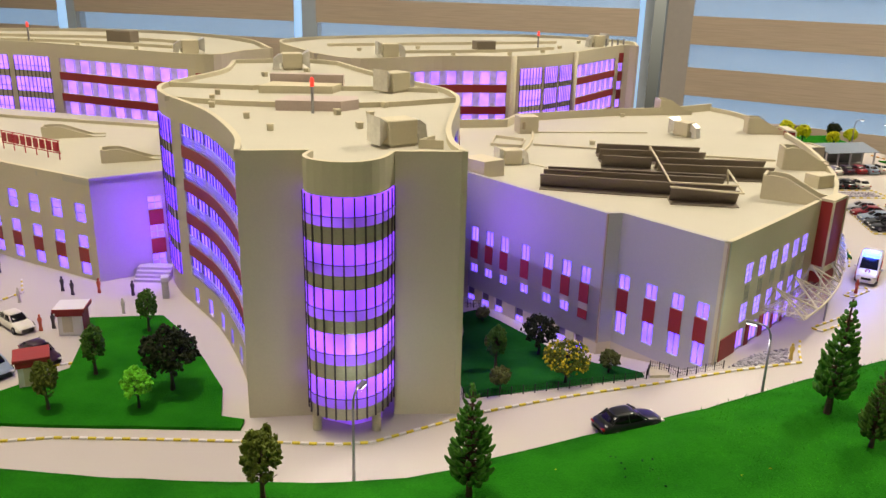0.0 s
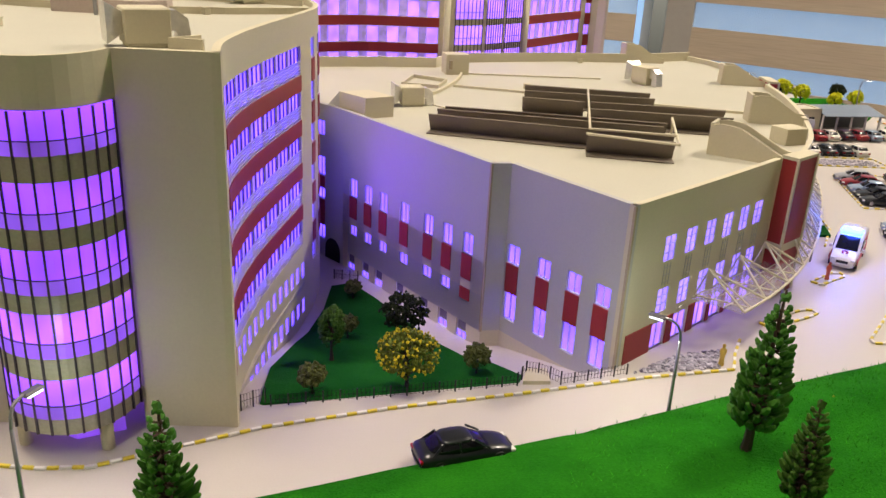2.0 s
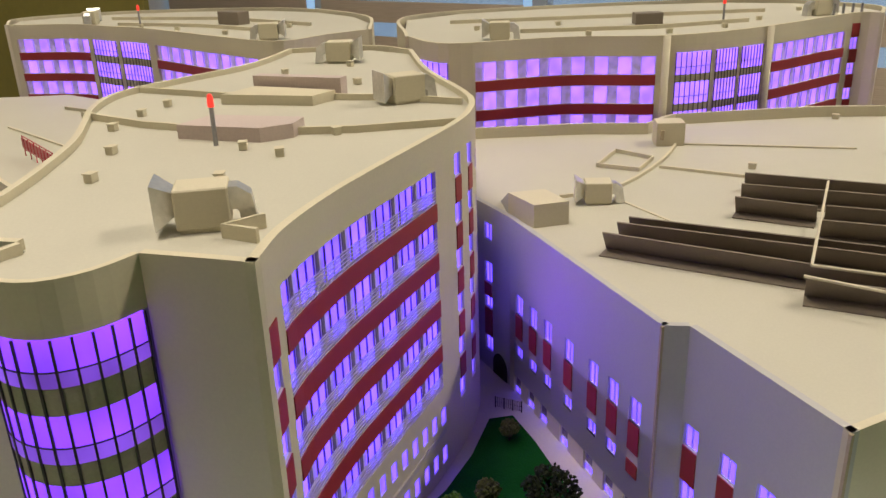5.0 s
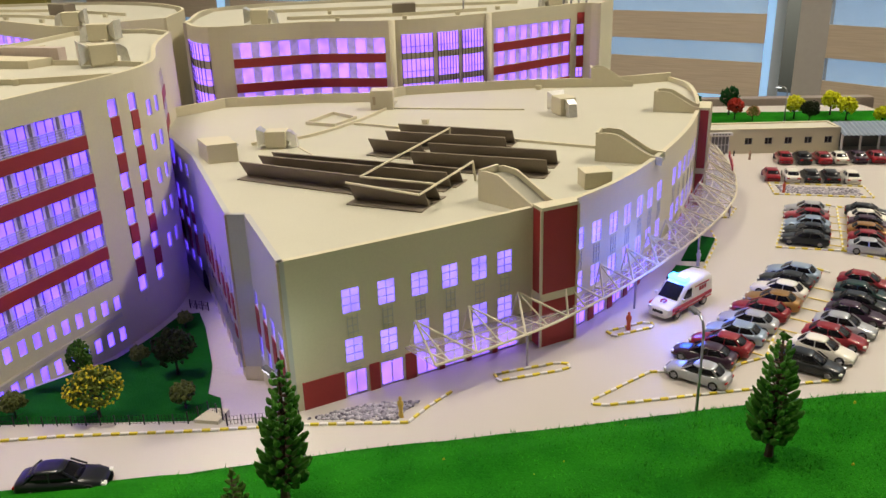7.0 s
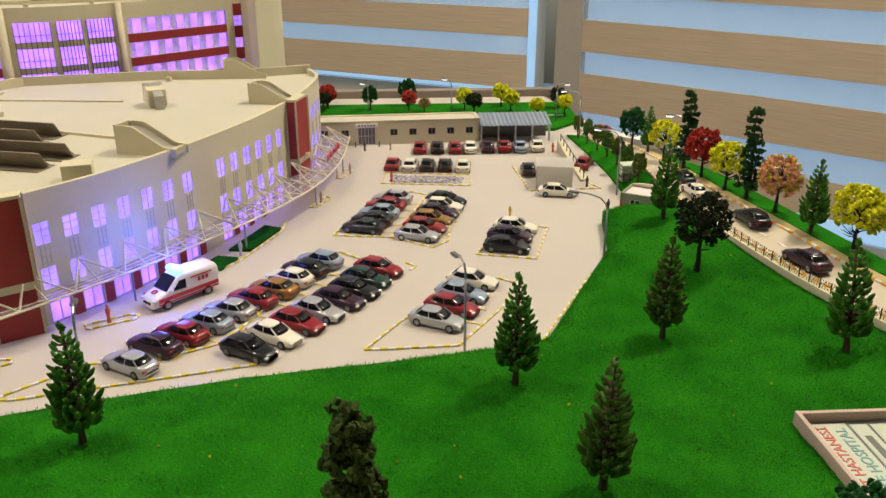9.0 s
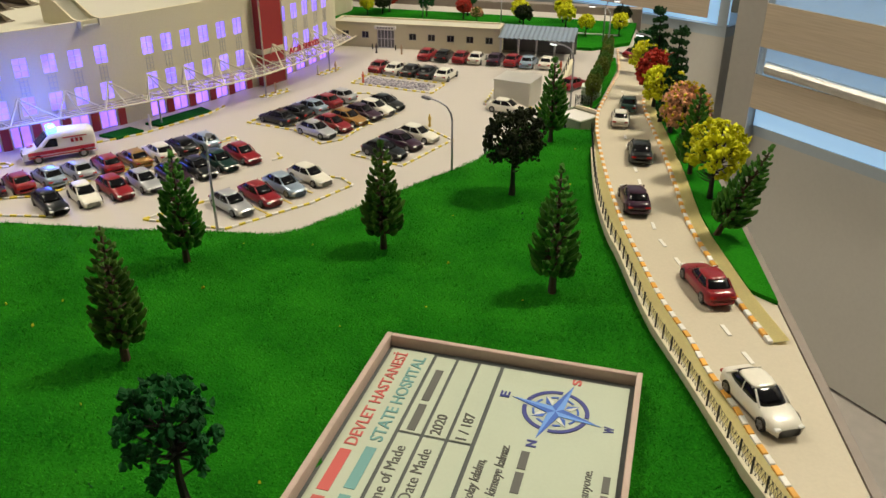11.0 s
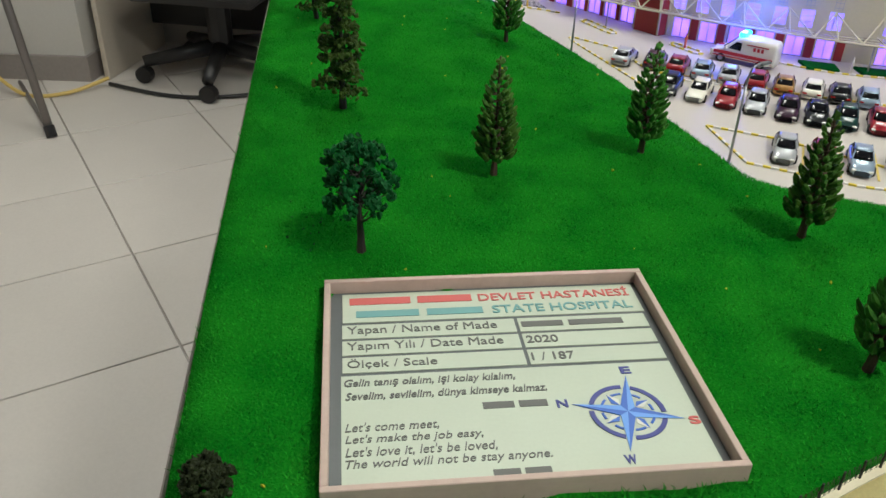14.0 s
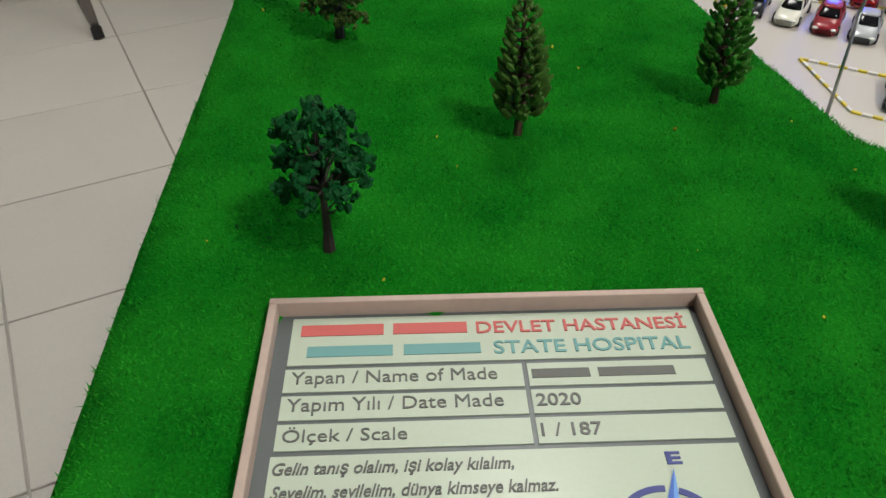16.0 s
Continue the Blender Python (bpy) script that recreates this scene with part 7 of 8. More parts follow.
# ---- gardens, fences, lamps ----
def mesh_fence(pts, h, label, step=0.05, zf=None, group="", diamonds=True, r=0.0016, n=1):
    """Posts, two rails and a fine lattice panel between each pair of posts."""
    ln = Line(pts, n)
    zf = zf or (lambda x, y: 0.0)
    th = thing("fence", 0, 0, 0, 0, label, "fence", group)
    k = max(1, round(ln.length / step))
    post = B()
    rod(post, (0, 0, 0), (0, 0, h), r * 1.5, n=5)
    post = link_mesh("post", post, M["black_wire"])
    pp = [ln.xy(ln.length * i / k) for i in range(k + 1)]
    for p in pp:
        part("post", post, None, th, at=(p[0], p[1], zf(p[0], p[1])))
    for a, b in zip(pp[:-1], pp[1:]):
        za, zb = zf(*a), zf(*b)
        bm = B()
        lo, hi = [], []
        for i in range(5):
            p, z = a + (b - a) * i / 4, za + (zb - za) * i / 4
            lo.append(bm.verts.new((p[0], p[1], z + h * 0.12)))
            hi.append(bm.verts.new((p[0], p[1], z + h * 0.95)))
        for i in range(4):
            if diamonds:
                p, z = a + (b - a) * (i + 0.5) / 4, za + (zb - za) * (i + 0.5) / 4
                mid = bm.verts.new((p[0], p[1], z + h * 0.535))
                for u, v in ((lo[i], lo[i + 1]), (lo[i + 1], hi[i + 1]), (hi[i + 1], hi[i]), (hi[i], lo[i])):
                    bm.faces.new((u, v, mid))
            else:
                me_, mf_ = (bm.verts.new(tuple((u + v) / 2 for u, v in zip(lo[j].co, hi[j].co))) for j in (i, i + 1))
                bm.faces.new((lo[i], lo[i + 1], mf_, me_))
                bm.faces.new((me_, mf_, hi[i + 1], hi[i]))
        bmesh.ops.wireframe(bm, faces=bm.faces[:], thickness=r * 0.9, use_replace=True, use_boundary=True, use_even_offset=True)
        part("fence_panel", bm, M["black_wire"], th)
    return th


COURT_LAWN = [(0.085, 2.615), (0.42, 2.715), (0.775, 2.86), (0.79, 2.985), (0.69, 3.11), (0.62, 3.13), (0.42, 3.42), (0.20, 3.68), (0.08, 3.80), (0.01, 3.75), (0.032, 3.53), (0.02, 3.2), (0.03, 2.88)]
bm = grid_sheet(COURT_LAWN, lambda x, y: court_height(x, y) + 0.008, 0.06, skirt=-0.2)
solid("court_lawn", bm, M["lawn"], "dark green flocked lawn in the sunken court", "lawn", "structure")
GARDEN = [(-1.62, 2.40), (-1.44, 2.64), (-1.52, 2.92), (-1.60, 3.10), (-1.29, 3.17), (-1.12, 2.99), (-0.95, 2.76), (-0.81, 2.55), (-0.75, 2.36), (-0.665, 2.35), (-0.66, 2.29), (-1.31, 2.235), (-1.62, 2.22)]
bm = grid_sheet(GARDEN, lambda x, y: 0.012 + 0.003 * noise.noise(Vector((x * 8, y * 8, 2))), 0.07, skirt=0.0)
solid("garden_lawn", bm, M["grass"], "green flocked garden lawn beside the ward tower", "lawn", "structure")
mesh_fence([(0.05, 2.565), (0.10, 2.615)], 0.05, "low black wire railing at the court", 0.04, diamonds=False)
mesh_fence([(0.12, 2.60), (0.45, 2.715), (0.775, 2.835)], 0.036, "low black wire railing along the sunken court", 0.045, diamonds=False)
mesh_fence([(0.775, 2.835), (0.80, 2.91), (0.85, 2.90), (0.90, 2.865)], 0.045, "low black wire railing at the court steps", 0.04, diamonds=False)
mesh_fence([(0.90, 2.865), (1.10, 2.965)], 0.036, "low black wire railing along the sunken court", 0.045, diamonds=False)
mesh_fence([(0.0, 3.84), (0.10, 3.84)], 0.045, "low black wire railing at the head of the court", 0.03, lambda x, y: -0.16, diamonds=False)
bm = B()
prism(bm, [(0.79, 2.845), (0.87, 2.86), (0.86, 2.935), (0.80, 2.92)], -0.1, 0.012)
solid("court_steps", bm, M["card"], "cream card block of the court steps", "steps", "structure")

for mesh, x, y, lab, sc in ((YELT, 0.46, 2.79, "round toy tree with yellow blossom in the court", 0.86), (DARK[1], 0.38, 3.265, "dark brown-green toy tree in the court", 0.86), (SMALLFIR, 0.19, 3.0, "small green egg-shaped toy tree in the court", 1.0)):
    plant("court_tree", mesh, x, y, court_height(x, y) + 0.006, 40, lab, "tree", "court trees", scale=sc)
for x, y, s in ((0.65, 2.975, 1.0), (0.21, 2.69, 0.95), (0.177, 3.295, 0.9), (0.12, 3.65, 0.8)):
    plant("bush", BUSH, x, y, court_height(x, y) + 0.006, 90 * x, "small brown-green toy bush in the court", "bush", "court bushes", scale=s)
plant("garden_tree", SMALLFIR, -1.28, 3.0, 0.01, 0, "dark olive-green egg-shaped toy tree on the garden lawn", "tree", "garden trees", scale=1.0)
plant("garden_tree", SMALLFIR, -1.315, 2.60, 0.01, 80, "green egg-shaped toy tree on the garden lawn", "tree", "garden trees", scale=1.05)
plant("garden_tree", DARK[1], -0.985, 2.52, 0.01, 10, "spreading dark brown-green toy tree on the garden lawn", "tree", "garden trees", scale=1.1)
plant("garden_tree", BRIGHT, -1.05, 2.38, 0.01, 0, "bright green toy palm-like sapling on the garden lawn", "tree", "garden trees", scale=0.95)
plant("garden_tree", FIR_O, -1.355, 2.335, 0.01, 0, "olive-green egg-shaped toy tree on the garden lawn", "tree", "garden trees", scale=0.95)


def street_lamp(x, y, turn, h=0.34, arm=0.07, lit=False, z=0.0, watts=0.0, label="thin grey street lamp with a bent arm"):
    th = thing("street_lamp", x, y, z, turn, label, "street lamp", "street lamps")
    bm = B()
    rod(bm, (0, 0, 0), (0, 0, h * 0.82), 0.0055, 0.004, n=8)
    part("pole", bm, M["steel"], th, smooth=True)
    bm = B()
    pts = [(0, 0, h * 0.82), (arm * 0.06, 0, h * 0.90), (arm * 0.25, 0, h * 0.97), (arm * 0.6, 0, h), (arm, 0, h * 1.005)]
    for a, b in zip(pts[:-1], pts[1:]):
        rod(bm, a, b, 0.004, n=6)
    part("arm", bm, M["steel"], th)
    bm = B()
    box(bm, (arm + 0.02, 0, h * 1.0), (0.05, 0.022, 0.010), bevel=0.004)
    hd = part("lamp_head", bm, M["lamp_off"], th)
    bm = B()
    box(bm, (arm + 0.022, 0, h * 1.0 - 0.006), (0.036, 0.016, 0.004))
    part("lens", bm, M["lamp_head"] if lit else M["head_light"], hd)
    if watts:
        a = radians(turn)
        la = new("street_lamp_light", bpy.data.lights.new("street_lamp_light", "POINT"))
        la.data.energy, la.data.color, la.data.shadow_soft_size = watts, (0.86, 1.0, 0.93), 0.002
        la.matrix_world = Matrix.Translation(W(x + (arm + 0.022) * math.cos(a), y + (arm + 0.022) * math.sin(a), z + h - 0.016))


street_lamp(-0.23, 2.05, 75, 0.30, 0.04, True, watts=0.022)
street_lamp(1.19, 2.755, 150, 0.28, 0.05, True, watts=0.022)
street_lamp(2.27, 3.35, 120, 0.34, 0.05)
street_lamp(3.345, 3.93, 130, 0.36, 0.05)
street_lamp(3.79, 4.80, 165, 0.34, 0.13)
street_lamp(3.83, 5.90, 165, 0.36, 0.11, True)
street_lamp(3.55, 7.12, 190, 0.34, 0.10, True)
street_lamp(2.55, 7.55, 150, 0.30, 0.05, True)
street_lamp(3.35, 7.55, 20, 0.30, 0.05, True)
street_lamp(4.167, 6.09, 170, 0.29, 0.06, True, z=0.128)
street_lamp(1.90, 7.5, 150, 0.25, 0.04, True)


# ---- the long low building at the back with its car shelter ----
def make_back_building():
    a, b = np.array([1.80, 6.53]), np.array([2.88, 6.915])
    d = (b - a) / np.hypot(*(b - a))
    turn = math.degrees(math.atan2(d[1], d[0]))
    L = float(np.hypot(*(b - a)))
    th = thing("service_building", a[0], a[1], 0, turn, "long low cream card service building with small dark windows", "building")
    H, dp = 0.165, 0.20
    ln = Line([(0, 0), (L, 0)], 1)
    spots = [0.06, 0.20] + [0.53 + 0.13 * k for k in range(5)]
    holes = [(s, s + 0.05, 0.06, 0.105) for s in spots if s + 0.05 < L]
    door = (0.31, 0.43, 0.0, 0.12)
    part("wall", shell(ln, 0, H, holes + [door], 0.02, 1), M["card"], th)
    for s0, s1, z0, z1 in holes:
        window(th, ln, s0, s1, z0, z1, 1, 2, 1, frame_mat=M["door_grey"], pane_mat=M["window_dark"])
    window(th, ln, *door, 1, 5, 2, frame_mat=M["rail_white"], pane_mat=M["door_grey"], name="door")
    bm = B()
    box(bm, (0.37, -0.008, 0.137), (0.15, 0.014, 0.022), bevel=0.002)
    part("sign_board", bm, M["white_plastic"], th, "white sign board over the door")
    for k in range(6):
        bm = B()
        box(bm, (0.32 + 0.02 * k, -0.0165, 0.137), (0.013, 0.002, 0.010))
        part("sign_bar", bm, M["door_grey"], th)
    for x in (0.29, 0.45):
        bm = B()
        rod(bm, (x, -0.05, 0), (x, -0.05, 0.035), 0.004, n=6)
        part("bollard", bm, M["black_wire"], th)
    for q in ([(0, dp), (0, 0)], [(L, 0), (L, dp)], [(L, dp), (0, dp)]):
        part("wall", shell(Line(q[::-1], 1), 0, H, th=0.02, side=-1), M["card"], th)
    bm = B()
    prism(bm, [(0.0, 0.0), (L, 0.0), (L, dp), (0.0, dp)], H - 0.02, H - 0.008)
    part("roof", bm, M["roof_card"], th)
    # shelter
    sh = thing("car_shelter", 2.90, 6.85, 0, 17, "open car shelter with a blue-grey corrugated roof", "car shelter")
    n = 16
    rings = []
    for i in range(n * 2 + 1):
        x = 0.49 * i / (2 * n)
        z = 0.006 if i % 2 else 0.0
        rings.append([(x, 0.0, 0.122 + z), (x, 0.22, 0.165 + z), (x, 0.22, 0.161 + z), (x, 0.0, 0.118 + z)])
    bm = B()
    loft(bm, rings)
    part("roof_sheet", bm, M["metal_roof"], sh, "corrugated blue-grey roof sheet")
    for k in range(5):
        bm = B()
        box(bm, (0.01 + 0.118 * k, 0.05, 0.062), (0.012, 0.012, 0.124))
        part("post", bm, M["rail_white"], sh)
    bm = B()
    box(bm, (0.245, 0.20, 0.08), (0.49, 0.008, 0.16))
    part("back_panel", bm, M["door_grey"], sh)


make_back_building()
BACK_LAWN = [(1.55, 6.78), (2.1, 6.93), (2.85, 7.17), (3.36, 7.33), (3.52, 7.62), (3.36, 8.2), uv(5.35, 6.92), uv(3.2, 6.92), (1.2, 7.2)]
bm = grid_sheet(BACK_LAWN, lambda x, y: 0.02 + 0.02 * min(max((y - 7.0 - 0.25 * (x - 1.6)) / 0.4, 0), 1), 0.09, skirt=0.0)
solid("back_lawn", bm, M["grass"], "bright green flocked strip behind the service building", "lawn", "structure")
kerb([(1.55, 7.22), (2.3, 7.42), (3.4, 7.72)], "low cream border between the lawn strips", "kerb_white", "kerb_white", 0.08, z=0.032)
BACK_TREES = [(TEAL[1], 1.90, 7.55, "blue-green", 0.75), (TEAL[1], 2.15, 7.75, "blue-green", 0.85), (REDT[1], 2.20, 7.60, "dark red", 0.85), (BLOS[1], 2.33, 7.58, "yellow-pink blossoming", 0.7), (LIME[1], 2.62, 7.72, "lime yellow", 0.95), (DARK[2], 2.72, 7.58, "nearly black", 0.9),
              (LIME[1], 2.88, 7.92, "lime yellow", 1.0), (LIME[1], 2.98, 7.75, "lime yellow", 0.95), (LIME[1], 3.20, 7.60, "lime yellow", 0.8), (DARK[2], 3.33, 7.95, "nearly black", 0.9), (LIME[1], 3.40, 7.72, "lime yellow", 0.85),
              (REDT[1], 1.55, 7.55, "dark red", 1.0), (LIME[1], 1.48, 7.35, "lime yellow", 0.8), (DARK[2], 1.56, 7.44, "nearly black", 0.8)]
for k, (mesh, x, y, word, sc) in enumerate(BACK_TREES):
    plant("back_tree", mesh, x, y, 0.036, 37 * k, f"small {word} toy tree on the back lawn strip", "tree", "back lawn trees", scale=sc)


# ---- the side road ----
ROAD_L = [(3.50, 7.45), (3.764, 6.76), (3.97, 6.05), (4.06, 5.70), (4.14, 5.475), (4.255, 5.22), (4.40, 4.93), (4.535, 4.68), (4.62, 4.53), (4.74, 4.34), (4.853, 4.167), (4.933, 4.06), (5.01, 3.965), (5.087, 3.853), (5.18, 3.74), (5.247, 3.647), (5.40, 3.46), (5.55, 3.30)]
ROAD_R = [(3.68, 7.50), (3.96, 6.75), (4.08, 6.30), (4.19, 5.95), (4.27, 5.76), (4.39, 5.52), (4.51, 5.28), (4.645, 4.993), (4.785, 4.687), (4.925, 4.45), (5.06, 4.24), (5.19, 4.06)]


def road_height(y):
    """The side road climbs from the lot to the level of the lawn."""
    k = min(max((7.3 - y) / 1.5, 0.0), 1.0)
    return 0.13 * k * k * (3 - 2 * k)


def make_side_road():
    ll, lr, fl = Line(ROAD_L), Line(ROAD_R), Line(FENCE_TOP)

    def rim(x, y):
        return 0.085 + 0.06 * min(max((5.5 - y) / 0.4, 0.0), 1.0)

    def edge_x(y):
        return RIGHT_FRONT[0] + (RIGHT_BACK[0] - RIGHT_FRONT[0]) * (y - RIGHT_FRONT[1]) / (RIGHT_BACK[1] - RIGHT_FRONT[1]) - 0.008

    # raised road bed with its embankment towards the lot
    rings = []
    for y in np.linspace(7.42, 3.32, 60):
        k = int(np.argmin(abs(ll.p[:, 1] - y)))
        xl, xe = float(ll.p[k, 0]), edge_x(y)
        h = road_height(y)
        rings.append([(xl - 0.012, y, 0.0)] + [(xl + (xe - xl) * f, y, h) for f in (0.0, 0.2, 0.4, 0.6, 0.8, 1.0)] + [(xe, y, -0.01)])
    bm = B()
    loft(bm, rings, close=False, cap=False)
    end = [bm.verts.new(p) for p in rings[-1]]
    bm.faces.new(end)
    bmesh.ops.recalc_face_normals(bm, faces=bm.faces)
    if sum(f.normal.z for f in bm.faces) < 0:
        bmesh.ops.reverse_faces(bm, faces=bm.faces)
    solid("side_road", bm, M["road"], "raised pale beige painted side road", "road", "structure")
    # yellowish bank between fence wall and kerb
    bm = B()
    rings = []
    for i in range(41):
        f = i / 40
        p = fl.off(fl.length * f, -0.012)
        k = int(np.argmin(np.hypot(ll.p[:, 0] - p[0] - 0.05, ll.p[:, 1] - p[1] - 0.03)))
        q = ll.p[k]
        t, h = rim(*p), road_height(q[1])
        mix = [(p[0] + (q[0] - p[0]) * k, p[1] + (q[1] - p[1]) * k) for k in (0.25, 0.5, 0.75)]
        rings.append([(p[0], p[1], t - 0.004)] + [(x, y, h + 0.006 + (t - h - 0.010) * g) for (x, y), g in zip(mix, (0.60, 0.28, 0.08))] + [(q[0], q[1], h + 0.004)])
    loft(bm, rings, close=False, cap=False)
    bmesh.ops.solidify(bm, geom=bm.faces[:], thickness=0.006)
    solid("sand_bank", bm, M["lot_warm"], "yellowish sand bank under the road fence", "bank", "structure", smooth=True)
    bm = B()
    rings = []
    for i in range(61):
        p, q = fl.off(fl.length * i / 60, 0.006), fl.off(fl.length * i / 60, -0.012)
        t = rim(*q)
        rings.append([(p[0], p[1], 0.0), (q[0], q[1], 0.0), (q[0], q[1], t), (p[0], p[1], t)])
    loft(bm, rings)
    bmesh.ops.recalc_face_normals(bm, faces=bm.faces)
    solid("retaining_wall", bm, M["card"], "low cream card retaining wall along the lawn", "retaining wall", "structure")
    mesh_fence(FENCE_TOP, 0.042, "black lattice fence on the wall above the side road", 0.055, rim, n=6)
    # verge on the far side
    bm = B()
    rings = []
    for i in range(31):
        f = i / 30
        p = lr.xy(lr.length * f)
        o = lr.off(lr.length * f, -0.05)
        o[0] = min(o[0], edge_x(o[1]))
        h = road_height(p[1])
        rings.append([(p[0], p[1], h + 0.006), (o[0], o[1], h + 0.010)])
    loft(bm, rings, close=False, cap=False)
    bmesh.ops.solidify(bm, geom=bm.faces[:], thickness=0.006)
    solid("sand_verge", bm, M["lot_warm"], "yellowish sand verge beside the side road", "verge", "structure")
    inner = [tuple(lr.off(lr.length * f, -0.05)) for f in np.linspace(0, 0.93, 14)]
    inner = [p for p in inner if p[0] < edge_x(p[1]) - 0.01]
    poly = inner + [(edge_x(y), y) for y in np.linspace(inner[-1][1] - 0.03, inner[0][1], 8)]
    bm = grid_sheet(poly, lambda x, y: road_height(y) + 0.013, 0.06, skirt=0.0)
    solid("road_lawn", bm, M["grass"], "narrow green flocked strip along the table edge", "lawn", "structure")
    for ln in (ll, lr):
        th = thing("kerb", 0, 0, 0, 0, "road kerb of white and orange stones", "kerb", "", "structure")
        k = round(ln.length / 0.032)
        for i in range(k):
            st = ln.length * (i + 0.5) / k
            p, t = ln.xy(st), ln.way(st)
            part("kerb_stone", stone(M["kerb_white" if i % 2 else "kerb_orange"], 0.032, 0.014, 0.010), None, th, at=(p[0], p[1], road_height(p[1])), turn=math.degrees(math.atan2(t[1], t[0])))
    mid = Line([(4.02, 6.12), (4.15, 5.76), (4.247, 5.527), (4.36, 5.273), (4.50, 5.0), (4.64, 4.713), (4.74, 4.52), (4.82, 4.42), (4.885, 4.335), (4.94, 4.25), (5.01, 4.153), (5.08, 4.06), (5.16, 3.96), (5.24, 3.867)])
    k = round(mid.length / 0.126)
    for i in range(k + 1):
        st = mid.length * i / k
        a, b = mid.xy(max(st - 0.026, 0)), mid.xy(min(st + 0.026, mid.length))
        stripe(tuple(a), tuple(b), "line_white", 0.011, road_height(a[1]) + 0.001)


make_side_road()
ROAD_TREES = [(TEAL[1], 3.906, 6.815, "blue-green", 1.02), (SHAG[1], 4.185, 6.076, "tall dark ragged", 0.97), (FIR[1], 4.005, 6.650, "green fir", 0.80), (LIME[0], 4.084, 6.290, "lime yellow", 1.00), (REDT[0], 4.265, 5.876, "bright red", 1.13), (LIME[0], 4.365, 5.665, "lime yellow", 1.06),
              (SHAG[1], 4.455, 5.529, "tall dark ragged", 1.01), (BLOS[0], 4.559, 5.340, "pink and yellow blossoming", 1.13), (FIR[0], 4.671, 5.092, "green fir", 0.93), (LIME[0], 4.802, 4.898, "lime yellow", 1.17), (FIR[2], 4.901, 4.609, "leaning green fir", 0.95)]
for k, (mesh, x, y, word, sc) in enumerate(ROAD_TREES):
    plant("road_tree", mesh, x, y, road_height(y) + 0.006, 10 if "leaning" in word else 50 * k, f"{word} toy tree on the strip along the road", "tree", "road trees", scale=sc, tilt=(0, 20) if "leaning" in word else (0, 0))
HEDGE_FOOT = Line([(3.46, 7.20), (3.61, 6.78), (3.765, 6.31), (3.85, 5.98), (3.93, 5.80)], 1)
HEDGE_HEAD = Line([(3.575, 7.22), (3.74, 6.79), (3.885, 6.31), (3.965, 6.02), (4.015, 5.82)], 1)


def hedge_point(f, k):
    """f: 0 to 1 along the strip, k: 0 at the lot, 1 at the road."""
    p, q = HEDGE_FOOT.xy(HEDGE_FOOT.length * f), HEDGE_HEAD.xy(HEDGE_HEAD.length * f)
    return p[0] + (q[0] - p[0]) * k, p[1] + (q[1] - p[1]) * k, 0.012 + (road_height(q[1]) - 0.008) * k


bm = B()
loft(bm, [[(*hedge_point(f, 0)[:2], 0.0)] + [hedge_point(f, k) for k in (0, 0.25, 0.5, 0.75, 1.0)] for f in np.linspace(0, 1, 30)], close=False, cap=False)
bmesh.ops.recalc_face_normals(bm, faces=bm.faces)
if sum(f.normal.z for f in bm.faces) < 0:
    bmesh.ops.reverse_faces(bm, faces=bm.faces)
solid("hedge_lawn", bm, M["grass"], "narrow green flocked bank between lot and road", "lawn", "structure")
for k, f in enumerate(np.linspace(0.04, 0.93, 7)):
    p = hedge_point(f, 0.5)
    plant("hedge_tree", FIR_O if k % 2 == 0 else SMALLFIR, p[0], p[1], p[2] - 0.002, 60 * k, ("olive-green" if k % 2 == 0 else "green") + " small toy fir beside the lot", "tree", "hedge trees", scale=0.9 if k else 0.8)


def make_hut():
    th = thing("guard_hut", 3.965, 5.67, 0.0, -18, "small grey-green guard hut with a curved pale parapet", "hut")
    w, d, h = 0.19, 0.17, 0.105
    ln = Line([(-w / 2, -d / 2), (w / 2, -d / 2)], 1)
    hole = [(0.05, 0.105, 0.03, 0.075)]
    part("wall", shell(ln, 0, h, hole, 0.012), M["green_wall"], th)
    window(th, ln, 0.05, 0.105, 0.03, 0.075, 1, 2, 1, pane_mat=M["window_dark"])
    for q in ([(w / 2, -d / 2), (w / 2, d / 2)], [(w / 2, d / 2), (-w / 2, d / 2)], [(-w / 2, d / 2), (-w / 2, -d / 2)]):
        part("wall", shell(Line(q, 1), 0, h, th=0.012), M["green_wall"], th)
    bm = B()
    box(bm, (0, 0, h - 0.012), (w - 0.02, d - 0.02, 0.01))
    part("roof", bm, M["white_plastic"], th)
    bm = B()
    rings = []
    for i in range(13):
        x = -w / 2 + w * i / 12
        z = h + 0.016 * math.sin(math.pi * i / 12) ** 0.5
        rings.append([(x, d / 2, h - 0.01), (x, d / 2, z), (x, d / 2 - 0.012, z), (x, d / 2 - 0.012, h - 0.01)])
    loft(bm, rings)
    part("parapet", bm, M["card"], th)
    cab = thing("transformer_cabinet", 3.885, 6.03, 0.05, 20, "pale green stacked cabinet behind a black mesh guard", "cabinet")
    for k in range(5):
        bm = B()
        box(bm, (0, 0, 0.012 + 0.02 * k), (0.10, 0.08, 0.016), bevel=0.002)
        part("slab", bm, M["pale_green"], cab)
    mesh_fence([(3.83, 5.965), (3.93, 5.99)], 0.07, "black mesh guard before the cabinet", 0.03, lambda x, y: 0.04)


make_hut()


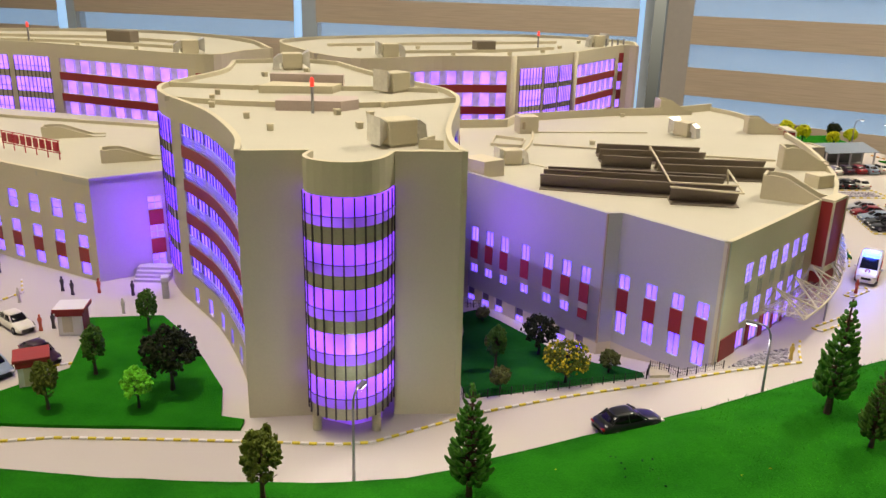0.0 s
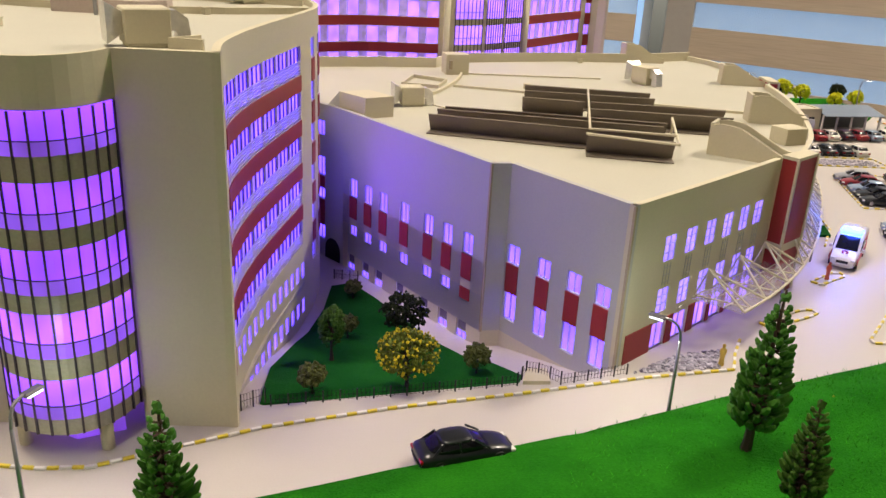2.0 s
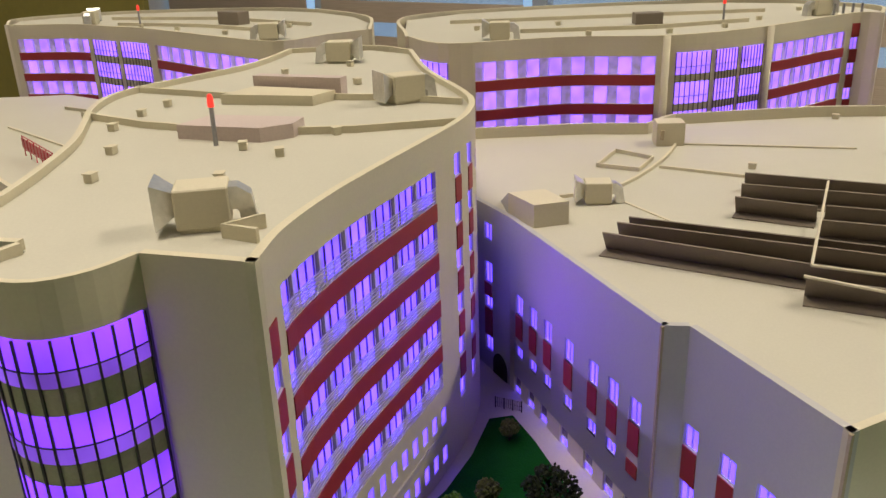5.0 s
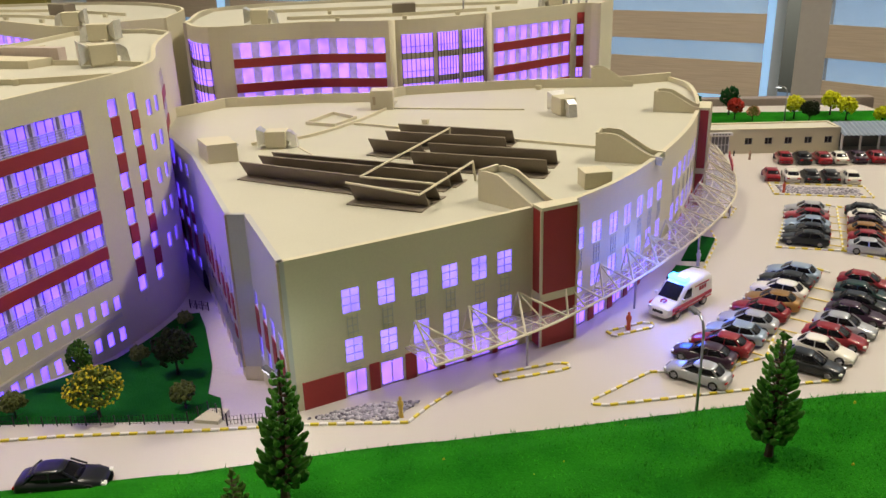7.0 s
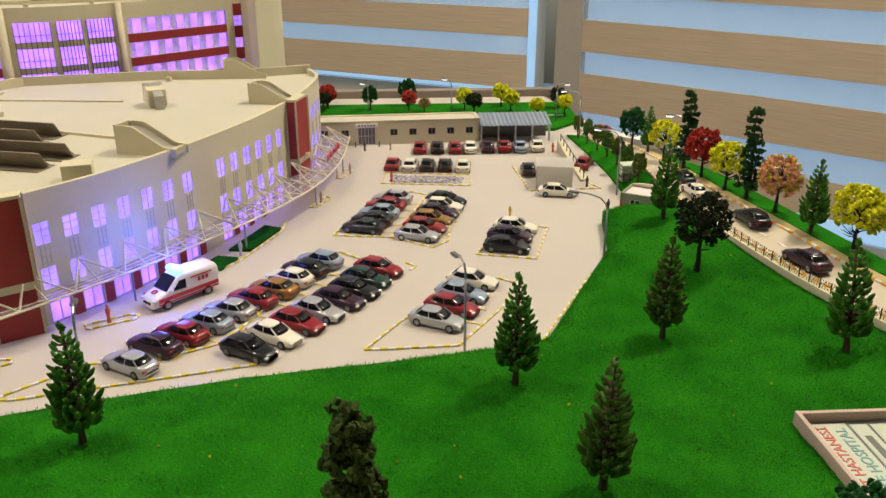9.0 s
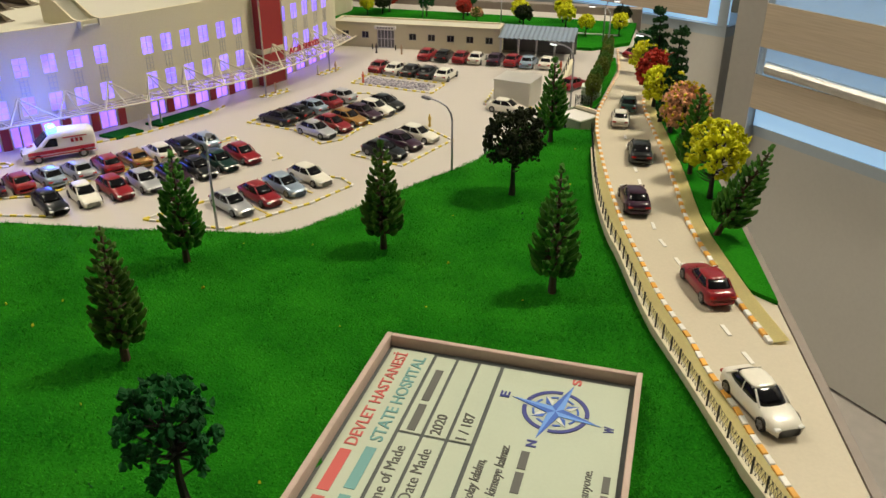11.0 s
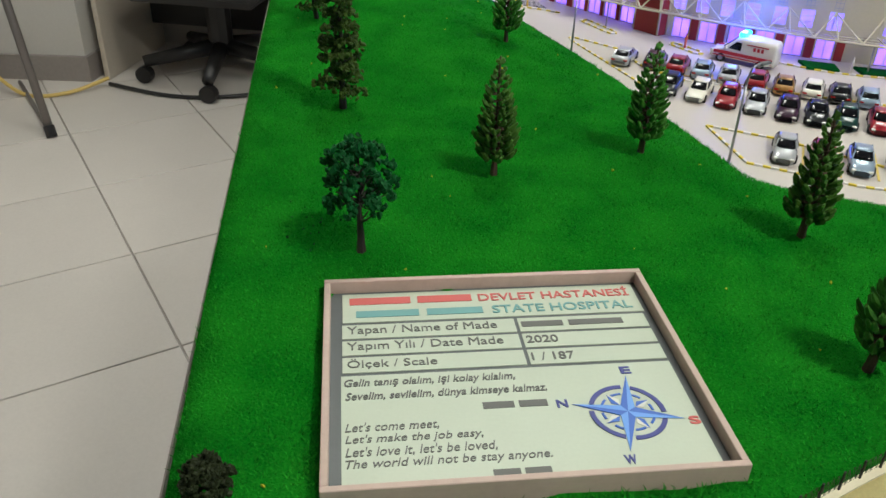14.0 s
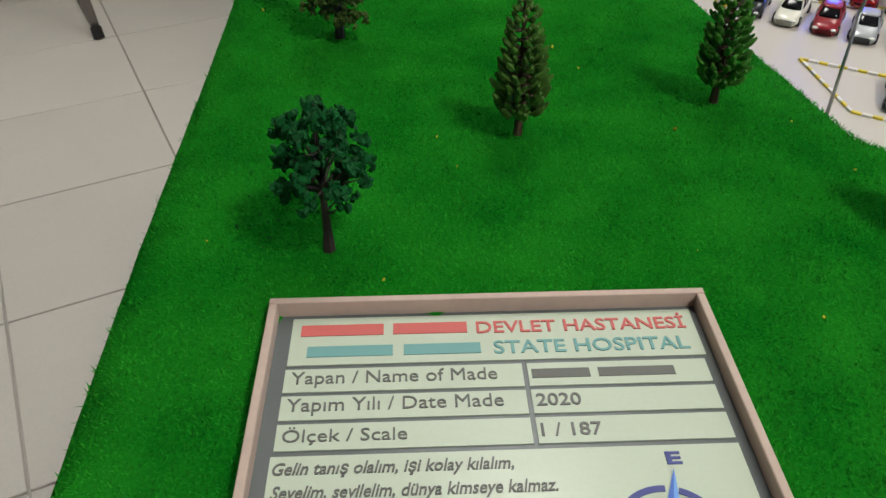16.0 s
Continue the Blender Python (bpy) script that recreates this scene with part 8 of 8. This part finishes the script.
def make_clear_box():
    th = thing("clear_shelter", 3.47, 6.02, 0, 6, "cloudy clear plastic shelter box over the ramp", "shelter")
    w, d, h = 0.20, 0.19, 0.13
    for c, s in (((0, -d / 2, h / 2), (w, 0.004, h)), ((0, d / 2, h / 2), (w, 0.004, h)), ((-w / 2, 0, h / 2), (0.004, d, h)), ((w / 2, 0, h / 2), (0.004, d, h)), ((0, 0, h + 0.003), (w + 0.012, d + 0.012, 0.005))):
        bm = B()
        box(bm, c, s)
        part("panel", bm, M["cloudy"], th)
    wd = thing("ramp_wall", 3.64, 6.12, 0, 106.5, "pale wedge-shaped ramp wall with a dark handrail", "ramp")
    bm = B()
    loft(bm, [[(0, -0.02, 0), (0, 0.02, 0), (0, 0.02, 0.012), (0, -0.02, 0.012)], [(0.70, -0.02, 0), (0.70, 0.02, 0), (0.70, 0.02, 0.07), (0.70, -0.02, 0.07)]])
    part("wedge", bm, M["card"], wd)
    for k in range(8):
        bm = B()
        x = 0.02 + 0.094 * k
        rod(bm, (x, 0, 0.012 + 0.083 * x), (x, 0, 0.055 + 0.083 * x), 0.003, n=5)
        part("rail_post", bm, M["black_wire"], wd)
    bm = B()
    rod(bm, (0.0, 0, 0.055), (0.69, 0, 0.112), 0.003, n=5)
    part("handrail", bm, M["black_wire"], wd)


make_clear_box()


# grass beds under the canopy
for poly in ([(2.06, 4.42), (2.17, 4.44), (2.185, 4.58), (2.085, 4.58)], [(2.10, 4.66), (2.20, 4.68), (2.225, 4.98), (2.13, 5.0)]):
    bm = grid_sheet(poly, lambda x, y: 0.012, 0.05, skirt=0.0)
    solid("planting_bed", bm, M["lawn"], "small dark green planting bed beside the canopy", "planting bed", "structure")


# ---- plain toy figures ----
FIG = {}


def figure(x, y, colour, h=0.085, z=0.0, turn=0):
    if (colour, h) not in FIG:
        bm = B()
        prof = [(0.16, 0.0), (0.17, 0.08), (0.13, 0.30), (0.15, 0.48), (0.20, 0.62), (0.19, 0.76), (0.08, 0.82), (0.10, 0.88), (0.11, 0.93), (0.07, 0.99), (0.01, 1.0)]
        loft(bm, [[(math.cos(a) * r * h * 0.72, math.sin(a) * r * h * 0.5, q * h) for a in np.linspace(0, 6.283, 9)[:-1]] for r, q in prof])
        FIG[(colour, h)] = link_mesh("figurine", bm, M[colour], True)
    ob = new("figurine", FIG[(colour, h)])
    p = W(x, y, z)
    ob.matrix_basis = pose(p.x, p.y, p.z, 0, 0, turn)
    word = {"fig_red": "orange-red", "fig_white": "off-white", "fig_tan": "tan", "fig_dark": "dark grey", "fig_yellow": "yellow"}[colour]
    tagged(ob, f"tiny plain {word} toy figure standing on the ground", "figurine", "toy figures")


M["fig_red"] = paint("figure_red", (0.55, 0.10, 0.05), 0.6)
M["fig_white"] = paint("figure_white", (0.62, 0.58, 0.52), 0.6)
M["fig_tan"] = paint("figure_tan", (0.50, 0.36, 0.24), 0.6)
M["fig_dark"] = paint("figure_dark", (0.06, 0.05, 0.06), 0.6)
M["fig_yellow"] = paint("figure_yellow", (0.62, 0.42, 0.08), 0.6)
for x, y, c in ((2.18, 6.50, "fig_dark"), (2.34, 6.56, "fig_tan"), (2.21, 5.86, "fig_white"), (2.25, 5.98, "fig_tan"), (2.27, 5.42, "fig_tan"), (2.175, 4.63, "fig_white"), (3.40, 6.74, "fig_red"), (3.30, 5.40, "fig_yellow"), (3.86, 5.60, "fig_red"),
                (2.54, 5.87, "fig_red"), (1.98, 3.90, "fig_red"), (1.40, 3.08, "fig_yellow"), (-1.74, 2.97, "fig_red"), (-2.00, 3.25, "fig_white"), (-1.88, 3.41, "fig_dark"), (-1.70, 3.41, "fig_red"), (-1.53, 3.40, "fig_dark"), (-1.48, 3.19, "fig_white"),
                (-2.31, 3.60, "fig_dark"), (-1.81, 3.37, "fig_dark"), (-1.70, 3.0, "fig_dark"), (3.66, 6.02, "fig_dark"), (3.79, 5.62, "fig_dark")):
    figure(x, y, c, 0.075 if y < 5 else 0.065)


def kiosk(x, y, turn, red_top):
    th = thing("kiosk", x, y, 0, turn, "small white kiosk with red trim in the forecourt", "kiosk", "kiosks")
    bm = B()
    box(bm, (0, 0, 0.055), (0.10, 0.09, 0.11), bevel=0.002)
    part("cabin", bm, M["white_plastic"], th)
    bm = B()
    box(bm, (0, 0, 0.116), (0.125, 0.11, 0.014), bevel=0.002)
    part("roof", bm, M["red_card"] if red_top else M["white_plastic"], th)
    if not red_top:
        bm = B()
        for cx_, cy_, sx, sy in ((0, -0.056, 0.127, 0.004), (0.0635, 0, 0.004, 0.112)):
            box(bm, (cx_, cy_, 0.114), (sx, sy, 0.016))
        part("fascia", bm, M["red_card"], th, "brown-red roof edge strip")
    bm = B()
    box(bm, (0.051, 0, 0.055), (0.004, 0.08, 0.10))
    part("side_panel", bm, M["red_card"], th)
    bm = B()
    box(bm, (0, -0.0475, 0.097), (0.11, 0.005, 0.018))
    part("sign_strip", bm, M["red_card"], th)
    bm = B()
    box(bm, (-0.01, -0.046, 0.05), (0.04, 0.003, 0.07))
    part("door", bm, M["card"], th)


kiosk(-1.60, 2.985, 12, False)
kiosk(-1.515, 2.53, 30, True)


# ---- lettering ----
def letters(text, width, height, material, parent, x, y, z, thick=0.0015, shear=0.0, name="lettering", bold=0.0, label=""):
    """Raised or printed words, fitted to a width and a cap height."""
    cu = bpy.data.curves.new("words", "FONT")
    cu.body, cu.extrude, cu.shear, cu.offset, cu.resolution_u = text, 0.02, shear, bold, 3
    ob = bpy.data.objects.new("words", cu)
    scene.collection.objects.link(ob)
    bpy.context.view_layer.update()
    me = bpy.data.meshes.new_from_object(ob.evaluated_get(bpy.context.evaluated_depsgraph_get()))
    bpy.data.objects.remove(ob)
    co = np.array([v.co[:] for v in me.vertices])
    lo, hi = co.min(0), co.max(0)
    sc = np.array([width / (hi[0] - lo[0]), height / (hi[1] - lo[1]), thick / (hi[2] - lo[2])]) * S
    for v in me.vertices:
        v.co = Vector((np.array(v.co) - lo) * sc)
    me.materials.clear()
    me.materials.append(material)
    me.name = name
    return part(name, me, None, parent, label, at=(x, y, z))


def upright_sign():
    # the red emergency sign over the canopy
    s0 = CANOPY.length - 0.80
    a = CANOPY.off(s0, 0.16)
    b = CANOPY.off(s0 + 0.30, 0.16)
    turn = math.degrees(math.atan2(b[1] - a[1], b[0] - a[0]))
    th = thing("emergency_sign", a[0], a[1], 0.19, turn, "red raised letters of the emergency department on the canopy", "sign")
    ob = letters("ACİL SERVİS", 0.30, 0.042, M["red_stripe"], th, 0, 0, 0, 0.006, bold=0.01)
    ob.matrix_basis = pose(0, 0, 0, 90, 0, 0)


upright_sign()


# ---- the name board ----
def make_board():
    zb = lawn_z(4.76, 3.28) + 0.0
    th = thing("name_board", 4.7625, 3.284, zb - 0.01, 105.6, "framed pale green model name board lying on the lawn", "name board")
    w, h, t, hi = 0.757, 0.642, 0.014, 0.052
    for c, s in (((0, h / 2 - t / 2 + 0.006, hi / 2), (w, t, hi)), ((0, -h / 2 + t / 2 + 0.006, hi / 2), (w, t, hi)), ((-w / 2 + t / 2, 0.006, hi / 2 - 0.0005), (t, h - 2 * t, hi - 0.001)), ((w / 2 - t / 2, 0.006, hi / 2 - 0.0005), (t, h - 2 * t, hi - 0.001))):
        bm = B()
        box(bm, c, s, bevel=0.0015)
        part("frame", bm, M["frame_wood"], th, "pinkish-beige wooden frame strip")
    bm = B()
    box(bm, (0, 0.006, 0.010), (w - 2 * t, h - 2 * t, 0.02))
    part("backing", bm, M["plate_dark"], th, "dark grey backing plate")
    z = 0.0205

    def panel(x0, x1, y0, y1):
        bm = B()
        box(bm, ((x0 + x1) / 2, (y0 + y1) / 2, z + 0.001), (x1 - x0, y1 - y0, 0.002))
        return part("panel", bm, M["plate"], th, "pale green printed panel")

    panel(-0.338, 0.352, 0.193, 0.303)
    for y0, y1 in ((0.135, 0.184), (0.079, 0.127), (0.022, 0.071)):
        panel(-0.339, 0.044, y0, y1)
        panel(0.052, 0.346, y0, y1)
    panel(-0.342, 0.346, -0.290, 0.012)
    z += 0.0022

    def bar(x0, x1, y0, y1, mat, name="printed_bar"):
        bm = B()
        box(bm, ((x0 + x1) / 2, (y0 + y1) / 2, z + 0.0006), (x1 - x0, y1 - y0, 0.0012))
        part(name, bm, M[mat], th)

    bar(-0.322, -0.182, 0.259, 0.285, "ink_red")
    bar(-0.166, -0.040, 0.259, 0.285, "ink_red")
    letters("DEVLET HASTANESİ", 0.360, 0.038, M["ink_red"], th, -0.024, 0.256, z, bold=0.012)
    bar(-0.308, -0.166, 0.210, 0.234, "ink_teal")
    bar(-0.148, -0.020, 0.210, 0.234, "ink_teal")
    letters("STATE HOSPITAL", 0.328, 0.030, M["ink_teal"], th, 0.002, 0.207, z, bold=0.012)
    letters("Yapan / Name of Made", 0.330, 0.034, M["ink"], th, -0.328, 0.143, z, bold=0.0)
    letters("Yapım Yılı / Date Made", 0.336, 0.034, M["ink"], th, -0.329, 0.087, z, bold=0.0)
    letters("Ölçek / Scale", 0.186, 0.034, M["ink"], th, -0.329, 0.031, z, bold=0.0)
    bar(0.058, 0.152, 0.151, 0.170, "ink")
    bar(0.166, 0.290, 0.151, 0.170, "ink")
    letters("2020", 0.070, 0.025, M["ink"], th, 0.058, 0.093, z, bold=0.012)
    letters("1 / 187", 0.092, 0.025, M["ink"], th, 0.058, 0.034, z, bold=0.012)
    letters("Gelin tanış olalım, işi kolay kılalım,", 0.346, 0.028, M["ink"], th, -0.336, -0.028, z, shear=0.25, bold=0.012)
    letters("Sevelim, sevilelim, dünya kimseye kalmaz.", 0.402, 0.028, M["ink"], th, -0.334, -0.068, z, shear=0.25, bold=0.012)
    bar(-0.068, -0.006, -0.105, -0.087, "ink")
    bar(0.004, 0.060, -0.105, -0.087, "ink")
    for text, wd, y in (("Let's come meet,", 0.176, -0.152), ("Let's make the job easy,", 0.256, -0.184), ("Let's love it, let's be loved,", 0.277, -0.215), ("The world will not be stay anyone.", 0.374, -0.246)):
        letters(text, wd, 0.026, M["ink"], th, -0.335, y, z, shear=0.25)
    bar(-0.075, -0.026, -0.277, -0.262, "ink")
    bar(-0.018, 0.030, -0.277, -0.262, "ink")
    # compass rose
    cx, cy = 0.211, -0.135
    ax = {"E": Vector((0.26, 1.0)).normalized(), "S": Vector((0.98, -0.26)).normalized()}
    ax["W"], ax["N"] = -ax["E"], -ax["S"]

    def ring(r0, r1, gaps, mat, lift):
        k = 72
        free = [not any(abs((2 * math.pi * i / k - g + math.pi) % (2 * math.pi) - math.pi) < w_ for g, w_ in gaps) for i in range(k)]
        first = free.index(False)
        run = []
        for i in range(first, first + k + 1):
            if free[i % k] and i < first + k:
                run.append(i)
            elif run:
                bm = B()
                angles = [2 * math.pi * j / k for j in run + [run[-1] + 1]]
                loft(bm, [[(cx + math.cos(a) * r, cy + math.sin(a) * r, z + lift + h) for r, h in ((r0, 0), (r1, 0), (r1, 0.001), (r0, 0.001))] for a in angles])
                part("compass_ring", bm, M[mat], th)
                run = []

    angs = {k: math.atan2(v.y, v.x) for k, v in ax.items()}
    ring(0.066, 0.076, [(a, 0.10) for a in angs.values()], "ink_navy", 0.001)
    ring(0.048, 0.053, [(a, 0.25) for a in angs.values()] + [(a + math.pi / 4, 0.18) for a in angs.values()], "ink_blue", 0.001)
    for k, d in ax.items():
        n = Vector((-d.y, d.x))
        for sd, mat in ((1, "ink_blue"), (-1, "ink_blue_light")):
            bm = B()
            c = Vector((cx, cy))
            pts = [c, c + (d + n * sd).normalized() * 0.020, c + d * 0.108]
            loft(bm, [[(p.x, p.y, z + 0.0012) for p in pts], [(p.x, p.y, z + 0.0022) for p in pts]])
            part("compass_point", bm, M[mat], th)
        dd = (d + n).normalized()
        nn = Vector((-dd.y, dd.x))
        for sd, mat in ((1, "ink_blue"), (-1, "ink_line")):
            bm = B()
            pts = [Vector((cx, cy)) + dd * 0.022, Vector((cx, cy)) + dd * 0.034 + nn * sd * 0.010, Vector((cx, cy)) + dd * 0.058]
            loft(bm, [[(p.x, p.y, z + 0.0012) for p in pts], [(p.x, p.y, z + 0.002) for p in pts]])
            part("compass_point", bm, M[mat], th)
        p = Vector((cx, cy)) + d * 0.127
        letters(k, 0.022, 0.022, M["ink_red" if k == "S" else "ink_navy"], th, p.x - 0.011, p.y - 0.011, z, bold=0.03)


make_board()


# ---- what stands on the office floor ----
def make_office():
    th = thing("office_chair", -12.4, -5.0, FLOOR, 0, "black swivel office chair on castors under the desk", "office chair")
    for k in range(5):
        a = radians(12 + 72 * k)
        e = (math.cos(a) * 1.85, math.sin(a) * 1.85)
        bm = B()
        rod(bm, (0, 0, 0.75), (e[0], e[1], 0.50), 0.22, 0.14, n=8)
        lg = part("base_arm", bm, M["plastic_black"], th, smooth=True)
        bm = B()
        rod(bm, (e[0] - 0.08, e[1], 0.2), (e[0] + 0.14, e[1], 0.2), 0.2, n=12)
        part("castor", bm, M["plastic_black"], lg)
    bm = B()
    rod(bm, (0, 0, 0.6), (0, 0, 2.2), 0.3, n=10)
    part("column", bm, M["plastic_black"], th)
    bm = B()
    box(bm, (0, 0, 2.45), (3.2, 3.2, 0.8), bevel=0.2)
    part("seat", bm, M["plastic_black"], th)
    bm = B()
    box(bm, (-1.5, 0, 4.9), (0.4, 2.8, 2.8), bevel=0.18)
    part("backrest", bm, M["plastic_black"], th)
    dk = thing("office_desk", -12.9, -4.4, FLOOR, 0, "beige laminate office desk beside the column", "desk")
    bm = B()
    box(bm, (0, 0, 4.92), (3.4, 6.6, 0.16), bevel=0.03)
    part("desk_top", bm, M["desk_panel"], dk)
    for y in (-3.15, 3.15):
        bm = B()
        box(bm, (0.05, y, 2.42), (3.0, 0.13, 4.84), bevel=0.02)
        part("side_panel", bm, M["desk_panel"], dk)
    # black panel added to paint the dark space beneath the desk top
    bm = B()
    box(bm, (-0.9, 0, 2.75), (0.1, 6.1, 4.0))
    part("back_panel", bm, M["plastic_black"], dk)
    st = thing("tube_stand", -8.0, -6.95, FLOOR, 0, "slanting grey metal tube leg standing on the tiles", "tube stand")
    bm = B()
    rod(bm, (0, 0, 0.0), (-1.3, -1.6, 5.6), 0.085, n=10)
    part("tube", bm, M["tube_grey"], st, smooth=True)
    bm = B()
    rod(bm, (0.01, 0.01, 0.0), (-0.05, -0.06, 0.22), 0.11, n=10)
    part("foot", bm, M["plastic_black"], st)
    bm = B()
    rod(bm, (0, 0, 0.06), (-2.6, -2.4, 0.06), 0.05, n=8)
    part("floor_tube", bm, M["tube_grey"], st)
    for name, pts, mat, lab in (("yellow_cable", [(-10.3, -9.9, 0.5), (-9.9, -8.8, 0.07), (-10.2, -7.9, 0.07), (-11.0, -7.3, 0.2)], "cable_yellow", "loose yellow cable lying round the column"),
                                ("white_cable", [(-11.2, -4.8, 4.7), (-10.9, -4.2, 3.6), (-11.1, -3.6, 3.3), (-11.6, -3.4, 4.8)], "cable_white", "white cable looping under the desk"),
                                ("black_cable", [(-11.0, -7.3, 0.06), (-10.6, -5.6, 0.06), (-10.9, -4.2, 0.06), (-12.0, -2.6, 0.06)], "plastic_black", "thin black cable on the floor tiles")):
        ln = [Vector(p) for p in pts]
        run = []
        for i in range(25):
            u = i / 24 * (len(ln) - 1)
            k = min(int(u), len(ln) - 2)
            f = u - k
            a, b, c, d = ln[max(k - 1, 0)], ln[k], ln[k + 1], ln[min(k + 2, len(ln) - 1)]
            run.append(0.5 * ((2 * b) + (c - a) * f + (2 * a - 5 * b + 4 * c - d) * f * f + (3 * b - a - 3 * c + d) * f ** 3))
        bm = tube_along(run, 0.045)
        solid(name, bm, M[mat], lab, "cable", z=FLOOR)


make_office()


# ---- fibres of the flocked lawn ----
def make_fibres():
    rng = np.random.default_rng(3)
    n = 620000
    pts = rng.uniform((0.9, 1.4), (5.95, 5.7), (n, 2))
    arr = np.array(GRASS_POLY)
    x, y = pts[:, 0], pts[:, 1]
    ins = np.zeros(n, bool)
    for (ax, ay), (bx, by) in zip(arr, np.roll(arr, -1, axis=0)):
        ins ^= ((ay > y) != (by > y)) & (x < (bx - ax) * (y - ay) / (by - ay + 1e-12) + ax)
    pts = pts[ins]
    # denser towards the name board
    keep = rng.random(len(pts)) < np.clip(1.45 - 0.40 * np.hypot(pts[:, 0] - 4.6, pts[:, 1] - 3.0), 0.22, 1)
    pts = pts[keep]
    cx, cy = 4.7625, 3.284
    a = radians(105.6)
    lx = (pts[:, 0] - cx) * math.cos(a) + (pts[:, 1] - cy) * math.sin(a)
    ly = -(pts[:, 0] - cx) * math.sin(a) + (pts[:, 1] - cy) * math.cos(a)
    pts = pts[~((abs(lx) < 0.375) & (abs(ly) < 0.322))]
    m = len(pts)
    # heights from a fine grid of the lawn
    gx, gy = np.arange(0.85, 6.05, 0.03), np.arange(1.35, 5.80, 0.03)
    hz = np.array([[grass_height(px, py) for py in gy] for px in gx])
    fx, fy = (pts[:, 0] - gx[0]) / 0.03, (pts[:, 1] - gy[0]) / 0.03
    i, j = fx.astype(int), fy.astype(int)
    fx, fy = fx - i, fy - j
    z = hz[i, j] * (1 - fx) * (1 - fy) + hz[i + 1, j] * fx * (1 - fy) + hz[i, j + 1] * (1 - fx) * fy + hz[i + 1, j + 1] * fx * fy
    ang = rng.uniform(0, 2 * np.pi, m)
    L = rng.uniform(0.006, 0.013, m)
    w = 0.0016
    dx, dy = np.cos(ang), np.sin(ang)
    lean = rng.uniform(0.5, 1.2, m) * L
    base = np.c_[pts, z - 0.002]
    v0 = base + np.c_[-dy * w, dx * w, np.zeros(m)]
    v1 = base - np.c_[-dy * w, dx * w, np.zeros(m)]
    v2 = base + np.c_[dx * lean, dy * lean, L * 0.8]
    vs = np.stack([v0, v1, v2], 1).reshape(-1, 3) * S
    me = bpy.data.meshes.new("grass_fibres")
    me.vertices.add(3 * m)
    me.vertices.foreach_set("co", vs.ravel())
    me.loops.add(3 * m)
    me.loops.foreach_set("vertex_index", np.arange(3 * m))
    me.polygons.add(m)
    me.polygons.foreach_set("loop_start", np.arange(0, 3 * m, 3))
    me.update(calc_edges=True)
    me.materials.append(M["blades"])
    ob = new("grass_fibres", me)
    ob.matrix_basis = Matrix.Translation(W(0, 0, 0))
    tagged(ob, "short green flock fibres of the lawn", "grass", "", "stuff")


make_fibres()
